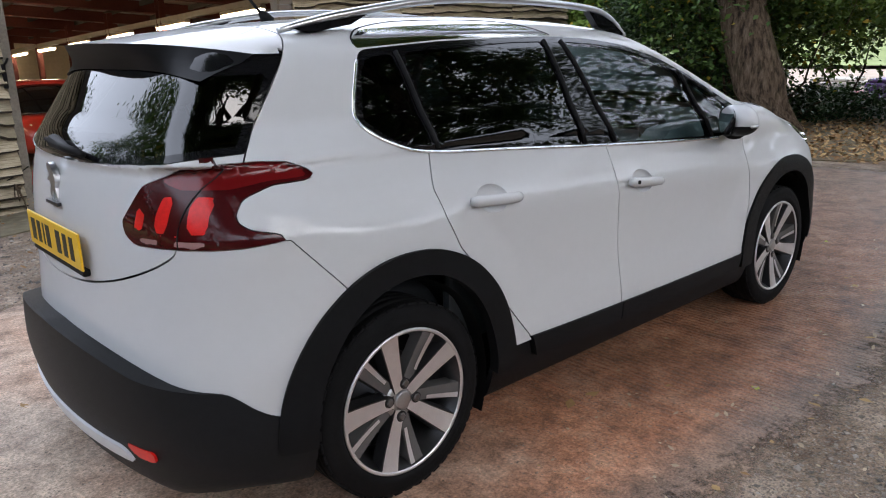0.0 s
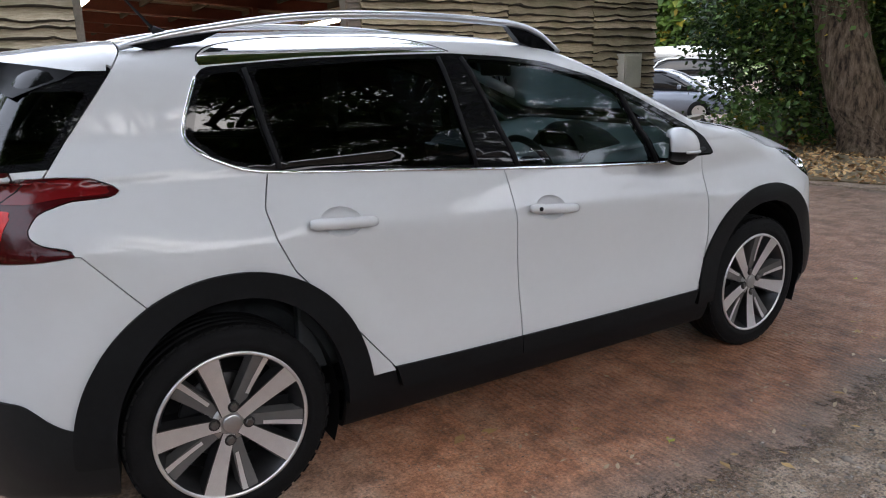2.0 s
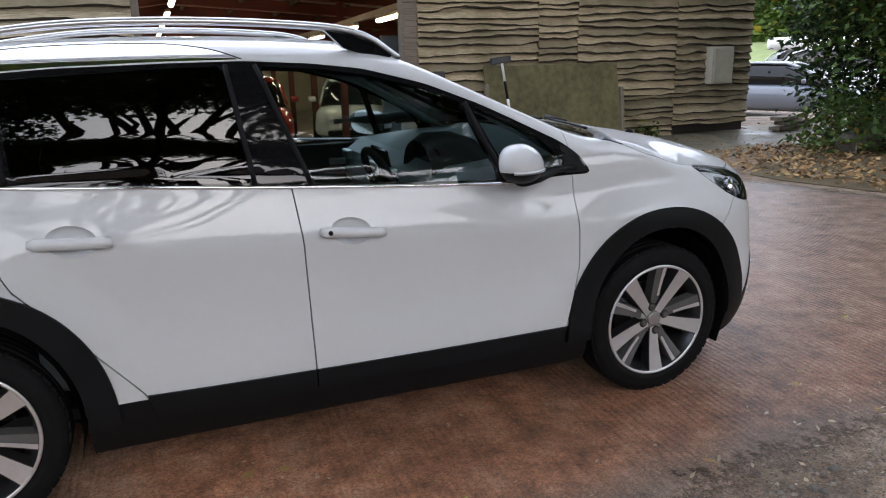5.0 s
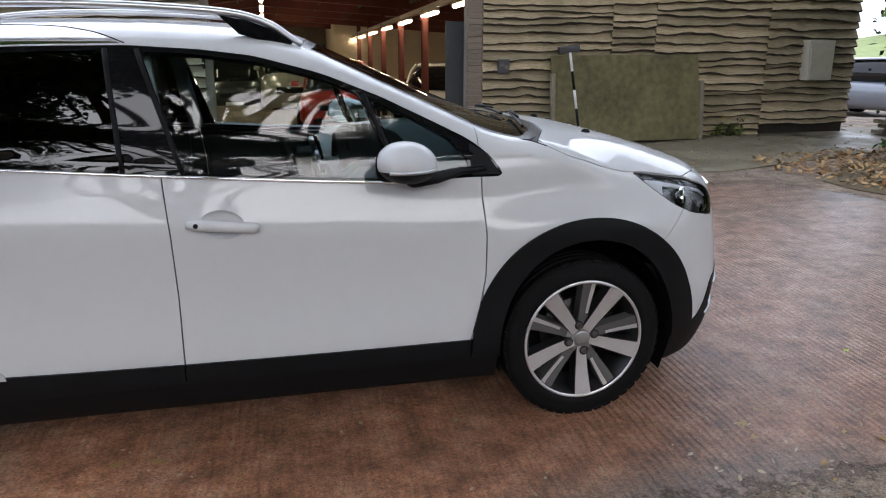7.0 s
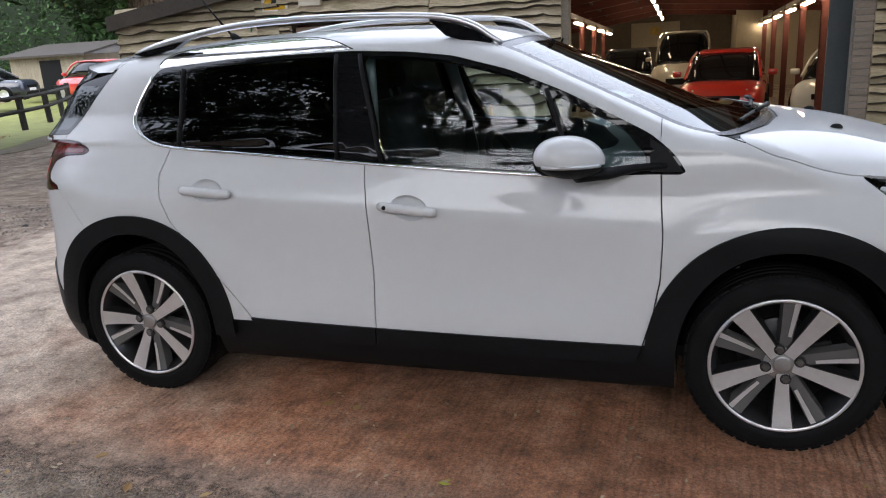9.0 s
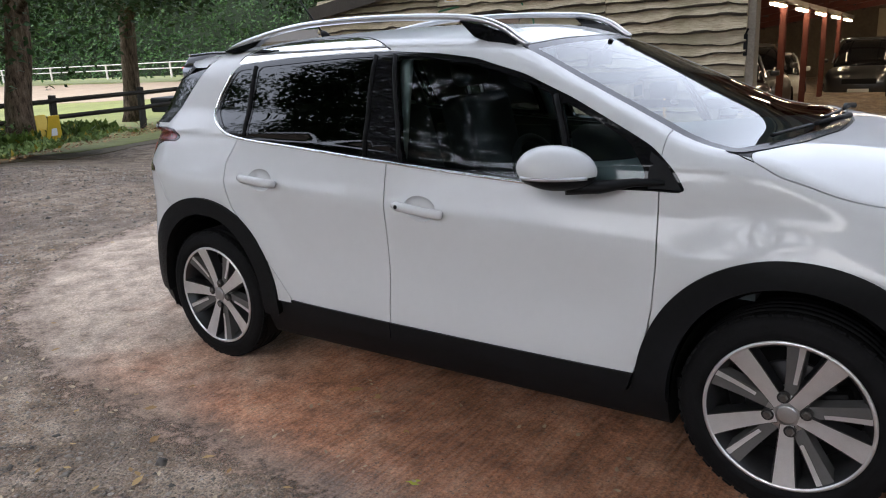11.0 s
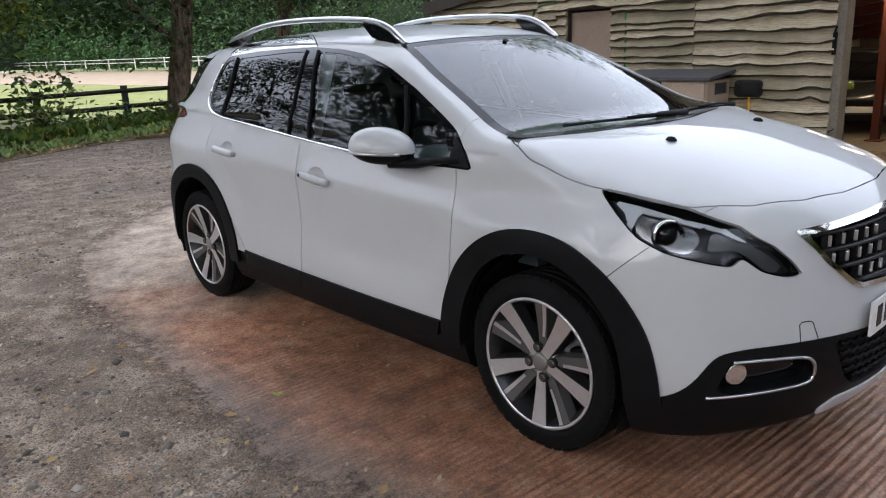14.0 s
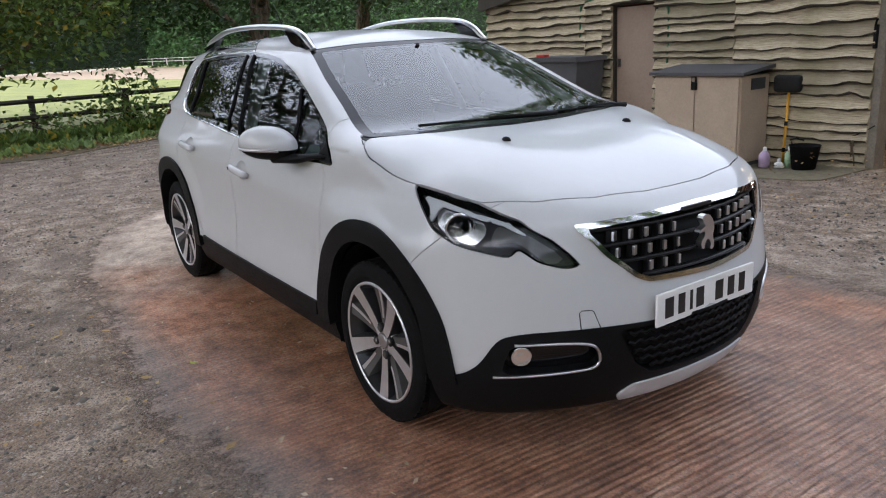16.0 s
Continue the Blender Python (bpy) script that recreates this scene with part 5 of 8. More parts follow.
def wheel(parent, cx, side, offset):
    """side -1: right. Built facing -y, turned round for the left."""
    m = Matrix.Translation((cx, side * 0.740, 0.3165)) @ (Matrix.Identity(4) if side < 0 else Matrix.Rotation(math.pi, 4, "Z"))
    w = new("wheel")
    w.parent = parent
    w.matrix_local = m
    w.empty_display_size = 0.1
    w["label"] = "alloy wheel with machined twin spokes"
    tyre = [(0.222, -0.080), (0.232, -0.092), (0.243, -0.094), (0.246, -0.098), (0.262, -0.103), (0.266, -0.101), (0.285, -0.102), (0.300, -0.097), (0.309, -0.088), (0.3155, -0.078), (0.318, -0.058), (0.310, -0.056), (0.310, -0.050), (0.3185, -0.048),
            (0.3185, -0.022), (0.310, -0.020), (0.310, -0.014), (0.3185, -0.012), (0.3185, 0.012), (0.310, 0.014), (0.310, 0.020), (0.3185, 0.022), (0.3185, 0.048), (0.310, 0.050), (0.310, 0.056), (0.318, 0.058), (0.309, 0.088), (0.285, 0.102), (0.243, 0.094), (0.222, 0.080)]
    tyre_ob = part("tyre", lathe(tyre, 72, "y"), RUBBER, w, "black rubber tyre", True)
    blocks = []
    for k in range(48):
        a = 2 * math.pi * k / 48
        q = Matrix.Rotation(a, 4, "Y")
        blocks.append(moved(box(-0.016, 0.016, -0.088, -0.062, 0.309, 0.3172, 0.002, 1), q))
    part("tread_block", join(*blocks), RUBBER, tyre_ob)
    rim = [(0.2385, -0.0935), (0.2360, -0.0985), (0.2300, -0.0990), (0.2260, -0.093), (0.2210, -0.080), (0.210, -0.062), (0.203, -0.02), (0.198, 0.05), (0.222, 0.085)]
    part("rim", lathe(rim, 72, "y"), BARREL, w, "", True)
    part("rim_edge", lathe([(0.2390, -0.0945), (0.2378, -0.0992), (0.2335, -0.1000), (0.2285, -0.0990), (0.2270, -0.0960)], 72, "y"), MACHINED, w, "thin machined rim edge", True)
    part("brake_disc", lathe([(0.0, 0.0), (0.055, -0.01), (0.075, -0.012), (0.076, 0.006), (0.135, 0.006), (0.138, 0.012), (0.138, 0.02), (0.0, 0.03)], 48, "y"), DARK_ALLOY, w, "grey steel brake disc", True)
    part("brake_caliper", moved(box(-0.035, 0.035, -0.02, 0.05, 0.09, 0.165, 0.012), Matrix.Rotation(radians(75), 4, "Y")), SEAL, w)
    part("wheel_back", lathe([(0.0, 0.05), (0.20, 0.05), (0.20, 0.052), (0.0, 0.052)], 32, "y"), SEAL, w)
    part("hub", lathe([(0.0, -0.0705), (0.044, -0.0705), (0.058, -0.066), (0.066, -0.055), (0.070, 0.0)], 40, "y"), GREY_ALLOY, w, "grey hub", True)
    for k in range(5):
        a = radians(-(90 - offset) + 72 * k)
        for w0, w1, da, bend, lab in ((0.042, 0.073, 0, 0.007, "wide machined spoke"), (0.034, 0.054, 29, 0.004, "narrow grey spoke")):
            b, f = spoke(w0, w1, 0.034, 0.230, a + radians(da), bend, 0.072 - 0.010 * (da > 0), 0.0965 - 0.006 * (da > 0), 0.040)
            sp = part("spoke", b, DARK_ALLOY if not da else NARROW, w, lab)
            if da:
                f = spoke(w0, w1, 0.100, 0.230, a + radians(da), bend, 0.072, 0.0905, 0.04, 0.30, 0.98)[1]
            part("spoke_face", f, MACHINED, sp)
    for k in range(4):
        a = radians(45 + 90 * k + offset)
        x, z = 0.054 * math.cos(a), 0.054 * math.sin(a)
        part("bolt_well", tube([(x, -0.060, z), (x, -0.0765, z)], 0.0185, 14), DARK_ALLOY, w)
        part("wheel_bolt", tube([(x, -0.060, z), (x, -0.080, z), (x, -0.083, z)], [0.0135, 0.0135, 0.010], 6), STEEL, w, "steel wheel bolt")
    part("centre_cap", lathe([(0.0, -0.0800), (0.025, -0.0797), (0.0295, -0.078), (0.0305, -0.068)], 32, "y"), GREY_ALLOY, w, "silver centre cap", True)
    return w


for cx, off in ((0.0, 35), (2.538, 58)):
    for s in (-1, 1):
        wheel(car, cx, s, off)
        prof = [(0.395, -0.135), (0.402, 0.0), (0.395, 0.19), (0.05, 0.20)]
        lv = [(cx + 0.005 + 0.875 * r * math.cos(radians(a)), s * (0.70 - h), 0.312 + r * math.sin(radians(a))) for a in range(-22, 203, 9) for r, h in prof]
        lf = [(4 * i + j, 4 * i + j + 1, 4 * i + j + 5, 4 * i + j + 4) for i in range(24) for j in range(3)]
        part("wheel_liner", (lv, lf), SEAL, car, "", True)
part("axle", join(tube([(0, -0.7, 0.30), (0, 0.7, 0.30)], 0.04, 10), tube([(2.538, -0.7, 0.30), (2.538, 0.7, 0.30)], 0.03, 10), box(0.45, 2.1, -0.72, 0.72, 0.20, 0.30, 0.02)), SEAL, car)

# roof rails
for s in (-1, 1):
    run = [(1.548, 0.512, 1.405), (1.505, 0.512, 1.430), (1.445, 0.512, 1.470), (1.354, 0.515, 1.502), (1.22, 0.520, 1.519), (0.938, 0.525, 1.534), (0.637, 0.525, 1.537), (0.37, 0.520, 1.524), (0.083, 0.500, 1.484), (-0.06, 0.480, 1.455), (-0.135, 0.462, 1.436)]
    P = [(x, s * y, z) for x, y, z in glide(run, 5)]
    n = len(P)
    rail = part("roof_rail", tube(P, [0.012 + 0.006 * min(1, i / 6, (n - 1 - i) / 6) for i in range(n)], 12, 0.75), SATIN, car, "satin silver roof rail", True)
    foot = [(1.27, 1.502), (1.36, 1.487), (1.44, 1.458), (1.515, 1.412), (1.50, 1.398), (1.40, 1.420), (1.335, 1.440)]
    part("rail_foot", prism(foot, s * 0.500, s * 0.532), GLOSS_BLACK, rail, "black rail foot")
    foot = [(-0.11, 1.440), (0.08, 1.474), (0.20, 1.500), (0.10, 1.452), (-0.05, 1.428)]
    part("rail_foot", prism(foot, s * 0.470, s * 0.506), GLOSS_BLACK, rail, "black rail foot")

# tailgate spoiler: white above, black below
SPAN = [(u, 0.555 * math.sin(radians(90) * u)) for u in np.linspace(-1, 1, 25)]
top, low = [], []
for u, y in SPAN:
    a = abs(y)
    root = -0.13 - 0.06 * (a / 0.555) ** 2
    tip = -0.560 + 0.17 * (a / 0.555) ** 2 + 0.12 * (a / 0.555) ** 6
    ztip = 1.412 - 0.012 * (a / 0.555) ** 2 - 0.028 * (a / 0.555) ** 6
    for i in range(7):
        t = i / 6
        x = root + (tip - root) * t
        zr = float(on_skin([(root, y)], "top")[0][2]) + 0.003
        top.append((x, y, zr + (ztip - zr) * (t * 0.75 + 0.25 * t * t)))
    zr0 = 1.335 - 0.03 * (a / 0.555) ** 4
    xr0 = on_skin([(y * 0.97, zr0)], "rear")[0][0] - 0.003
    for i in range(5):
        t = i / 4
        low.append((tip + (xr0 - tip) * t, y, ztip - 0.016 * min(1, t * 6) - (ztip - 0.016 - zr0) * t ** 1.4))
tf = [(7 * j + i, 7 * j + i + 1, 7 * j + i + 8, 7 * j + i + 7) for j in range(24) for i in range(6)]
lf = [(5 * j + i, 5 * j + i + 1, 5 * j + i + 6, 5 * j + i + 5) for j in range(24) for i in range(4)]
SPOILER_BLACK = material("satin_black_spoiler", (0.006, 0.006, 0.007), 0.45, spec=0.15)
spoiler = part("spoiler", (top, tf), PAINT, tailgate, "white roof spoiler", True)
part("spoiler_underside", (low, lf), SPOILER_BLACK, spoiler, "gloss black underside", True)
part("brake_light", box(-0.505, -0.49, -0.14, 0.14, 1.383, 1.392, 0.003), DARK_RED, spoiler, "high brake light")

# tail lamps with red claws
lamps = skin.pair("tail_lamp", tail_t, DARK_RED, (car, car), "dark red tail lamp with three red claws", 0.002, 0.03)


DEEP_RED = material("deep_red_lamp_lens", (0.13, 0.005, 0.006), 0.25, coat=0.7, spec=0.1)


def lamp_piece(name, pts, mat, label, lift=0.0035):
    P = outline(pts, 0.008)
    V, tin, _ = cut(skin.V, tail_t, lambda x, y, z: inside_of(P, x - 0.87 + np.abs(y), z))
    for s, l in ((-1, lamps[0]), (1, lamps[1])):
        t = tin[(V[tin][:, :, 1].mean(1) * s) > 0]
        v, f, n = sheet(V, t, lift, 0.004)
        link(name, v, f, mat, l, label, True, n)


lamp_piece("claw", [(-1.015, 0.926), (-0.975, 0.926), (-0.958, 0.965), (-0.950, 0.990), (-0.990, 0.982)], RED_LENS, "red claw")
lamp_piece("claw", [(-0.915, 0.925), (-0.862, 0.925), (-0.842, 0.980), (-0.822, 1.020), (-0.870, 1.016), (-0.902, 0.970)], RED_LENS, "red claw")
lamp_piece("claw", [(-0.775, 0.925), (-0.695, 0.926), (-0.690, 0.970), (-0.662, 1.016), (-0.740, 1.018), (-0.768, 0.985)], RED_LENS, "red claw")
lamp_piece("lens_band", [(-0.885, 1.055), (-0.815, 1.074), (-0.665, 1.090), (-0.54, 1.090), (-0.45, 1.083), (-0.37, 1.058), (-0.38, 1.047), (-0.50, 1.046), (-0.62, 1.032), (-0.80, 1.034)], DEEP_RED, "dark red upper lens")
lamp_piece("lens_band", [(-0.93, 0.920), (-0.60, 0.923), (-0.60, 0.916), (-0.93, 0.913)], RED_LENS, "red line")
lamp_piece("reversing_lens", [(-0.995, 0.890), (-0.90, 0.889), (-0.90, 0.907), (-0.99, 0.907)], material("smoked_pink_lens", (0.30, 0.16, 0.16), 0.1, coat=1.0), "pale reversing lens")
lamp_piece("reversing_lens", [(-0.84, 0.889), (-0.69, 0.890), (-0.71, 0.907), (-0.83, 0.907)], bpy.data.materials["smoked_pink_lens"], "pale reversing lens")
for s, l in ((-1, lamps[0]), (1, lamps[1])):
    pts = [(0.672 - 0.030 * math.sin(t * 2.2) - 0.01 * t, 1.086 - 0.20 * t) for t in np.linspace(0, 1, 9)]
    part("lamp_seam", tube(on_skin([(s * y, z) for y, z in pts], "rear", 0.003), 0.0022, 6), SEAL, l)

# head lamps: lens over a dark bowl with a projector
LAMP_BLACK = material("dark_lamp_housing", (0.022, 0.022, 0.026), 0.3, spec=0.4)
LAMP_SILVER = material("bright_lamp_reflector", (0.60, 0.61, 0.63), 0.25, 0.75, vary=0.15, scale=60)
DAY_STRIP = material("milky_day_light_strip", (0.72, 0.73, 0.75), 0.25, coat=0.5)
for s in (-1, 1):
    t = skin.half(lamp_t, s)
    lamp = skin.add("head_lamp", t, LENS, car, "clear head lamp with a projector in a dark bowl", -0.001, 0.0)
    skin.add("lamp_bowl", t, LAMP_BLACK, lamp, "gloss black bowl", -0.045, 0.0)
    v, f, n = sheet(skin.V, t, -0.002, 0.05)
    k = len(np.unique(t))
    link("lamp_rim", v, [q for q in f if min(q) >= k], GLOSS_BLACK, lamp, "", True, n)
    P = outline([(2.845, 0.900), (2.93, 0.886), (3.035, 0.862), (3.062, 0.825), (3.045, 0.780), (2.97, 0.796), (2.885, 0.838)], 0.02)
    V, tin, _ = cut(skin.V, t, lambda x, y, z: inside_of(P, x, z))
    v, f, n = sheet(V, tin, -0.038, 0.006)
    link("reflector_bezel", v, f, LAMP_SILVER, lamp, "grey bezel", True, n)
    P2 = outline([(3.075, 0.852), (3.16, 0.815), (3.215, 0.758), (3.245, 0.712), (3.212, 0.712), (3.172, 0.765), (3.145, 0.790), (3.085, 0.790)], 0.01)
    V, tin, _ = cut(skin.V, t, lambda x, y, z: inside_of(P2, x, z))
    v, f, n = sheet(V, tin, -0.03, 0.006)
    link("indicator_reflector", v, f, NARROW, lamp, "grey indicator reflector", True, n)
    P3 = outline([(2.775, 0.925), (2.87, 0.911), (3.10, 0.856), (3.175, 0.808), (3.168, 0.804), (3.095, 0.846), (2.98, 0.874), (2.875, 0.896), (2.870, 0.845), (2.855, 0.846), (2.835, 0.886)], 0.003)
    V, tin, _ = cut(skin.V, t, lambda x, y, z: inside_of(P3, x, z))
    v, f, n = sheet(V, tin, -0.02, 0.006)
    link("day_light_strip", v, f, DAY_STRIP, lamp, "bright strip along the upper edge", True, n)
    c = Vector(on_skin([(2.975, 0.838)], "side", -0.028, s)[0])
    aim = Vector((0.80, s * 0.55, 0.08)).normalized()
    q = Matrix.Translation(c) @ aim.to_track_quat("Z", "Y").to_matrix().to_4x4()
    part("projector_ring", moved(lathe([(0.046, -0.02), (0.050, 0.006), (0.047, 0.012), (0.038, 0.004), (0.034, -0.01)], 36), q), CHROME, lamp, "chrome projector ring", True)
    part("projector_lens", moved(lathe([(0.0, 0.016), (0.012, 0.0145), (0.022, 0.010), (0.030, 0.002), (0.034, -0.008)], 32), q), GLOSS_BLACK, lamp, "glass projector lens", True)

# front grille
skin.V, inner_t, ring_t = cut(skin.V, grille_t, lambda x, y, z: grille_all(x, y, z) + 0.017)
grille = skin.add("grille_surround", ring_t, CHROME, car, "chrome surround of the front grille", 0.008, 0.03)
skin.add("grille_backing", inner_t, SEAL, grille, "", -0.045, 0.0)
GO = outline(GRILLE, 0.015)
GRILLE_BLACK = material("satin_black_grille", (0.007, 0.007, 0.008), 0.4, spec=0.2)
for z in (0.645, 0.699, 0.755, 0.808):
    ys = [y for y in np.linspace(-0.46, 0.46, 93) if inside_of(GO, np.array([abs(y)]), np.array([z]))[0] < -0.016]
    if len(ys) > 3:
        part("grille_bar", tube(on_skin([(y, z) for y in ys[::4] + [ys[-1]]], "front", -0.012), 0.009, 8, 0.7), GRILLE_BLACK, grille, "black grille bar", True)
for i in range(-7, 8):
    for z in (0.672, 0.728, 0.782):
        y = i * 0.0585 + (0.0 if z == 0.728 else 0.004 * np.sign(i))
        if abs(i) < 2 and z > 0.64 or inside_of(GO, np.array([abs(y) + 0.01]), np.array([z - 0.01]))[0] > -0.02:
            continue
        c = on_skin([(y, z)], "front", -0.012)[0]
        part("grille_stud", moved(box(-0.006, 0.004, -0.0035 - 0.0022 * abs(y) / 0.1, 0.0035 + 0.0022 * abs(y) / 0.1, -0.016, 0.016, 0.002), Matrix.Translation(c) @ Matrix.Rotation(-0.9 * y, 4, "Z")), SATIN, grille)
        part("grille_fin", moved(box(-0.02, 0.0, -0.014, 0.014, -0.026, 0.026, 0.003), Matrix.Translation(c) @ Matrix.Translation((-0.006, 0, 0)) @ Matrix.Rotation(-0.9 * y, 4, "Z")), GRILLE_BLACK, grille)
badge = glide([(0.030, 0.806), (0.040, 0.796), (0.030, 0.780), (0.022, 0.768), (0.046, 0.758), (0.050, 0.748), (0.026, 0.748), (0.024, 0.732), (0.040, 0.716), (0.036, 0.694), (0.022, 0.690), (0.020, 0.708), (0.004, 0.720), (-0.010, 0.702), (-0.008, 0.684), (-0.024, 0.682), (-0.028, 0.704), (-0.020, 0.730), (-0.026, 0.752), (-0.020, 0.776), (-0.008, 0.794), (0.010, 0.806)], 3, True)
part("front_badge", prism([(-y, z) for y, z in badge], 3.362, 3.385, "x"), SATIN, grille, "plain silver badge shape")
part("maker_plate", prism(outline([(-0.075, 0.822), (0.075, 0.822), (0.075, 0.834), (-0.075, 0.834)], 0.003), 3.325, 3.3345, "x"), DARK_ALLOY, grille, "dark bar on the chrome")

# lower grille, fog lamps
lg = skin.add("lower_grille", lower_t, SEAL, car, "black honeycomb lower grille", -0.035, 0.0)
v, f, n = sheet(skin.V, lower_t, 0.003, 0.04)
k = len(np.unique(lower_t))
link("lower_grille_rim", v, [q for q in f if min(q) >= k], PLASTIC, lg, "", True, n)
LO = outline(LOWER, 0.02)
for j in range(5):
    z = 0.318 + j * 0.034
    pts = [(y, z + 0.006 * (1 if i % 2 else -1)) for i, y in enumerate(np.linspace(-0.36, 0.36, 37)) if inside_of(LO, np.array([abs(y)]), np.array([z]))[0] < -0.01]
    part("lower_grille_bar", tube(on_skin(pts, "front", -0.008), 0.0075, 6), PLASTIC, lg, "", True)
for s in (-1, 1):
    t = skin.half(fog_t, s)
    pod = skin.add("fog_lamp_pod", t, GLOSS_BLACK, car, "black fog lamp pod with a chrome edge", -0.04, 0.0)
    v, f, n = sheet(skin.V, t, 0.003, 0.045)
    k = len(np.unique(t))
    link("pod_rim", v, [q for q in f if min(q) >= k], PLASTIC, pod, "", True, n)
    edge = glide([(0.680, 0.458), (0.60, 0.457), (0.505, 0.450), (0.455, 0.432), (0.437, 0.385), (0.455, 0.357), (0.52, 0.350), (0.62, 0.346), (0.728, 0.343)], 5)
    part("chrome_edge", tube(on_skin([(s * y, z) for y, z in edge], "front", 0.004), 0.0065, 8, 0.8), SATIN, pod, "chrome edge", True)
    c = Vector(on_skin([(s * 0.662, 0.408)], "front", -0.020)[0])
    q = Matrix.Translation(c) @ Vector((0.85, s * 0.5, 0)).normalized().to_track_quat("Z", "Y").to_matrix().to_4x4()
    part("fog_lamp", moved(lathe([(0.0, 0.004), (0.012, 0.006), (0.020, 0.002), (0.028, 0.007), (0.034, 0.006), (0.037, -0.004), (0.037, -0.03)], 28), q), CHROME, pod, "round fog lamp", True)
for y in (-0.20,):
    part("tow_cover", tube(on_skin([(-0.437, 0.493), (-0.455, 0.550), (-0.462, 0.556), (-0.492, 0.557), (-0.499, 0.550), (-0.497, 0.496)], "front", 0.0005), 0.0016, 5), SEAL, car, "outline of the tow cover", True)

# number plates: plain bars in place of the characters
BARS = ((-0.200, 0.042), (-0.138, 0.034), (-0.088, 0.014), (-0.042, 0.040), (0.062, 0.042), (0.128, 0.036), (0.190, 0.034))
plate = part("number_plate", box(3.390, 3.3995, -0.275, 0.245, 0.474, 0.587, 0.003), PLATE_W, car, "white number plate with black bars")
for y, w in BARS:
    part("plate_bar", box(3.3992, 3.4008, y - 0.015 - w / 2, y - 0.015 + w / 2, 0.497, 0.566), PRINT, plate)
plate = part("number_plate", box(-0.716, -0.7085, -0.26, 0.26, 0.776, 0.888, 0.003), PLATE_Y, tailgate, "yellow number plate with black bars")
for y, w in BARS:
    part("plate_bar", box(-0.7172, -0.7158, -y - w / 2, -y + w / 2, 0.797, 0.868), PRINT, plate)
part("plate_holder", box(-0.712, -0.69, -0.25, 0.25, 0.757, 0.778, 0.004), SEAL, tailgate, "black strip under the plate")
part("rear_badge", prism([(y, z + 0.258) for y, z in badge], -0.690, -0.672, "x"), SATIN, tailgate, "plain dark silver badge shape")
part("maker_bar", prism(outline([(-0.06, 0.938), (0.06, 0.938), (0.06, 0.949), (-0.06, 0.949)], 0.003), -0.702, -0.690, "x"), DARK_ALLOY, tailgate, "row of small silver letters as a bar")

# door mirrors
for s in (-1, 1):
    up, lo, N, M = [], [], 28, 9

    def egg(a, b):
        ca, sa, cb, sb = math.cos(a), math.sin(a), math.cos(b), math.sin(b)
        p = lambda v, e: math.copysign(abs(v) ** e, v)
        u = 0.128 * p(ca, 0.85) * p(cb, 0.9)
        v = 0.076 * max(p(sa, 0.85) * p(cb, 0.9), -0.60)
        z = p(sb, 1.0)
        return (1.850 + 0.70 * u + 0.71 * v - 0.010 * z, s * (0.912 - 0.71 * u + 0.70 * v), 1.028 + (0.078 if z > 0 else 0.062) * z - 0.06 * u)
    b0 = radians(-14)
    mirror = None
    for nm, mat, lo_b, hi_b, lab in (("mirror_cap", PAINT, b0, radians(90), "white mirror cap"), ("mirror_base", PLASTIC, radians(-90), b0, "black mirror base")):
        vs = [egg(2 * math.pi * i / N, lo_b + (hi_b - lo_b) * j / M) for j in range(M + 1) for i in range(N)]
        fs = [(j * N + i, j * N + (i + 1) % N, (j + 1) * N + (i + 1) % N, (j + 1) * N + i) for j in range(M) for i in range(N)]
        if s > 0:
            fs = [q[::-1] for q in fs]
        if mirror is None:
            mirror = part("door_mirror", (vs, fs), mat, doors["front_door", s], "white door mirror with a black base", True)
        else:
            part(nm, (vs, fs), mat, mirror, lab, True)
    part("indicator", tube([egg(a, b0 - 0.02) for a in np.linspace(radians(60), radians(172), 14)], 0.006, 8), SATIN, mirror, "clear indicator strip", True)

    def face(k, back):
        q = []
        for a in np.linspace(0, 2 * math.pi, 33)[:-1]:
            u, z = k * 0.112 * math.copysign(abs(math.cos(a)) ** 0.7, math.cos(a)), k * 0.062 * math.copysign(abs(math.sin(a)) ** 0.7, math.sin(a))
            q.append((1.850 + 0.70 * u + 0.71 * back, s * (0.912 - 0.71 * u + 0.70 * back), 1.030 + z - 0.06 * u))
        return q, [tuple(range(32))]
    part("mirror_frame", face(1.0, -0.0475), SEAL, mirror)
    part("mirror_glass", face(0.9, -0.0490), CHROME, mirror, "mirror glass")
    part("mirror_arm", tube([(1.87, s * 0.89, 0.975), (1.96, s * 0.835, 0.968), (2.06, s * 0.800, 0.982), (2.15, s * 0.785, 0.985)], [0.045, 0.034, 0.022, 0.018], 12, 0.6), PLASTIC, mirror, "black mirror arm", True)
    tri = [(2.095, 1.072), (2.150, 1.040), (2.205, 0.965), (2.10, 0.966), (2.098, 1.0)]
    part("mirror_mount", (on_skin(tri, "side", 0.004, s), [(0, 1, 2, 3, 4)]), PLASTIC, doors["front_door", s], "black triangle behind the mirror")

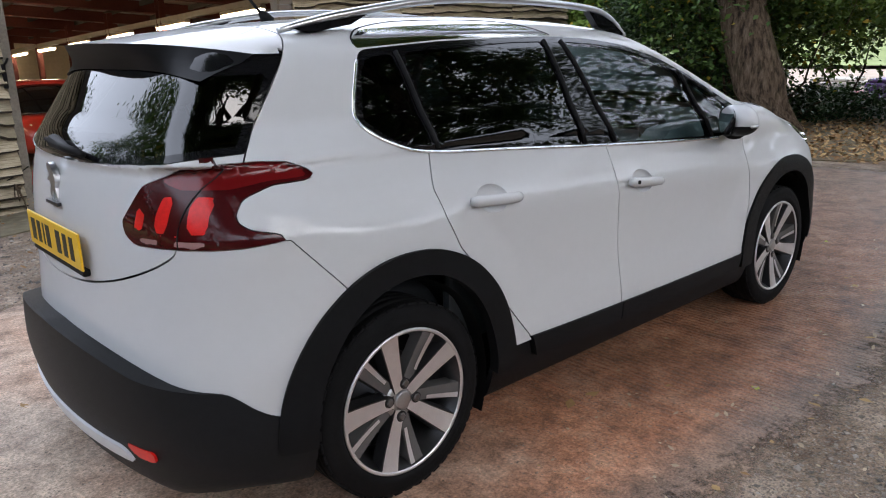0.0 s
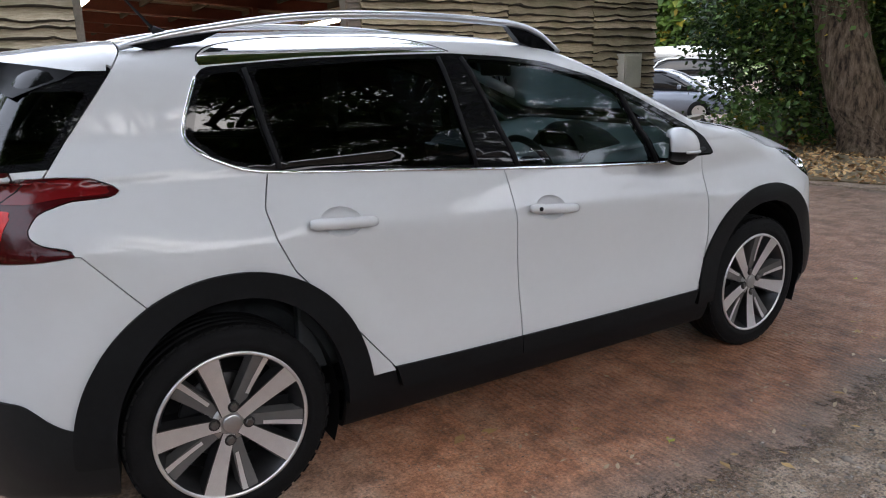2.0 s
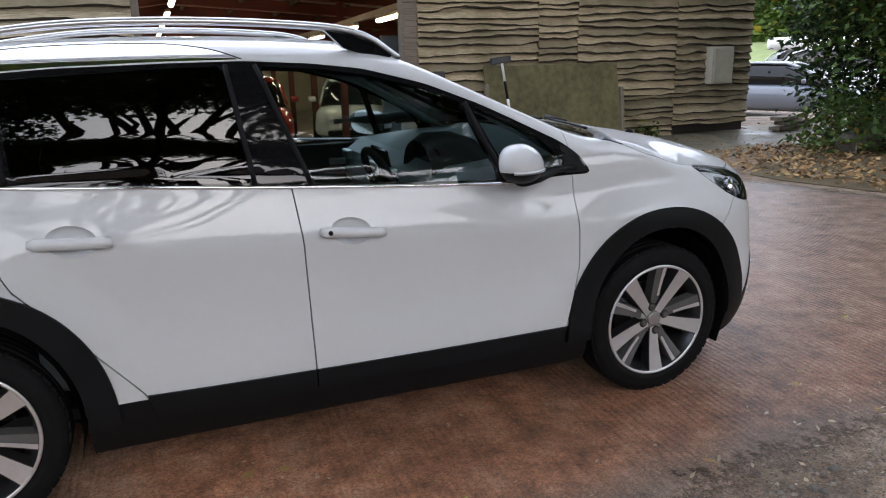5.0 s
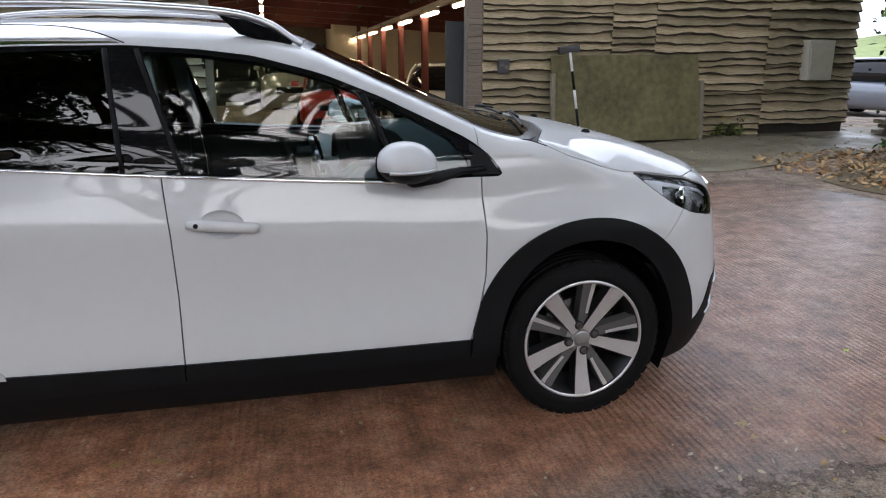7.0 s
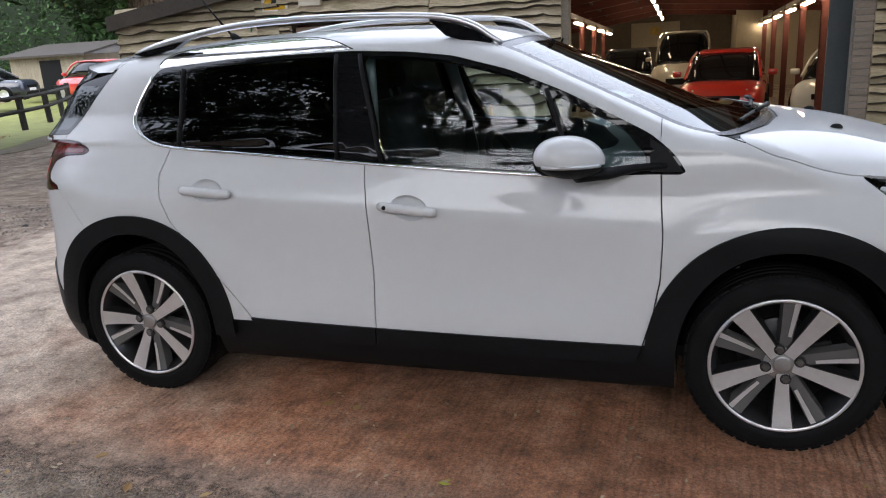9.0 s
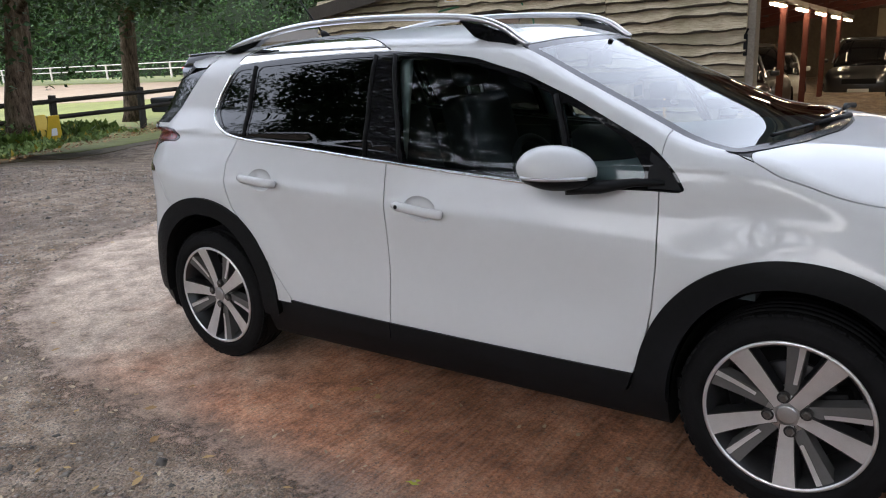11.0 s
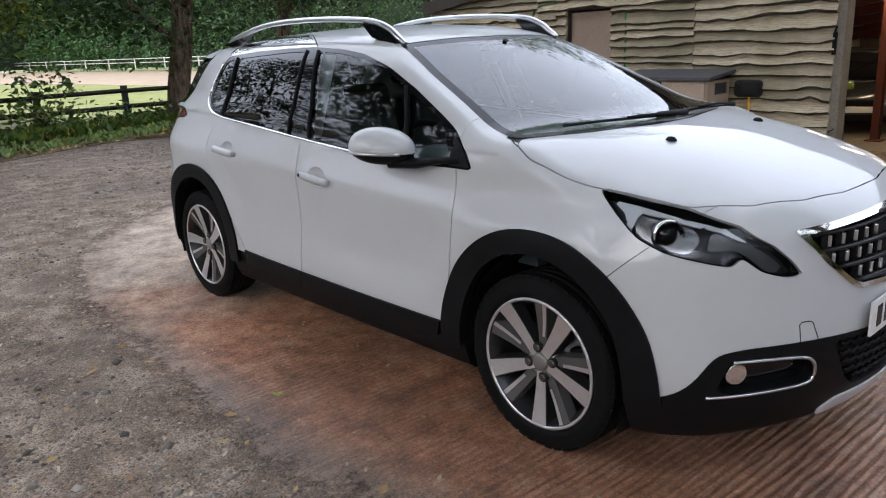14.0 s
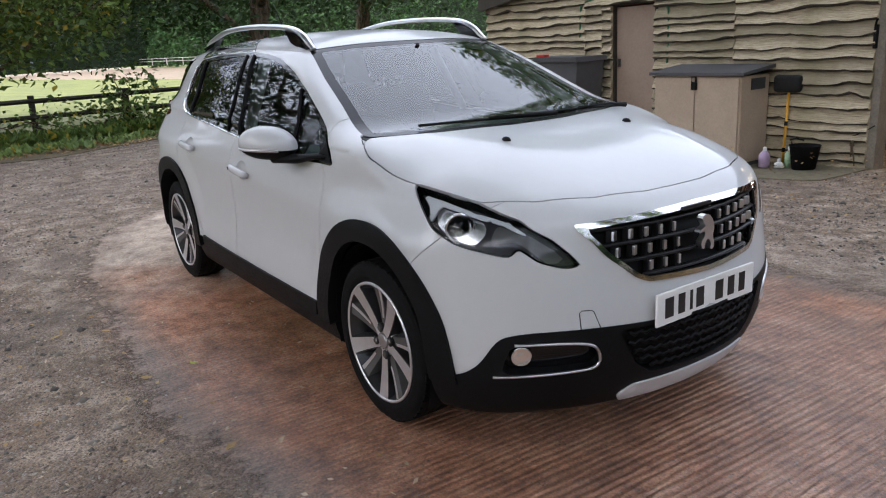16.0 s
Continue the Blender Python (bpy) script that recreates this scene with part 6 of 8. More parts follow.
# wipers, washer jets, aerial
for a, b, c in (((2.50, 0.08), (2.472, -0.20), (2.405, -0.49)), ((2.46, 0.545), (2.50, 0.28), (2.475, 0.02))):
    line = glide([(x + (0.02 if i == 0 else -0.02), y) for i, (x, y) in enumerate((a, b, c))], 6)
    blade = on_skin(line, "top", 0.014)
    w = part("wiper", tube(blade, 0.008, 6, 0.7), SEAL, car, "black windscreen wiper", True)
    part("wiper_arm", tube(on_skin([(a[0] + 0.03, a[1] + 0.03), (a[0] + 0.01, a[1] - 0.06), (b[0] - 0.01, b[1])], "top", 0.020), [0.012, 0.009, 0.006], 6), SEAL, w, "", True)
for s in (-1, 1):
    c = on_skin([(2.724, s * 0.325)], "top", 0.003)[0]
    part("washer_jet", moved(lathe([(0.0, 0.012), (0.010, 0.010), (0.016, 0.002), (0.017, -0.004)], 14), Matrix.Translation(c) @ Matrix.Diagonal((1.3, 0.8, 1, 1))), SEAL, car, "black washer jet", True)
part("aerial", join(tube([(0.10, 0, 1.478), (0.085, 0, 1.500), (0.07, 0, 1.512)], [0.026, 0.018, 0.010], 10), tube([(0.075, 0, 1.505), (-0.03, 0, 1.63), (-0.09, 0, 1.715)], [0.006, 0.004, 0.003], 6)), SEAL, car, "thin black roof aerial", True)
rear_arm = on_skin([(0.02, 1.118), (-0.10, 1.106), (-0.24, 1.098)], "rear", 0.02)
part("rear_wiper", join(tube(rear_arm, [0.022, 0.014, 0.010], 8), tube(on_skin([(0.16, 1.118), (0.02, 1.116), (-0.22, 1.100)], "rear", 0.010), 0.007, 6)), SEAL, tailgate, "black rear wiper", True)
part("bonnet_seam", tube(on_skin([(2.33, -0.715), (2.36, -0.735), (2.392, -0.748)], "top", 0.001), 0.002, 5), SEAL, car)

# cabin: seats, dashboard, steering wheel
def seat(x, y, w, tilt=14):
    s = new("seat")
    s.parent = car
    s["label"] = "dark grey fabric seat with a headrest"
    part("seat_cushion", box(x - 0.02, x + 0.50, y - w, y + w, 0.45, 0.62, 0.06, 3), FABRIC, s, "", True)
    part("seat_back", moved(box(-0.10, 0.06, -w, w, 0.0, 0.60, 0.06, 3), Matrix.Translation((x, y, 0.58)) @ Matrix.Rotation(radians(-tilt), 4, "Y")), FABRIC, s, "", True)
    part("headrest", moved(box(-0.06, 0.05, -0.13, 0.13, 0.66, 0.84, 0.05, 3), Matrix.Translation((x, y, 0.56)) @ Matrix.Rotation(radians(-tilt), 4, "Y")), FABRIC, s, "", True)
    part("headrest_post", join(*[moved(tube([(0, q, 0.5), (0, q, 0.72)], 0.007, 6), Matrix.Translation((x, y, 0.56)) @ Matrix.Rotation(radians(-tilt), 4, "Y")) for q in (-0.06, 0.06)]), SATIN, s)


for y in (-0.37, 0.37):
    seat(0.92, y, 0.25)
    seat(0.10, y * 1.02, 0.27, 18)
dash = [(1.62, 0.80), (1.64, 0.93), (1.72, 0.985), (1.95, 1.005), (2.30, 1.03), (2.40, 1.03), (2.40, 0.60), (1.75, 0.60)]
DASH = material("grey_green_dashboard", (0.15, 0.19, 0.20), 0.5, vary=0.15, scale=20)
dashboard = part("dashboard", prism(dash, -0.66, 0.66), DASH, car, "dark dashboard")
hood = [(x, -0.37 + 0.17 * math.cos(a), 0.955 + h * math.sin(a)) for x, h in ((1.66, 0.120), (1.70, 0.150), (1.80, 0.150), (1.90, 0.115), (1.98, 0.03)) for a in np.linspace(0, math.pi, 13)]
part("instrument_binnacle", (hood, [(13 * i + j, 13 * i + j + 1, 13 * i + j + 14, 13 * i + j + 13) for i in range(4) for j in range(12)]), SEAL, dashboard, "hooded instrument binnacle", True)
part("instrument_face", moved(box(-0.004, 0.004, -0.15, 0.15, -0.01, 0.09, 0.003), Matrix.Translation((1.72, -0.37, 0.97)) @ Matrix.Rotation(radians(-18), 4, "Y")), GLOSS_BLACK, dashboard)
part("centre_console", box(0.9, 1.7, -0.12, 0.12, 0.40, 0.66, 0.03), TRIM_GREY, dashboard)
part("touch_screen", moved(box(-0.008, 0.008, -0.11, 0.11, -0.065, 0.065, 0.006), Matrix.Translation((1.625, 0.0, 0.945)) @ Matrix.Rotation(radians(-12), 4, "Y")), GLOSS_BLACK, dashboard)
for y in (-0.62, -0.12, 0.12, 0.62):
    part("air_vent", box(1.612, 1.65, y - 0.055, y + 0.055, 0.885, 0.93, 0.008), SATIN, dashboard, "silver-edged air vent")
m = Matrix.Translation((1.52, -0.37, 0.90)) @ Matrix.Rotation(radians(-24), 4, "Y")
ring = [(0.0, 0.172 * math.cos(a), 0.160 * math.sin(a)) for a in np.linspace(0, 2 * math.pi, 41)]
part("steering_wheel", moved(join(tube(ring, 0.016, 10), box(0.0, 0.05, -0.07, 0.07, -0.06, 0.05, 0.02), tube([(0.02, -0.16, 0), (0.02, 0.16, 0)], 0.014, 6), tube([(0.02, 0, 0), (0.02, 0, -0.15)], 0.016, 6)), m), SEAL, car, "black steering wheel", True)
part("inside_mirror", join(box(1.60, 1.62, -0.11, 0.11, 1.30, 1.36, 0.008), tube([(1.62, 0, 1.35), (1.66, 0, 1.40)], 0.01, 6)), SEAL, car, "black inside mirror")
part("cabin_floor", box(-0.45, 2.3, -0.76, 0.76, 0.30, 0.34), SEAL, car)
part("load_cover", box(-0.58, -0.08, -0.60, 0.60, 0.93, 0.95), TRIM_GREY, car)
for s in (-1, 1):
    part("inner_pillar", tube([(1.06, s * 0.70, 1.0), (1.0, s * 0.535, 1.37)], 0.04, 8, 0.6), LINER, car, "", True)
    part("inner_pillar", tube([(0.22, s * 0.64, 1.08), (0.20, s * 0.51, 1.36)], 0.04, 8, 0.6), TRIM_GREY, car, "", True)
    part("inner_pillar", tube([(2.20, s * 0.67, 1.0), (1.85, s * 0.595, 1.20), (1.55, s * 0.505, 1.36)], 0.028, 8, 0.7), LINER, car, "", True)
    for a, b in ((0.25, 1.02), (1.10, 2.08)):
        part("door_card", box(a, b, s * 0.745 - 0.02, s * 0.745 + 0.02, 0.40, 0.955, 0.015), TRIM_GREY, car, "dark inner door panel")
    part("inner_handle", box(1.55, 1.72, s * 0.715 - 0.012, s * 0.715 + 0.012, 0.84, 0.875, 0.008), SATIN, car)


# ---- trees, bushes, hedge ----
def leaf_material(name, color, yellow=0.0):
    """Leaves: each its own green, a little light through."""
    m, nt, b = node_setup(name)
    rnd = nt.nodes.new("ShaderNodeNewGeometry").outputs["Random Per Island"]
    r, g, bl = color
    stops = [(0.0, (r * 0.55, g * 0.6, bl * 0.6)), (0.5, color), (0.92, (r * 1.5, g * 1.35, bl * 1.2))]
    if yellow:
        stops.append((1.0 - yellow * 0.5, (0.34, 0.24, 0.03)))
    nt.links.new(ramp_node(nt, rnd, stops), b.inputs["Base Color"])
    b.inputs["Roughness"].default_value = 0.45
    b.inputs["Specular IOR Level"].default_value = 0.2
    tl = nt.nodes.new("ShaderNodeBsdfTranslucent")
    tl.inputs[0].default_value = (r * 1.6, g * 1.6, bl, 1)
    mx = nt.nodes.new("ShaderNodeMixShader")
    mx.inputs[0].default_value = 0.12
    nt.links.new(b.outputs[0], mx.inputs[1])
    nt.links.new(tl.outputs[0], mx.inputs[2])
    nt.links.new(mx.outputs[0], nt.nodes["Material Output"].inputs[0])
    return m


LEAF = leaf_material("broad_green_leaves", (0.078, 0.138, 0.038), 0.06)
LEAF_DARK = leaf_material("dark_green_leaves", (0.026, 0.053, 0.019))
LEAF_LIGHT = leaf_material("fresh_green_leaves", (0.085, 0.135, 0.030), 0.08)
LEAF_FRESH = leaf_material("pale_green_leaves", (0.15, 0.22, 0.075), 0.10)
LEAF_HEDGE = leaf_material("clipped_hedge_leaves", (0.046, 0.098, 0.036))


def bark_material():
    """Brown bark with deep upright cracks, paler ridges and some moss."""
    m, nt, b = node_setup("rough_brown_bark")
    tc = nt.nodes.new("ShaderNodeTexCoord").outputs["Object"]
    mp = nt.nodes.new("ShaderNodeMapping")
    mp.inputs["Scale"].default_value = (1, 1, 0.22)
    nt.links.new(tc, mp.inputs[0])
    crack = noise_node(nt, 17, 6, mp.outputs[0], 0.65)
    fine = noise_node(nt, 70, 4, mp.outputs[0], 0.7)
    c = ramp_node(nt, crack, [(0.36, (0.024, 0.017, 0.012)), (0.47, (0.095, 0.066, 0.044)), (0.66, (0.19, 0.145, 0.105))])
    c = mix_node(nt, ramp_node(nt, noise_node(nt, 1.3, 5, tc), [(0.54, 0.0), (0.70, 0.5)]), c, (0.075, 0.078, 0.032))
    c = mix_node(nt, 0.5, c, ramp_node(nt, fine, [(0.3, (0.5, 0.5, 0.5)), (0.7, (1.5, 1.45, 1.4))]), "MULTIPLY")
    nt.links.new(c, b.inputs["Base Color"])
    b.inputs["Roughness"].default_value = 0.9
    b.inputs["Specular IOR Level"].default_value = 0.2
    bump_node(nt, b, math_node(nt, "ADD", crack, math_node(nt, "MULTIPLY", fine, 0.3)), 1.0, 0.05)
    return m


BARK = bark_material()


def leaf_mesh(P, size, seed, droop=0.3, jitter=0.5):
    """Folded leaves at the points P: four corners and two faces each."""
    g = np.random.default_rng(seed)
    n = len(P)
    s = size * g.uniform(1 - jitter, 1 + jitter, n)
    d = g.normal(size=(n, 3))
    d[:, 2] = d[:, 2] * 0.5 - droop
    d /= np.linalg.norm(d, axis=1, keepdims=True)
    up = np.array([0, 0, 1.0]) + 0.6 * g.normal(size=(n, 3))
    w = np.cross(d, up)
    w /= np.maximum(np.linalg.norm(w, axis=1, keepdims=True), 1e-6)
    nn = np.cross(w, d)
    a = P
    b = P + d * (0.45 * s)[:, None] + w * (0.30 * s)[:, None] + nn * (0.10 * s)[:, None]
    c = P + d * s[:, None]
    e = P + d * (0.45 * s)[:, None] - w * (0.30 * s)[:, None] + nn * (0.10 * s)[:, None]
    V = np.stack([a, b, c, e], 1).reshape(-1, 3)
    i = 4 * np.arange(n)[:, None]
    F = np.concatenate([i + np.array([0, 1, 2]), i + np.array([0, 2, 3])])
    return V, F


def fast_link(name, V, F, mat, parent=None, label=""):
    me = bpy.data.meshes.new(name)
    me.vertices.add(len(V))
    me.vertices.foreach_set("co", np.asarray(V, np.float32).ravel())
    me.loops.add(F.size)
    me.loops.foreach_set("vertex_index", np.asarray(F, np.int32).ravel())
    me.polygons.add(len(F))
    me.polygons.foreach_set("loop_start", np.arange(0, F.size, F.shape[1], dtype=np.int32))
    me.materials.append(mat)
    me.update(calc_edges=True)
    ob = new(name, me)
    if parent:
        ob.parent = parent
    if label:
        ob["label"] = label
    return ob


def clumps(center, radii, n_clumps, per, spread, seed, hollow=0.45):
    """Points in clumps through the outer part of an uneven crown."""
    g = np.random.default_rng(seed)
    d = g.normal(size=(n_clumps, 3))
    d /= np.linalg.norm(d, axis=1, keepdims=True)
    r = g.uniform(hollow, 1.0, n_clumps) ** 0.6
    bump = np.array([1 + 0.22 * noise.noise(Vector(v) * 2.0 + Vector((seed, 0, 0))) for v in d])
    C = np.array(center) + d * (r * bump)[:, None] * np.array(radii)
    P = np.repeat(C, per, axis=0) + g.normal(size=(n_clumps * per, 3)) * np.array(spread)
    return P, C


def branch_line(a, b, seed, sag=0.0, n=6, sway=0.06):
    g = random.Random(seed)
    a, b = Vector(a), Vector(b)
    out = []
    for i in range(n + 1):
        t = i / n
        p = a.lerp(b, t)
        k = sway * (b - a).length * math.sin(math.pi * t)
        out.append((p.x + g.uniform(-k, k), p.y + g.uniform(-k, k), p.z + g.uniform(-k, k) + sag * math.sin(math.pi * t)))
    return out


def tree(label, base, top, r0, crown, radii, n_clumps, per, size, seed, mat=LEAF, spread=0.35, limbs=9, fork=0.45):
    """A tapered trunk, limbs that reach into the crown, and a crown of leaf clumps."""
    t = thing("tree", label, "tree", "trees round the yard")
    g = random.Random(seed)
    line = branch_line(base, top, seed, 0, 8, 0.012)
    line[0] = base
    rad = [r0 * (1.14 if i == 0 else 1.0) * (1 - 0.45 * (i / 8) ** 1.5) for i in range(9)]
    part("trunk", tube([(base[0], base[1], base[2] - 0.2)] + line, [r0 * 1.5] + rad, 16), BARK, t, "rough brown trunk", True)
    P, C = clumps(crown, radii, n_clumps, per, (spread, spread, spread * 0.7), seed)
    order = sorted(range(len(C)), key=lambda i: g.random())[:limbs]
    for i in order:
        k = g.uniform(fork, 1.0)
        s = Vector(line[0]).lerp(Vector(line[-1]), k)
        s = Vector(line[min(8, int(k * 8))])
        e = C[i]
        ll = branch_line(tuple(s), tuple(e), seed * 13 + i, 0.2, 6)
        part("limb", tube(ll, [r0 * 0.34 * (1 - 0.85 * j / 6) + 0.008 for j in range(7)], 7), BARK, t, "", True)
    V, F = leaf_mesh(P, size, seed)
    fast_link("crown", V, F, mat, t, "crown of small green leaves")
    return t


# by the yard's front corner: a leaning trunk with a thicket behind it
tree("leaning tree with rough brown bark beside the leaf bank", (9.80, 2.50, 0.0), (9.85, 4.46, 5.4), 0.37, (9.8, 4.2, 8.2), (4.0, 3.8, 3.0), 300, 42, 0.20, 11, LEAF, 0.42, 14, 0.5)
tree("tall broadleaf tree at the field fence", (-12.0, 4.3, 0.0), (-12.1, 5.3, 6.0), 0.24, (-12.6, 4.0, 5.2), (4.4, 5.0, 3.5), 460, 60, 0.13, 12, LEAF_DARK, 0.42, 16, 0.35)
tree("low spreading tree with yellowing leaves by the fence", (-10.4, -1.6, 0.0), (-10.8, -1.2, 3.2), 0.10, (-9.9, -0.7, 2.8), (2.4, 2.6, 1.0), 190, 36, 0.115, 13, LEAF_LIGHT, 0.28, 12, 0.3)
tree("dark tree over the paddock fence", (-15.5, -2.5, 0.0), (-15.5, -2.0, 5.0), 0.25, (-14.8, 0.2, 4.4), (3.4, 5.0, 2.9), 380, 60, 0.14, 14, LEAF_DARK, 0.45)
tree("tree beyond the barn's low end", (-10.5, 13.0, 0.0), (-10.8, 13.0, 7.0), 0.26, (-10.4, 13.4, 7.4), (4.2, 4.6, 4.6), 460, 44, 0.19, 15, LEAF, 0.42)
tree("thick ivy-grown tree behind the barn's low end", (-8.3, 10.2, -0.2), (-8.6, 10.4, 6.0), 0.42, (-9.4, 10.2, 4.9), (2.6, 2.4, 2.3), 320, 50, 0.12, 22, LEAF_DARK, 0.3)
tree("dark tree hanging over the paddock fence corner", (-15.4, 9.0, 0.0), (-15.2, 9.6, 6.0), 0.22, (-14.6, 10.4, 4.9), (3.0, 3.2, 2.4), 330, 34, 0.18, 23, LEAF_DARK, 0.32)
# the wood on the near side, over the camera's way
# this crown is pushed out over the car, unseen, to dim light from above
tree("tall broadleaf tree at the edge of the yard", (0.0, -10.5, 0.0), (0.4, -10.0, 8.5), 0.34, (0.6, -4.2, 11.6), (7.2, 6.4, 3.4), 760, 70, 0.27, 16, LEAF, 0.40, 16)
# added out of view: its crown keeps sky light off the bonnet
tree("added unseen tree whose crown blocks sky light above the car", (6.2, -9.4, 0.0), (5.2, -6.0, 9.6), 0.32, (4.6, -2.4, 12.4), (5.6, 5.0, 2.8), 560, 70, 0.27, 25, LEAF, 0.40, 16, 0.7)
tree("tall broadleaf tree at the edge of the yard", (7.5, -11.0, 0.0), (7.2, -10.6, 8.0), 0.30, (7.2, -8.8, 10.2), (5.0, 5.2, 4.8), 460, 64, 0.25, 17, LEAF, 0.38, 16)
tree("tall broadleaf tree at the edge of the yard", (-7.5, -11.0, 0.0), (-7.0, -10.6, 8.0), 0.30, (-6.4, -8.8, 9.8), (4.6, 4.8, 4.8), 420, 64, 0.25, 18, LEAF_DARK, 0.38, 16)
tree("broadleaf tree across the drive", (16.5, -7.5, 0.0), (16.0, -7.0, 8.0), 0.30, (15.5, -6.5, 7.6), (4.5, 5.0, 4.6), 240, 34, 0.26, 19, LEAF, 0.5, 12)
tree("broadleaf tree across the drive", (20.5, -2.0, 0.0), (20.3, -1.8, 8.0), 0.30, (19.6, -2.2, 7.0), (4.0, 4.5, 5.0), 240, 34, 0.26, 20, LEAF, 0.5, 12)
tree("broadleaf tree behind the drive", (-19.0, -9.5, 0.0), (-18.5, -9.0, 8.0), 0.32, (-18.0, -9.0, 7.0), (5.0, 5.0, 5.0), 240, 34, 0.26, 21, LEAF_DARK, 0.5, 10)


def bush(label, center, radii, n_clumps, per, size, seed, mat=LEAF, spread=0.2, stems=10, name="bush"):
    b = thing(name, label, "bush", "bushes round the yard")
    g = random.Random(seed)
    P, C = clumps(center, radii, n_clumps, per, spread, seed, 0.3)
    P = P[P[:, 2] > 0.03]
    for i in range(stems):
        e = C[g.randrange(len(C))]
        s = (center[0] + g.uniform(-0.4, 0.4) * radii[0], center[1] + g.uniform(-0.4, 0.4) * radii[1], 0.0)
        part("stem", tube(branch_line(s, tuple(e), seed + i, 0.1), [0.022, 0.02, 0.018, 0.015, 0.012, 0.009, 0.005], 6), BARK, b, "", True)
    V, F = leaf_mesh(P, size, seed)
    fast_link("foliage", V, F, mat, b, "leafy twigs")
    return b


bush("dense dark green laurel thicket beside the barn corner", (10.9, 4.6, 1.6), (1.7, 1.2, 1.7), 300, 52, 0.095, 31, LEAF_DARK, 0.20)
bush("leafy shrub overhanging the leaf bank", (10.3, 3.9, 2.3), (1.6, 1.3, 1.3), 240, 46, 0.095, 32, LEAF, 0.22)
bush("green shrub behind the leaning trunk", (11.6, 2.8, 2.25), (1.5, 1.5, 1.45), 260, 48, 0.095, 33, LEAF_LIGHT, 0.22, 2)
bush("green shrub with glossy leaves under the trees", (12.4, 0.6, 1.1), (1.1, 1.0, 1.2), 170, 50, 0.095, 34, LEAF_DARK, 0.22)
bush("tall shrub beyond the leaning trunk", (13.2, 3.4, 3.3), (2.0, 2.2, 2.1), 300, 50, 0.11, 35, LEAF, 0.28, 3)
bush("low dark undergrowth beside the leaning trunk", (12.4, 2.9, 0.22), (1.7, 1.5, 0.26), 150, 34, 0.085, 44, LEAF_DARK, 0.12, 6)
bush("leafy shrub filling the gap behind the leaning trunk", (12.2, 4.2, 1.0), (0.9, 0.7, 1.0), 130, 40, 0.095, 45, LEAF, 0.18, 6)
bush("low brambles on the leaf bank", (9.6, 3.9, 0.35), (1.1, 0.7, 0.42), 90, 22, 0.09, 36, LEAF, 0.14, 6)
bush("tall shrub across the drive", (14.0, -1.2, 1.8), (1.5, 1.6, 2.0), 180, 28, 0.15, 37, LEAF_LIGHT, 0.26)
bush("rough weeds along the paddock fence", (-11.4, 0.2, 0.30), (0.5, 2.4, 0.22), 45, 18, 0.10, 38, LEAF_LIGHT, 0.14, 6)
bush("young shrub growing through the fence rails", (-11.6, 1.5, 0.7), (0.35, 0.6, 0.6), 26, 16, 0.12, 39, LEAF, 0.14, 8)
bush("nettles and ivy at the fence foot", (-11.8, 3.0, 0.2), (0.4, 1.6, 0.22), 40, 18, 0.09, 40, LEAF, 0.12, 4)
bush("overhanging branches with large leaves over the verge", (-9.6, -0.3, 2.0), (1.1, 1.3, 0.7), 60, 24, 0.12, 43, LEAF_LIGHT, 0.2, 0, "branches")

# ivy-clad trunk side and weeds along the wall
bush("small weed at the foot of the barn wall", (7.95, 6.42, 0.12), (0.22, 0.10, 0.14), 14, 14, 0.06, 41, LEAF_LIGHT, 0.05, 3, "weed")
bush("small weed at the foot of the barn wall", (0.62, 6.42, -0.18), (0.10, 0.08, 0.14), 9, 14, 0.06, 42, LEAF_LIGHT, 0.04, 3, "weed")


def grass(label, n, x_at, y0, y1, size, seed, mat):
    """Upright blades in tufts, too many to count."""
    g2 = np.random.default_rng(seed)
    tufts = n // 14
    ty = g2.uniform(y0, y1, tufts)
    tx = np.array([x_at(y) for y in ty]) - np.abs(g2.normal(0, 0.75, tufts))
    P = np.repeat(np.column_stack([tx, ty, np.full(tufts, 0.008)]), 14, axis=0)
    P[:, :2] += g2.normal(0, 0.07, (len(P), 2))
    V, F = leaf_mesh(P, size, seed, -1.1, 0.6)
    ob = fast_link("grass", V, F, mat)
    tagged(ob, label, "grass", kind="stuff")


grass("rough green grass and weeds on the verge by the fence", 15000, lambda y: -10.0 - 0.30 * max(0.0, y), -7.0, 6.0, 0.17, 61, LEAF_LIGHT)
grass("dry yellowing grass along the drive's edge", 5000, lambda y: -8.6 - 0.34 * max(0.0, y), -7.0, 6.0, 0.10, 62, LEAF_FRESH)


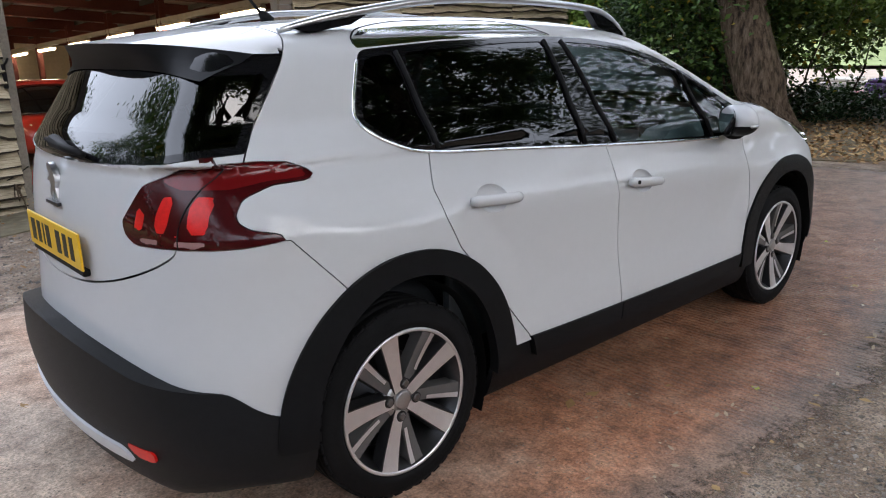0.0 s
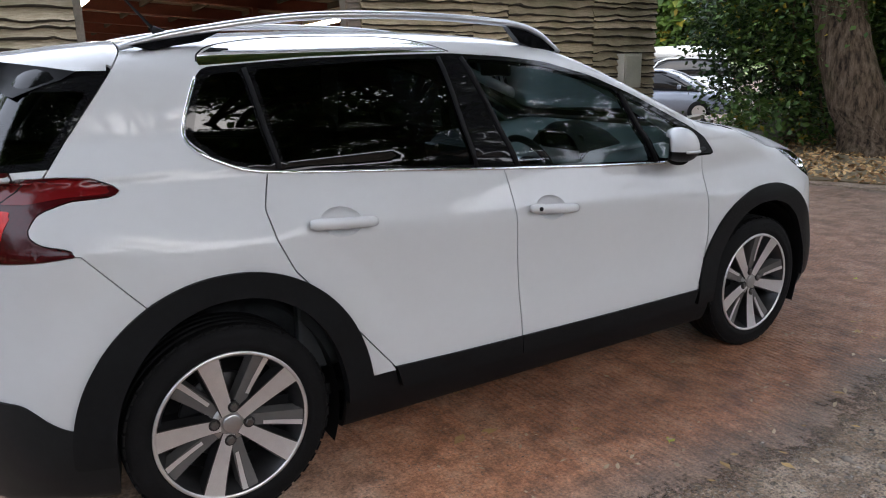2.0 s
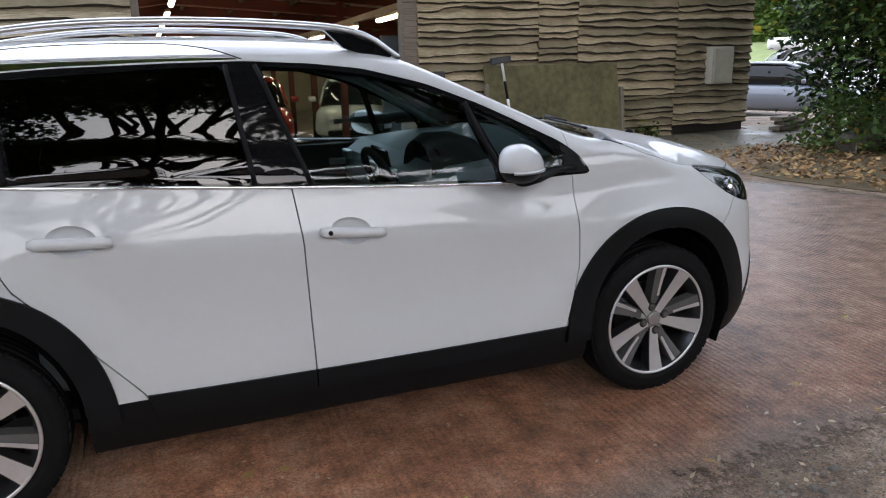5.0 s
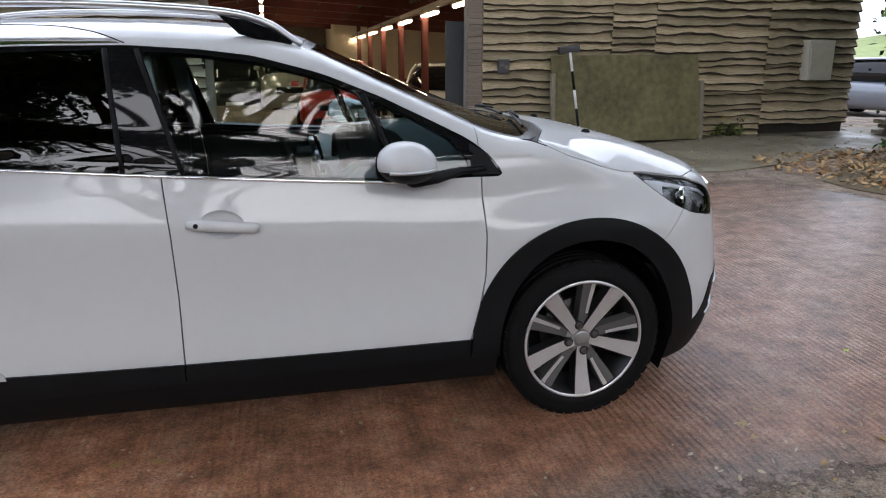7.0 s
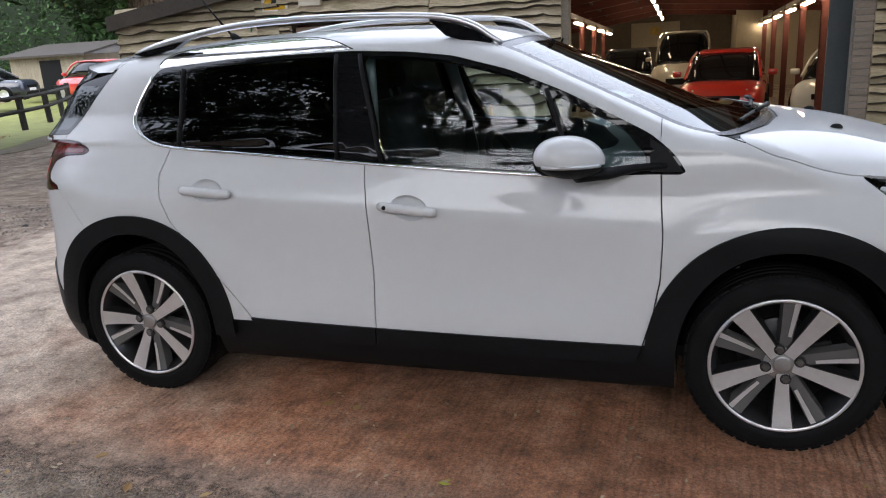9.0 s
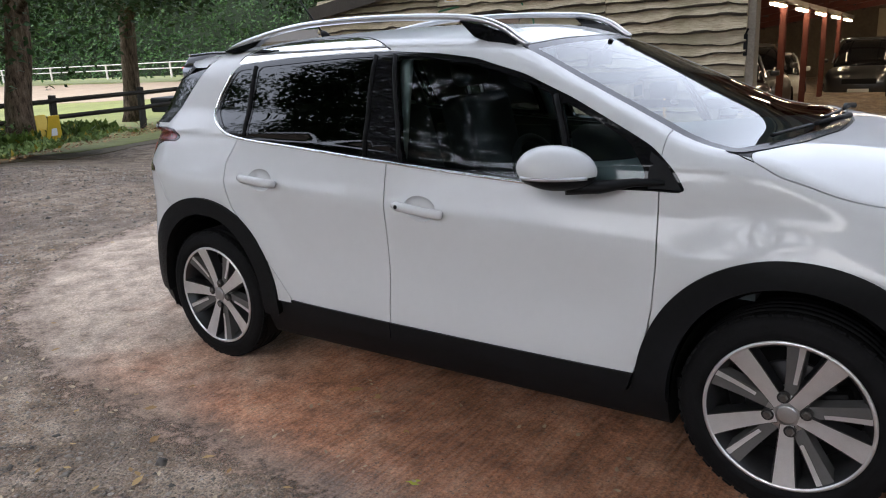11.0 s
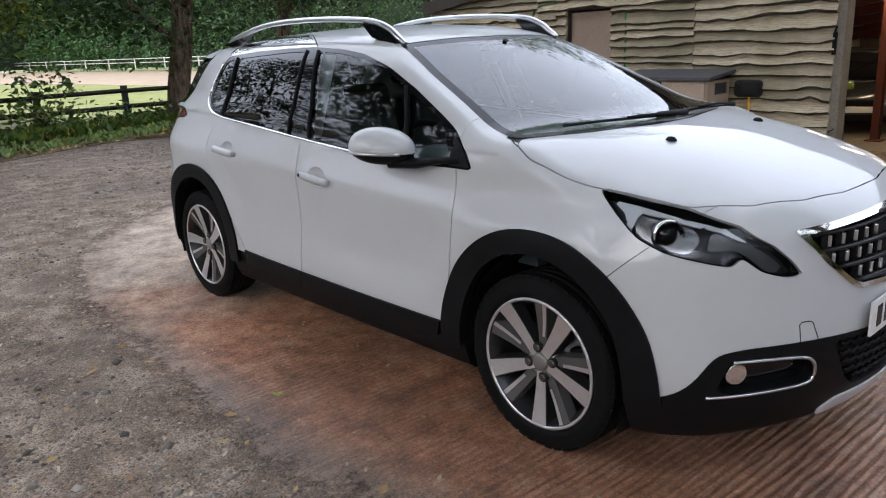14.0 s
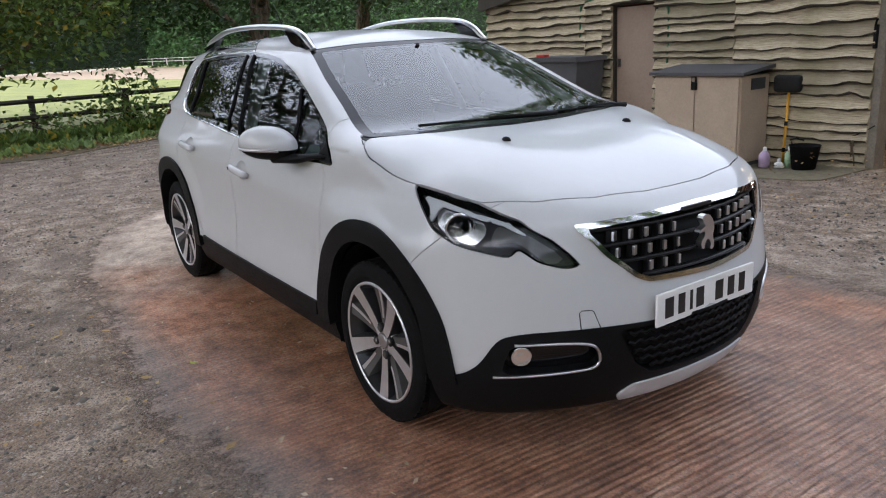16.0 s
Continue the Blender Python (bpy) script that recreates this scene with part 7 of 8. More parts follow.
# clipped hedge and woods beyond the paddock
def leafy_wall(name, label, a, b, height, thick, n, size, seed, mat):
    g = np.random.default_rng(seed)
    a, b = np.array(a, float), np.array(b, float)
    t, h = g.uniform(0, 1, n), g.uniform(0, 1, n) ** 0.9
    d = (b - a) / np.linalg.norm(b - a)
    side = np.array([-d[1], d[0]])
    und = np.array([0.5 * noise.noise((float(x) * 22, float(y) * 6, seed)) for x, y in zip(t, h)])
    off = thick * (0.5 + und) * (1 - 0.25 * h)
    xy = a + (b - a) * t[:, None] + side * off[:, None]
    top = height * (1 + 0.12 * np.array([noise.noise((float(x) * 30, seed, 0)) for x in t]))
    P = np.column_stack([xy, h * top])
    V, F = leaf_mesh(P, size, seed, 0.35)
    ob = thing(name, label, "hedge", kind="stuff")
    fast_link("hedge_leaves", V, F, mat, ob, "dense green leaves")
    # solid near-black box: paints the shade deep between the leaves
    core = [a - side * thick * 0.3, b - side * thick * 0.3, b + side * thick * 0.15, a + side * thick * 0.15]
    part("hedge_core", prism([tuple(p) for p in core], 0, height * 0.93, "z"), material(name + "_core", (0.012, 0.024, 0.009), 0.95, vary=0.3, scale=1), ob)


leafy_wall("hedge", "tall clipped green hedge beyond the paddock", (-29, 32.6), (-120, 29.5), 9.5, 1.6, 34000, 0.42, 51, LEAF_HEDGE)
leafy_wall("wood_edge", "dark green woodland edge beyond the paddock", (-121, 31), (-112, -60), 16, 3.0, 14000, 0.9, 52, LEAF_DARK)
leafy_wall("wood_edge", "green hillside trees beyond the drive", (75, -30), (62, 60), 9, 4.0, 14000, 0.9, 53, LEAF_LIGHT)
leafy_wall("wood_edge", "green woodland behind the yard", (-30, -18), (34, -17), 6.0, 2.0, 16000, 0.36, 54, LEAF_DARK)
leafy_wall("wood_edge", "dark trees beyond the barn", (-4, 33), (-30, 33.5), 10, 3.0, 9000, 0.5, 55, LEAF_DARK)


# ---- things along the barn wall ----
BEIGE = material("beige_plastic", (0.47, 0.365, 0.27), 0.6, vary=0.12, scale=4)
GREY_LID = material("dark_grey_plastic", (0.075, 0.075, 0.08), 0.5, vary=0.2, scale=6)
DOOR_PAINT = material("faded_brown_door_paint", (0.33, 0.245, 0.19), 0.75, vary=0.15, scale=3)
YELLOW = material("yellow_painted_pole", (0.70, 0.36, 0.03), 0.5, vary=0.15, scale=20)
BRUSH = material("black_bristles", (0.012, 0.012, 0.012), 0.9, bump=1.0, bump_scale=200)
GREEN_HOSE = material("green_hose", (0.04, 0.16, 0.08), 0.5)
WHITE_BOX = material("off_white_cabinet_paint", (0.60, 0.56, 0.46), 0.55, vary=0.12, scale=5)
PANEL_BOARD = material("algae_stained_board", (0.150, 0.130, 0.060), 0.8, vary=0.5, scale=1.3, bump=0.3, bump_scale=30)
SLATE = material("dark_slate_green_paint", (0.045, 0.055, 0.058), 0.6, vary=0.2, scale=3)
OLD_WOOD = material("old_grey_timber", (0.24, 0.205, 0.15), 0.85, vary=0.35, scale=6, stretch=(1, 1, 0.2))
WHITE_PAINT = material("white_paint", (0.72, 0.72, 0.70), 0.5, vary=0.12, scale=5)

door = tagged(part("door_1", box(-3.10, -2.35, 6.62, 6.67, -0.42, 1.71, 0.004), DOOR_PAINT), "plain faded brown wooden door, closed", "door", kind="structure")
part("door_frame", join(box(-3.155, -3.105, 6.555, 6.68, -0.42, 1.74), box(-2.345, -2.295, 6.555, 6.68, -0.42, 1.74), box(-3.155, -2.295, 6.555, 6.68, 1.741, 1.80)), DARK_WOOD, door)
part("door_latch", join(box(-3.07, -3.02, 6.595, 6.62, 0.86, 0.98, 0.004), tube([(-3.05, 6.60, 0.92), (-3.05, 6.57, 0.92), (-3.00, 6.57, 0.92)], 0.007, 6)), STEEL, door)

chest = thing("storage_chest", "beige plastic garden store with a dark grey lid against the barn", "storage box")
part("chest_body", box(-1.80, -0.52, 5.93, 6.50, -0.26, 0.79, 0.02), BEIGE, chest)
part("chest_lid", prism([(5.88, 0.795), (6.52, 0.86), (6.52, 0.90), (5.88, 0.835)], -1.86, -0.46, "x"), GREY_LID, chest, "dark grey sloping lid")
for x in (-1.78, -1.155):
    part("chest_door", box(x, x + 0.615, 5.905, 5.928, -0.21, 0.77, 0.008), BEIGE, chest, "beige door leaf")
part("chest_foot", box(-1.78, -0.54, 5.95, 6.48, -0.36, -0.261), GREY_LID, chest)
part("padlock", join(box(-1.20, -1.12, 5.875, 5.903, 0.62, 0.72, 0.01), tube([(-1.19, 5.885, 0.71), (-1.19, 5.885, 0.78), (-1.13, 5.885, 0.78), (-1.13, 5.885, 0.71)], 0.010, 6)), SEAL, chest, "black padlock")
part("chest_vent", join(*[box(-0.519, -0.512, 6.12, 6.40, 0.66 + 0.03 * i, 0.615 + 0.03 * i) for i in range(4)]), GREY_LID, chest)

bin_ = thing("wheelie_bin", "dark grey wheeled bin with a red clip on its lid", "bin")
part("bin_body", prism([(-3.92, -0.36), (-3.28, -0.36), (-3.16, 0.98), (-4.05, 0.98)], 5.85, 6.40), GREY_LID, bin_)
part("bin_lid", prism([(-4.08, 0.985), (-3.13, 0.985), (-3.15, 1.05), (-4.06, 1.06)], 5.80, 6.45), GREY_LID, bin_)
part("bin_clip", box(-3.98, -3.80, 5.80, 5.90, 1.062, 1.095, 0.004), material("red_plastic", (0.5, 0.02, 0.02), 0.4), bin_, "red clip")

mop = thing("yard_brush", "black-bristled brush upside down on a yellow pole against the wall", "brush")
part("pole", tube([(-0.215, 6.38, -0.30), (-0.26, 6.50, 0.58)], 0.017, 8), YELLOW, mop, "yellow pole", True)
for a, b in (((-0.225, 6.40, -0.14), (-0.228, 6.408, -0.09)), ((-0.24, 6.445, 0.17), (-0.243, 6.452, 0.22))):
    part("pole_grip", tube([a, b], 0.02, 8), SEAL, mop)
part("brush_head", box(-0.45, -0.10, 6.44, 6.55, 0.56, 0.77, 0.05, 3), BRUSH, mop, "black bristles", True)

bucket = thing("bucket", "black rubber bucket with rope handles", "bucket")
part("bucket_body", moved(lathe([(0.0, 0.0), (0.125, 0.0), (0.165, 0.27), (0.175, 0.285), (0.160, 0.28), (0.12, 0.02), (0.0, 0.02)], 28), Matrix.Translation((0.16, 6.2, -0.285))), RUBBER, bucket, "", True)
part("bucket_handle", tube([(0.0, 6.2, 0.0), (-0.02, 6.2, 0.05), (0.06, 6.18, 0.07), (0.16, 6.17, 0.06)], 0.01, 6), SEAL, bucket)
for nm, x, y, h, r, mat, lab in (("bottle", -0.265, 6.08, 0.20, 0.065, material("lilac_liquid_bottle", (0.46, 0.34, 0.50), 0.3), "half-full clear bottle of lilac cleaner"), ("bottle", -0.11, 6.14, 0.07, 0.055, WHITE_PAINT, "small white plastic tub"), ("bottle", -0.06, 6.26, 0.20, 0.05, material("pale_green_bottle", (0.35, 0.55, 0.35), 0.3), "pale green spray bottle")):
    b = thing(nm, lab, "bottle", "bottles by the bucket")
    part("bottle_body", moved(lathe([(0.0, 0.0), (r, 0.004), (r, h * 0.75), (r * 0.5, h * 0.93), (r * 0.35, h), (0, h)], 18), Matrix.Translation((x, y, -0.285))), mat, b, "", True)
    part("bottle_cap", moved(lathe([(r * 0.36, 0), (r * 0.36, 0.04), (0.0, 0.042)], 12), Matrix.Translation((x, y, -0.285 + h))), WHITE_PAINT, b, "", True)

sign = thing("warning_sign", "yellow and white warning sign on the boards", "sign")
part("sign_plate", box(-3.55, -3.14, 6.528, 6.536, 1.93, 2.33, 0.002), WHITE_PAINT, sign)
part("sign_field", prism([(-3.51, 1.97), (-3.18, 1.97), (-3.18, 2.07), (-3.345, 2.31), (-3.51, 2.07)], 6.522, 6.5265), material("sign_yellow", (0.75, 0.45, 0.02), 0.5), sign, "yellow field")
part("sign_mark", prism([(-3.42, 2.00), (-3.26, 2.00), (-3.30, 2.06), (-3.27, 2.11), (-3.37, 2.16), (-3.38, 2.08)], 6.517, 6.5205), PRINT, sign, "black mark")
fuse = thing("junction_box", "small grey junction box beside the sign", "box")
part("box_body", box(-2.95, -2.60, 6.48, 6.545, 1.98, 2.16, 0.01), WHITE_BOX, fuse)
for pts in (((-3.78, 6.53, 1.28), (-3.76, 6.53, 1.72), (-3.68, 6.53, 1.82), (-3.3, 6.53, 1.88)), ((-2.10, 6.53, 0.92), (-2.10, 6.53, 1.60), (-2.2, 6.53, 1.74), (-2.28, 6.53, 1.86))):
    hose = tagged(part("hose", tube(glide(pts, 6), 0.014, 8), GREEN_HOSE, None, "", True), "green hose clipped to the boards beside the door", "hose")
tagged(part("cable", tube(glide([(-0.05, 6.535, 0.03), (0.25, 6.53, 0.02), (0.55, 6.53, 0.10), (0.76, 6.52, 0.22)], 6), 0.006, 6), SEAL, None, "", True), "thin black cable along the boards", "cable")
hook = thing("iron_bracket", "black iron bracket at the doorway post", "bracket")
part("bracket_body", join(box(0.66, 0.70, 6.50, 6.545, 1.05, 1.30, 0.008), tube([(0.68, 6.5, 1.28), (0.70, 6.46, 1.32), (0.72, 6.45, 1.36)], 0.012, 6)), SEAL, hook)

board = thing("leaning_board", "large algae-stained board leaning against the barn", "board")
part("board_sheet", moved(box(5.16, 7.36, -0.012, 0.012, 0.0, 1.17, 0.004), Matrix.Translation((0, 6.26, 0.03)) @ Matrix.Rotation(radians(-11), 4, "X")), PANEL_BOARD, board)
for x in (5.10, 7.32):
    part("board_edge", moved(box(x, x + 0.055, -0.035, 0.035, 0.0, 1.20, 0.006), Matrix.Translation((0, 6.25, 0.03)) @ Matrix.Rotation(radians(-11), 4, "X") @ Matrix.Translation((0, 0, 0)) @ Matrix.Rotation(radians(3), 4, "Y")), OLD_WOOD, board, "grey timber edge")
broom = thing("broom", "broom with a black and white pole leaning on the board", "broom")
for i in range(5):
    a, b = i / 5, (i + 1) / 5
    p, q = Vector((5.45, 6.02, 0.02)), Vector((5.36, 6.30, 1.22))
    part("pole_section", tube([tuple(p.lerp(q, a)), tuple(p.lerp(q, b))], 0.019, 8), WHITE_PAINT if i % 2 == 0 else SEAL, broom, "", True)
part("broom_head", moved(box(-0.15, 0.15, -0.035, 0.035, -0.03, 0.06, 0.012), Matrix.Translation((5.35, 6.32, 1.25)) @ Matrix.Rotation(radians(-6), 4, "Y")), GREY_LID, broom)
sock = thing("wall_socket", "weathered grey double socket on the boards", "socket")
part("socket_box", box(4.42, 4.58, 6.46, 6.545, 0.95, 1.14, 0.012), GREY_LID, sock)
part("socket_face", join(tube([(4.47, 6.458, 1.07), (4.47, 6.445, 1.07)], 0.03, 12), tube([(4.535, 6.458, 1.03), (4.535, 6.445, 1.03)], 0.03, 12)), STEEL, sock)
cab = thing("meter_cabinet", "off-white meter cabinet on the boards", "cabinet")
part("cabinet_body", box(9.06, 9.48, 6.36, 6.545, 0.81, 1.38, 0.008), WHITE_BOX, cab)
part("cabinet_door", box(9.09, 9.45, 6.345, 6.359, 0.84, 1.35, 0.005), WHITE_BOX, cab)
gate = thing("barn_door", "dark slate-painted sliding door pushed to the side", "door")
part("door_leaf", box(3.79, 4.20, 6.80, 6.86, -0.36, 1.62, 0.006), SLATE, gate)
part("door_rail", join(box(3.78, 4.20, 6.785, 6.798, 0.2, 0.30), box(3.78, 4.20, 6.785, 6.798, 1.30, 1.40)), SLATE, gate)
# log, planks and rubble at the barn's far corner
for i, (x, y, z, l, a) in enumerate(((10.55, 6.1, 0.08, 0.9, 10), (10.6, 6.05, 0.16, 0.8, 4), (10.5, 6.1, 0.24, 0.85, 16))):
    pk = tagged(part("plank", moved(box(-l / 2, l / 2, -0.10, 0.10, -0.03, 0.03, 0.006), Matrix.Translation((x, y, z)) @ Matrix.Rotation(radians(a), 4, "Z")), OLD_WOOD), "short grey plank stacked at the barn corner", "plank", "planks at the corner")
tagged(part("log", join(tube([(9.0, 3.75, 0.14), (9.6, 3.95, 0.20), (10.5, 4.05, 0.22), (11.2, 4.15, 0.20)], [0.13, 0.17, 0.16, 0.14], 14)), material("grey_dead_wood", (0.17, 0.155, 0.135), 0.9, vary=0.4, scale=5, bump=0.6, bump_scale=30), None, "", True), "grey fallen log lying on the leaf bank", "log")
tagged(part("stick", tube([(8.9, 3.5, 0.05), (9.5, 4.0, 0.45), (9.8, 4.25, 0.70)], 0.012, 6), OLD_WOOD, None, "", True), "thin bare stick poking from the leaves", "stick")

# ---- paddock fence and what stands by it ----
FENCE = material("dark_stained_fence", (0.030, 0.026, 0.020), 0.85, vary=0.4, scale=6)
line = [(-12.1, -7.3), (-12.15, -5.5), (-12.2, -3.75), (-12.2, -2.0), (-12.2, -0.25), (-12.25, 1.53), (-12.3, 3.3), (-12.2, 5.1), (-12.2, 7.1), (-12.4, 9.2), (-13.0, 11.0), (-14.0, 12.8), (-15.2, 14.5), (-16.5, 16.2)]
fence = thing("fence", "dark-stained two-rail post and rail paddock fence", "fence")
for i, (x, y) in enumerate(line):
    lean = random.uniform(-4, 4)
    part("post", moved(box(-0.055, 0.055, -0.055, 0.055, -0.1, 0.80, 0.008), Matrix.Translation((x, y, 0)) @ Matrix.Rotation(radians(lean), 4, "X")), FENCE, fence)
    if i + 1 < len(line):
        x2, y2 = line[i + 1]
        for z in (0.36, 0.68):
            part("rail", tube([(x + 0.07, y, z + random.uniform(-0.015, 0.015)), (x2 + 0.07, y2, z + random.uniform(-0.015, 0.015))], 0.055, 4, 0.85), FENCE, fence)
PALE_RAIL = material("pale_grey_rail", (0.50, 0.48, 0.43), 0.8, vary=0.2, scale=2)
far = thing("fence", "pale two-rail fence on the far side of the paddock", "fence")
for i in range(13):
    x, y = -34 - 7.2 * i, 29.4 - 0.16 * i
    part("post", box(x - 0.05, x + 0.05, y - 0.05, y + 0.05, 0, 1.03), PALE_RAIL, far)
    for z in (0.60, 0.98):
        part("rail", tube([(x, y, z), (x - 7.2, y - 0.16, z)], 0.035, 4), PALE_RAIL, far)
cone = thing("caution_board", "yellow folding caution board standing at the fence", "sign")
part("board_front", moved(prism([(-0.16, 0.0), (0.16, 0.0), (0.10, 0.50), (-0.10, 0.50)], -0.012, 0.012, "x"), Matrix.Translation((-11.1, 4.45, 0.0)) @ Matrix.Rotation(radians(14), 4, "Y")), material("caution_yellow", (0.62, 0.42, 0.03), 0.5, vary=0.12, scale=6), cone)
part("board_back", moved(prism([(-0.16, 0.0), (0.16, 0.0), (0.10, 0.50), (-0.10, 0.50)], -0.012, 0.012, "x"), Matrix.Translation((-11.34, 4.45, 0.0)) @ Matrix.Rotation(radians(-14), 4, "Y") @ Matrix.Translation((0, 0, 0))), bpy.data.materials["caution_yellow"], cone)
part("board_mark", moved(prism([(-0.06, 0.12), (0.06, 0.12), (0.05, 0.26), (-0.05, 0.26)], 0.013, 0.016, "x"), Matrix.Translation((-11.1, 4.45, 0.0)) @ Matrix.Rotation(radians(14), 4, "Y")), PLATE_W, cone, "faded white mark")


# ---- other cars ----
def simple_car(name, label, m, color, length=4.1, width=1.75, height=1.47, nose=0.95, boxy=0.0, mat_rough=0.3):
    """A car seen from afar: lofted body and glass, wheels, lamps, grille and plate. Its front looks along +x."""
    c = thing(name, label, "car", at=m)
    paint = material(name + "_paint", color, mat_rough, coat=1.0, vary=0.03, scale=3)
    L, W, H = length, width / 2, height

    def loft(stations, sq, taper=0.04):
        vs, fs, n = [], [], 20
        for x, w, z0, z1 in stations:
            for j in range(n):
                a = 2 * math.pi * j / n
                e = sq
                cy, cz = math.copysign(abs(math.cos(a)) ** e, math.cos(a)), math.copysign(abs(math.sin(a)) ** e, math.sin(a))
                vs.append((x, w * cy * (1 - taper * (cz + 1) / 2), (z0 + z1) / 2 + (z1 - z0) / 2 * cz))
        for i in range(len(stations) - 1):
            for j in range(n):
                a, b = i * n + j, i * n + (j + 1) % n
                fs.append((a, b, b + n, a + n))
        fs += [tuple(range(n - 1, -1, -1)), tuple(range((len(stations) - 1) * n, len(stations) * n))]
        return vs, fs
    b = H * 0.60
    body_ = loft([(-L / 2, W * 0.80, 0.40, b * 0.95), (-L / 2 + 0.12, W * 0.95, 0.26, b + 0.02), (-L * 0.25, W, 0.20, b + 0.05), (0, W, 0.19, b + 0.04), (L * 0.22, W, 0.19, b + 0.03), (L * 0.34, W * 0.98, 0.19, b), (L / 2 - 0.18, W * 0.94, 0.20, b * nose), (L / 2 - 0.04, W * 0.84, 0.24, b * 0.80), (L / 2, W * 0.66, 0.32, b * 0.66)], 0.42)
    part("body", body_, paint, c, "", True)
    cab = loft([(-L / 2 + 0.10, W * 0.86, b - 0.05, b + 0.12), (-L / 2 + 0.38 - 0.2 * boxy, W * 0.90, b - 0.05, H - 0.08), (-L * 0.12, W * 0.92, b - 0.05, H), (L * 0.06, W * 0.91, b - 0.05, H - 0.02), (L * 0.15, W * 0.90, b - 0.05, H - 0.14), (L * 0.31 - 0.35 * boxy, W * 0.88, b - 0.05, b + 0.06)], 0.55, 0.24)
    part("cabin_glass", cab, GLOSS_BLACK, c, "dark glass", True)
    roof = loft([(-L / 2 + 0.32 - 0.2 * boxy, W * 0.62, H - 0.12, H - 0.045), (-L * 0.12, W * 0.68, H - 0.07, H + 0.014), (L * 0.05, W * 0.66, H - 0.09, H + 0.002), (L * 0.09, W * 0.62, H - 0.10, H - 0.03)], 0.6)
    part("roof", roof, paint, c, "", True)
    for s in (-1, 1):
        for x in (-L * 0.31, L * 0.32):
            t = part("wheel", moved(lathe([(0.19, -0.10), (0.30, -0.10), (0.315, -0.06), (0.315, 0.06), (0.30, 0.10), (0.19, 0.10)], 24, "y"), Matrix.Translation((x, s * (W - 0.09), 0.315))), RUBBER, c, "", True)
            part("rim", moved(lathe([(0.0, -0.09), (0.10, -0.085), (0.19, -0.095), (0.2, 0.0), (0.19, 0.095), (0.10, 0.085), (0.0, 0.09)], 20, "y"), Matrix.Translation((x, s * (W - 0.09), 0.315))), SATIN, t)
        part("pillar", tube([(L * 0.30 - 0.35 * boxy, s * W * 0.84, b + 0.05), (L * 0.15, s * W * 0.76, H - 0.155), (L * 0.06, s * W * 0.68, H - 0.035)], 0.028, 6), paint, c)
        part("head_lamp", moved(box(-0.14, 0.05, -0.17, 0.17, -0.06, 0.06, 0.045, 3), Matrix.Translation((L / 2 - 0.20, s * W * 0.68, b * 0.82)) @ Matrix.Rotation(s * radians(38), 4, "Z") @ Matrix.Rotation(radians(-16), 4, "Y") @ Matrix.Rotation(s * radians(12), 4, "X")), SATIN, c, "pale head lamp", True)
        part("tail_lamp", box(-L / 2 + 0.0, -L / 2 + 0.14, s * W * 0.62 - 0.12, s * W * 0.62 + 0.12, b * 0.82, b * 1.0, 0.03), RED_LENS, c, "red tail lamp")
        part("mirror", moved(box(-0.05, 0.05, -0.09, 0.09, -0.06, 0.06, 0.03), Matrix.Translation((L * 0.19, s * (W + 0.07), b + 0.12))), paint, c, "", True)
    part("grille", box(L / 2 - 0.10, L / 2 + 0.004, -W * 0.45, W * 0.45, b * 0.58, b * 0.72, 0.02), SEAL, c, "black grille")
    part("lower_grille", box(L / 2 - 0.10, L / 2 + 0.006, -W * 0.6, W * 0.6, 0.24, 0.38, 0.03), SEAL, c, "black lower grille")
    part("number_plate", box(L / 2 - 0.02, L / 2 + 0.016, -0.26, 0.26, 0.40, 0.51, 0.003), PLATE_W, c, "pale number plate")
    return c


def stand(x, y, z, heading):
    return pose(x, y, z, 0, 0, heading)


FL = -0.585
simple_car("red_hatchback", "red five-door hatchback parked nose-out in the shed", stand(3.05, 14.6, FL, -96), (0.42, 0.022, 0.014))
simple_car("white_small_car", "white small retro hatchback parked in the shed", stand(5.45, 14.4, FL, -108), (0.62, 0.62, 0.58), 3.8, 1.68, 1.41)
simple_car("black_saloon", "black car with warm light on its bonnet in the shed", stand(6.3, 17.4, floor_z(17.4), -112), (0.012, 0.011, 0.012), 4.5, 1.8, 1.45)
simple_car("brown_saloon", "dark brown car at the shed's side", stand(7.4, 11.2, FL, -115), (0.03, 0.02, 0.015), 4.4, 1.8, 1.42)
simple_car("black_four_by_four", "black off-road car facing out at the back of the shed", stand(0.35, 23.0, floor_z(23.0), -88), (0.010, 0.010, 0.012), 4.6, 1.9, 1.82, 1.0, 0.7)
simple_car("cream_camper", "old pale-roofed camper van at the back of the shed", stand(2.15, 21.2, floor_z(21.2), -92), (0.34, 0.30, 0.24), 4.5, 1.8, 2.2, 1.0, 1.0)
simple_car("green_small_car", "lime green small car just inside the shed", stand(-1.55, 10.6, FL, -66), (0.20, 0.30, 0.05), 3.6, 1.6, 1.48)
simple_car("black_hatchback", "black hatchback parked nose-out in the shed", stand(-1.5, 14.0, FL, -72), (0.010, 0.010, 0.011), 4.2, 1.78, 1.46)
simple_car("grey_crossover", "dark grey crossover with lit reflections in the shed", stand(-1.9, 18.2, floor_z(18.2), -74), (0.05, 0.045, 0.04), 4.4, 1.85, 1.62)
simple_car("white_saloon", "white car at the far end of the shed", stand(-2.2, 22.4, floor_z(22.4), -76), (0.55, 0.53, 0.50), 4.3, 1.78, 1.45)
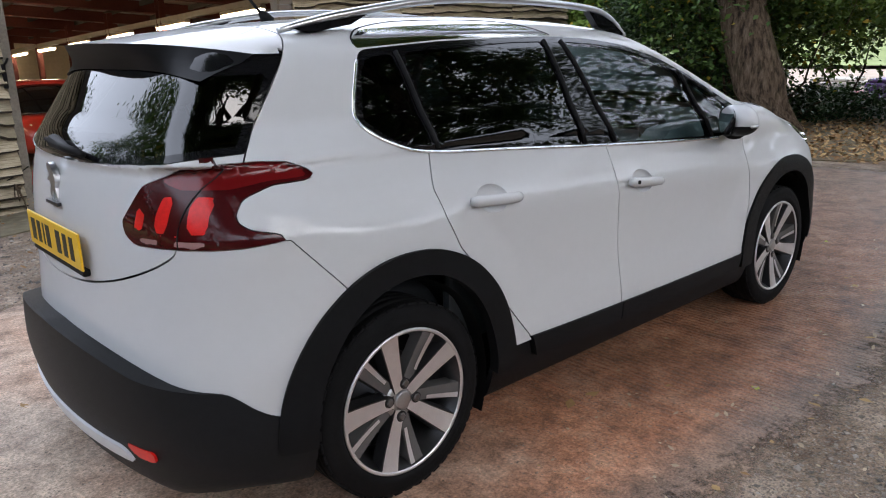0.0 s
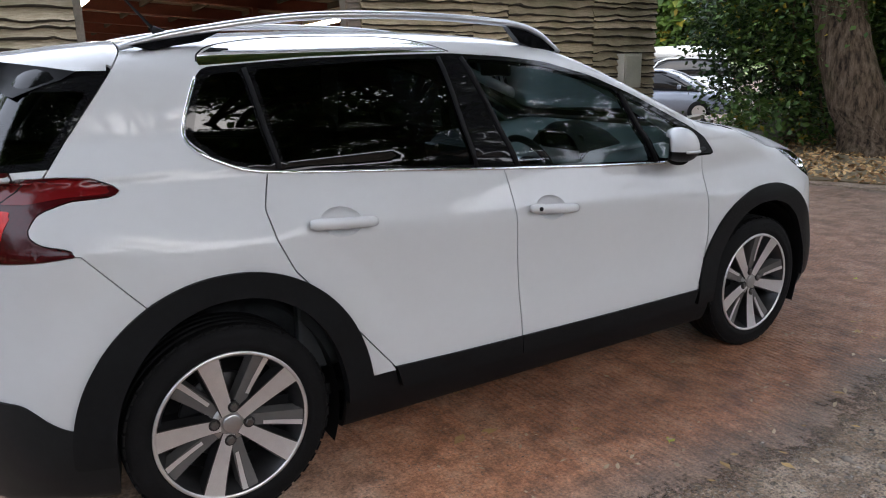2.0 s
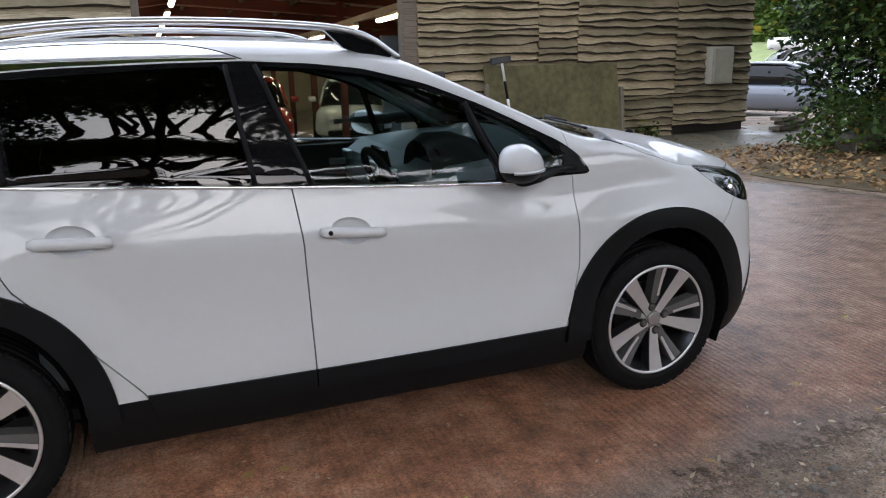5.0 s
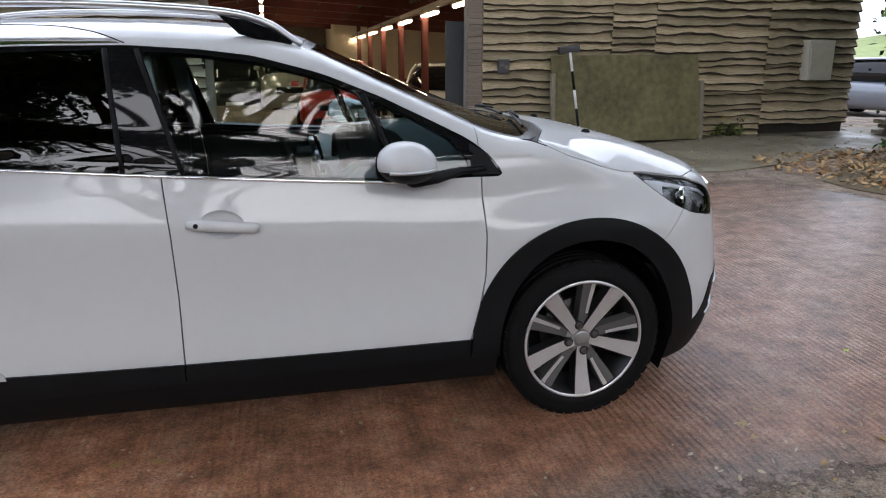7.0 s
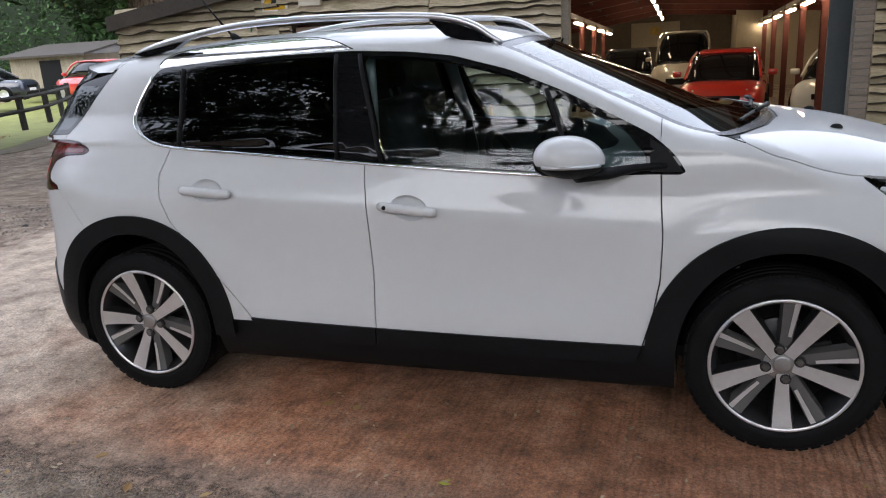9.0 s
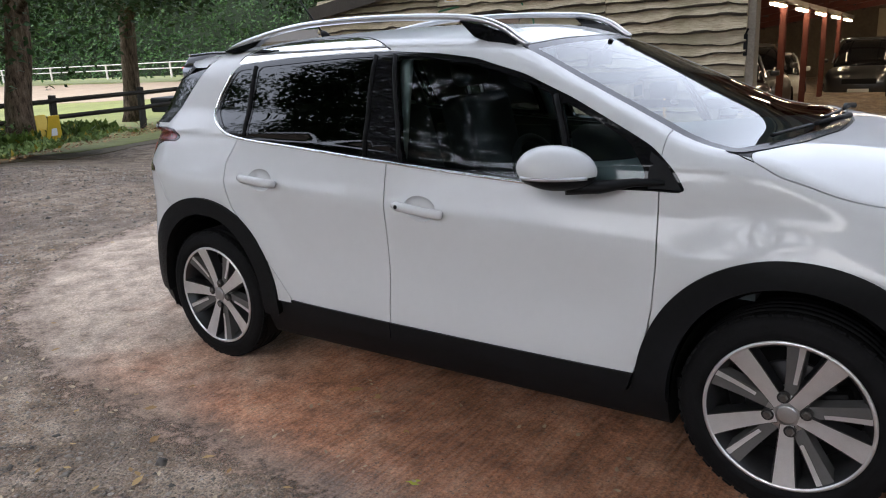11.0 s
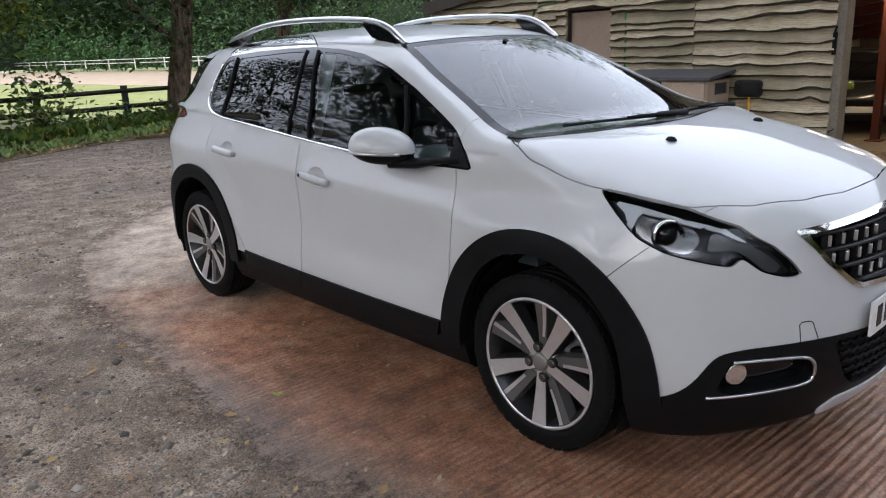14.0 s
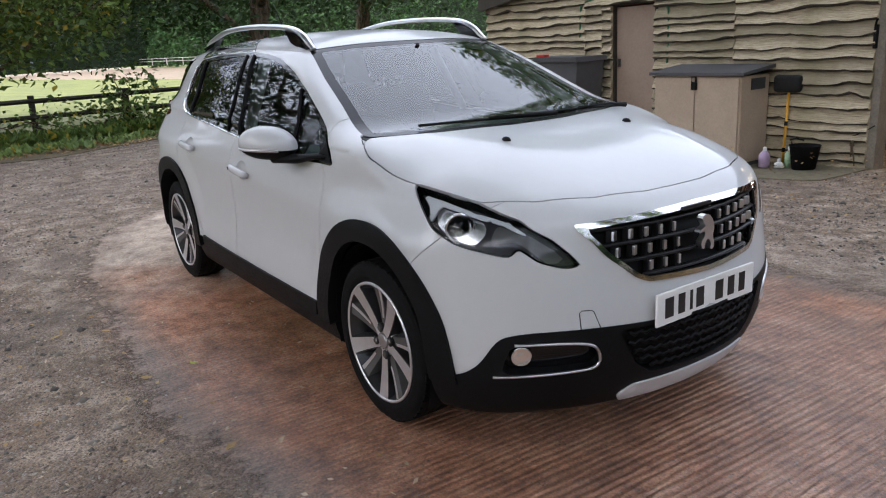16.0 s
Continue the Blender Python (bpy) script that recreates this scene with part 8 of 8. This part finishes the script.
simple_car("red_car_outside", "small red car parked beyond the paddock fence", stand(-18.9, 20.3, 0.0, 163), (0.55, 0.025, 0.018), 3.6, 1.62, 1.46)
simple_car("dark_car_outside", "dark blue hatchback parked beyond the paddock fence", stand(-25.5, 21.0, 0.0, 20), (0.02, 0.025, 0.04), 4.2, 1.75, 1.46)
simple_car("white_van_outside", "white van far beyond the paddock", stand(-27.0, 32.0, 0.0, 30), (0.66, 0.66, 0.66), 5.0, 1.95, 2.3, 1.0, 1.0)
simple_car("silver_blue_car", "silver-blue car parked beyond the barn corner", stand(16.9, 12.6, -0.56, -60), (0.13, 0.15, 0.19), 4.3, 1.78, 1.48)
pickup = simple_car("white_pickup", "white pickup carrying a pale rolled load beyond the barn", stand(22.8, 17.4, -0.56, 160), (0.46, 0.48, 0.49), 5.0, 1.85, 1.75, 1.0, 0.8)
part("load_roll", tube([(-2.3, 0.35, 1.86), (-0.6, 0.35, 1.92), (1.4, 0.3, 1.93)], [0.22, 0.26, 0.2], 12), WHITE_PAINT, pickup, "pale rolled load", True)
part("load_roll", tube([(-2.0, -0.4, 1.84), (-0.2, -0.35, 1.84), (1.0, -0.3, 1.88)], 0.18, 12), WHITE_PAINT, pickup, "pale rolled load", True)
stable = thing("stable", "low timber stable with a dark roof beyond the paddock", "building")
part("wall", box(-28.6, -24.2, 25.6, 28.0, 0.0, 1.75), OLD_WOOD, stable)
part("roof", prism([(25.2, 1.70), (28.3, 2.25), (28.3, 2.35), (25.2, 1.80)], -29.0, -23.8, "x"), DARK_WOOD, stable, "dark felted roof")
# no opening here: a black sheet on the wall paints the unlit inside
part("doorway", box(-26.8, -25.6, 25.57, 25.598, 0.0, 1.55), SEAL, stable, "black panel drawn as a dark open doorway")
trough = thing("feed_trough", "black plastic trough lying in the paddock", "trough")
part("trough_body", box(-14.9, -14.0, 9.2, 9.9, 0.0, 0.38, 0.05), SEAL, trough)
# garden clutter far across the drive
for i, (x, y, z, sx, mat, lab) in enumerate(((18.6, 4.9, 0.30, 0.6, material("pale_stone", (0.52, 0.47, 0.40), 0.85, vary=0.25, scale=3), "heap of pale stone blocks across the drive"), (16.2, 3.05, 0.42, 0.4, material("purple_plastic", (0.10, 0.05, 0.18), 0.5, vary=0.2, scale=5), "purple plastic crate on the pale ground"), (15.2, 3.2, 0.22, 0.16, material("faded_pink_plastic", (0.42, 0.16, 0.15), 0.6, vary=0.2, scale=6), "faded pink plastic crate on the pale ground"))):
    o = thing("crate" if i else "stone_heap", lab, "crate" if i else "stones")
    part("crate_body" if i else "stone_block", box(x - sx, x + sx, y - sx * 0.8, y + sx * 0.8, 0, z, 0.04), mat, o)
    part("crate_rim" if i else "stone_top", box(x - sx * 0.9, x + sx * 0.95, y - sx * 0.7, y + sx * 0.7, z + 0.001, z + 0.08, 0.03), mat, o)

# ---- fallen leaves and loose stones ----
DRY_LEAF = material("dry_fallen_leaf", (0.42, 0.29, 0.13), 0.8, vary=0.3, scale=30, object_random=0.9, dark=(0.20, 0.10, 0.03))
GREEN_LEAF = material("fresh_fallen_leaf", (0.42, 0.46, 0.05), 0.6, vary=0.2, scale=30)


def one_leaf(seed):
    g = random.Random(seed)
    pts = [(-0.5, 0), (-0.3, 0.22), (0.0, 0.30), (0.28, 0.18), (0.5, 0), (0.28, -0.17), (0.0, -0.29), (-0.3, -0.22)]
    c = g.uniform(0.2, 0.6)
    vs = [(0, 0, 0.02)] + [(x, y * g.uniform(0.8, 1.1), 0.02 + c * (y * y * 1.4 + x * x * 0.5) * g.uniform(0.7, 1.3)) for x, y in pts] + [(-0.72, 0.03, 0.05)]
    return vs, [(0, 1 + i, 1 + (i + 1) % 8) for i in range(8)] + [(1, 2, 9)]


leaf_meshes = []
for k in range(5):
    v, f = one_leaf(k)
    me = bpy.data.meshes.new("fallen_leaf")
    me.from_pydata(v, [], f)
    me.materials.append(DRY_LEAF)
    leaf_meshes.append(me)
g = random.Random(77)


def drop_leaf(x, y, size, mesh=None):
    ob = new("fallen_leaf", mesh or g.choice(leaf_meshes))
    on_slab = 0.002
    ob.matrix_world = pose(x, y, ground_height(x, y) + on_slab, g.uniform(-8, 8), g.uniform(-8, 8), g.uniform(0, 360)) @ Matrix.Diagonal((size, size, size, 1))
    return tagged(ob, "small dry yellow-brown leaf fallen on the yard", "leaf", "fallen leaves")


for i in range(230):
    drop_leaf(g.uniform(-4, 7), g.uniform(-2.6, -0.95) if i % 3 else g.uniform(-1.0, 4.5), g.choice((0.025, 0.03, 0.035, 0.045, 0.055)))
for i in range(70):
    drop_leaf(g.uniform(-8, -1), g.uniform(-2.5, 3.5), g.choice((0.03, 0.04, 0.05)))
for x, y, s in ((1.484, -1.26, 0.06), (4.0, -0.55, 0.045)):
    me = leaf_meshes[1].copy()
    me.materials.clear()
    me.materials.append(GREEN_LEAF)
    tagged(drop_leaf(x, y, s, me), "fresh yellow-green leaf fallen on the slab", "leaf")
for x, y in ((0.835, -0.82), (0.95, -0.83)):
    drop_leaf(x, y, 0.07)


def litter(name, label, spots, size, seed, mat, rise=0.05):
    """Many dead leaves too many to count."""
    V, F = [], []
    rr = random.Random(seed)
    for x, y in spots:
        v, f = one_leaf(rr.randrange(1000))
        m = pose(x, y, max(ground_height(x, y), -0.02) + rr.uniform(0.004, rise), rr.uniform(-35, 35), rr.uniform(-35, 35), rr.uniform(0, 360)) @ Matrix.Scale(size * rr.uniform(0.6, 1.4), 4)
        o = len(V)
        V += [tuple(m @ Vector(p)) for p in v]
        F += [tuple(i + o for i in q) for q in f]
    tagged(link(name, V, F, mat, smooth=False), label, "leaves", kind="stuff")


def litter_material():
    m, nt, b = node_setup("dead_leaf_litter")
    rnd = nt.nodes.new("ShaderNodeNewGeometry").outputs["Random Per Island"]
    nt.links.new(ramp_node(nt, rnd, [(0.0, (0.14, 0.065, 0.022)), (0.45, (0.31, 0.175, 0.07)), (0.8, (0.52, 0.36, 0.17)), (1.0, (0.20, 0.10, 0.04))]), b.inputs["Base Color"])
    b.inputs["Roughness"].default_value = 0.8
    return m


LITTER = litter_material()
CHIPS = material("pale_leaf_chips", (0.50, 0.40, 0.28), 0.85, vary=0.5, scale=3)
r2 = random.Random(5)
spots = []
while len(spots) < 7000:
    x, y = r2.uniform(6.9, 13.5), r2.uniform(-0.5, 5.6)
    if x + 0.25 * y > 7.75 and y < 4.6 + 0.12 * (x - 7) and r2.random() < math.exp(-0.16 * max(0, x - 8)):
        spots.append((x, y))
litter("leaf_litter", "thick orange-brown dead leaves on the bank", spots, 0.058, 1, LITTER)
litter("leaf_litter", "dead leaves along the drive verge", [(-8.3 - 0.32 * max(0, yy) - abs(r2.gauss(0, 0.7)), yy) for yy in [r2.uniform(-4, 9) for _ in range(2200)]], 0.055, 2, LITTER)
litter("leaf_litter", "small dead leaves and chips on the damp concrete", [(r2.uniform(4.4, 10.5), r2.uniform(3.6, 6.3)) for _ in range(500)] + [(r2.uniform(-2, 3.8), r2.uniform(2.6, 5.75)) for _ in range(600)], 0.03, 3, LITTER)


litter("leaf_chips", "tiny dry leaf bits and chips strewn over the yard", [(r2.uniform(-8, 4), r2.uniform(-2.9, -1.2)) for _ in range(700)] + [(r2.uniform(-8, -2.6), r2.uniform(-1.5, 4.5)) for _ in range(800)] + [(r2.uniform(-2.5, 7), r2.uniform(-1.5, -0.7)) for _ in range(230)], 0.021, 4, CHIPS, 0.012)


def gravel(n, seed):
    rr = np.random.default_rng(seed)
    base = np.array([(1, 0, 0), (-1, 0, 0), (0, 1, 0), (0, -1, 0), (0, 0, 1), (0, 0, -1)], float)
    tri = np.array([(0, 2, 4), (2, 1, 4), (1, 3, 4), (3, 0, 4), (2, 0, 5), (1, 2, 5), (3, 1, 5), (0, 3, 5)])
    P = []
    while len(P) < n:
        if rr.uniform() < 0.35:
            x, y = rr.uniform(-2, 7), rr.uniform(2.3, 6.3)
            if y > 3.7 or x < 3.6:
                P.append((x, y, ground_height(x, y) - 0.007))
            continue
        x, y = rr.uniform(-9, 4), rr.uniform(-3.2, 3.6)
        edge = np.interp(x, [-3.1, -2.84, -2.28, -1.66, -0.5, 1.09, 1.92, 2.5, 4], [1.0, 0.0, -0.7, -1.1, -1.5, -1.55, -1.6, -1.5, -1.5])
        if y < edge + 0.12 * rr.normal() or x < -3.3:
            P.append((x, y, ground_height(x, y) - 0.008))
    P = np.array(P)
    s = rr.lognormal(-4.75, 0.5, n)[:, None, None] * rr.uniform(0.6, 1.3, (n, 6, 1)) * np.array([1, 0.8, 0.6])
    a = rr.uniform(0, 2 * math.pi, n)
    R = np.stack([np.stack([np.cos(a), -np.sin(a)], 1), np.stack([np.sin(a), np.cos(a)], 1)], 1)
    V = base[None] * s
    V[:, :, :2] = np.einsum("nij,nkj->nki", R, V[:, :, :2])
    V = V + P[:, None]
    F = (tri[None] + 6 * np.arange(n)[:, None, None]).reshape(-1, 3)
    ob = fast_link("gravel", V.reshape(-1, 3), F, stone_material())
    tagged(ob, "loose grey stones pressed into the drive", "gravel", kind="stuff")


def stone_material():
    m, nt, b = node_setup("loose_stones")
    rnd = nt.nodes.new("ShaderNodeNewGeometry").outputs["Random Per Island"]
    nt.links.new(ramp_node(nt, rnd, [(0.0, (0.06, 0.055, 0.05)), (0.5, (0.17, 0.15, 0.13)), (0.85, (0.30, 0.26, 0.22)), (1.0, (0.42, 0.38, 0.34))]), b.inputs["Base Color"])
    b.inputs["Roughness"].default_value = 0.7
    return m


gravel(24000, 3)
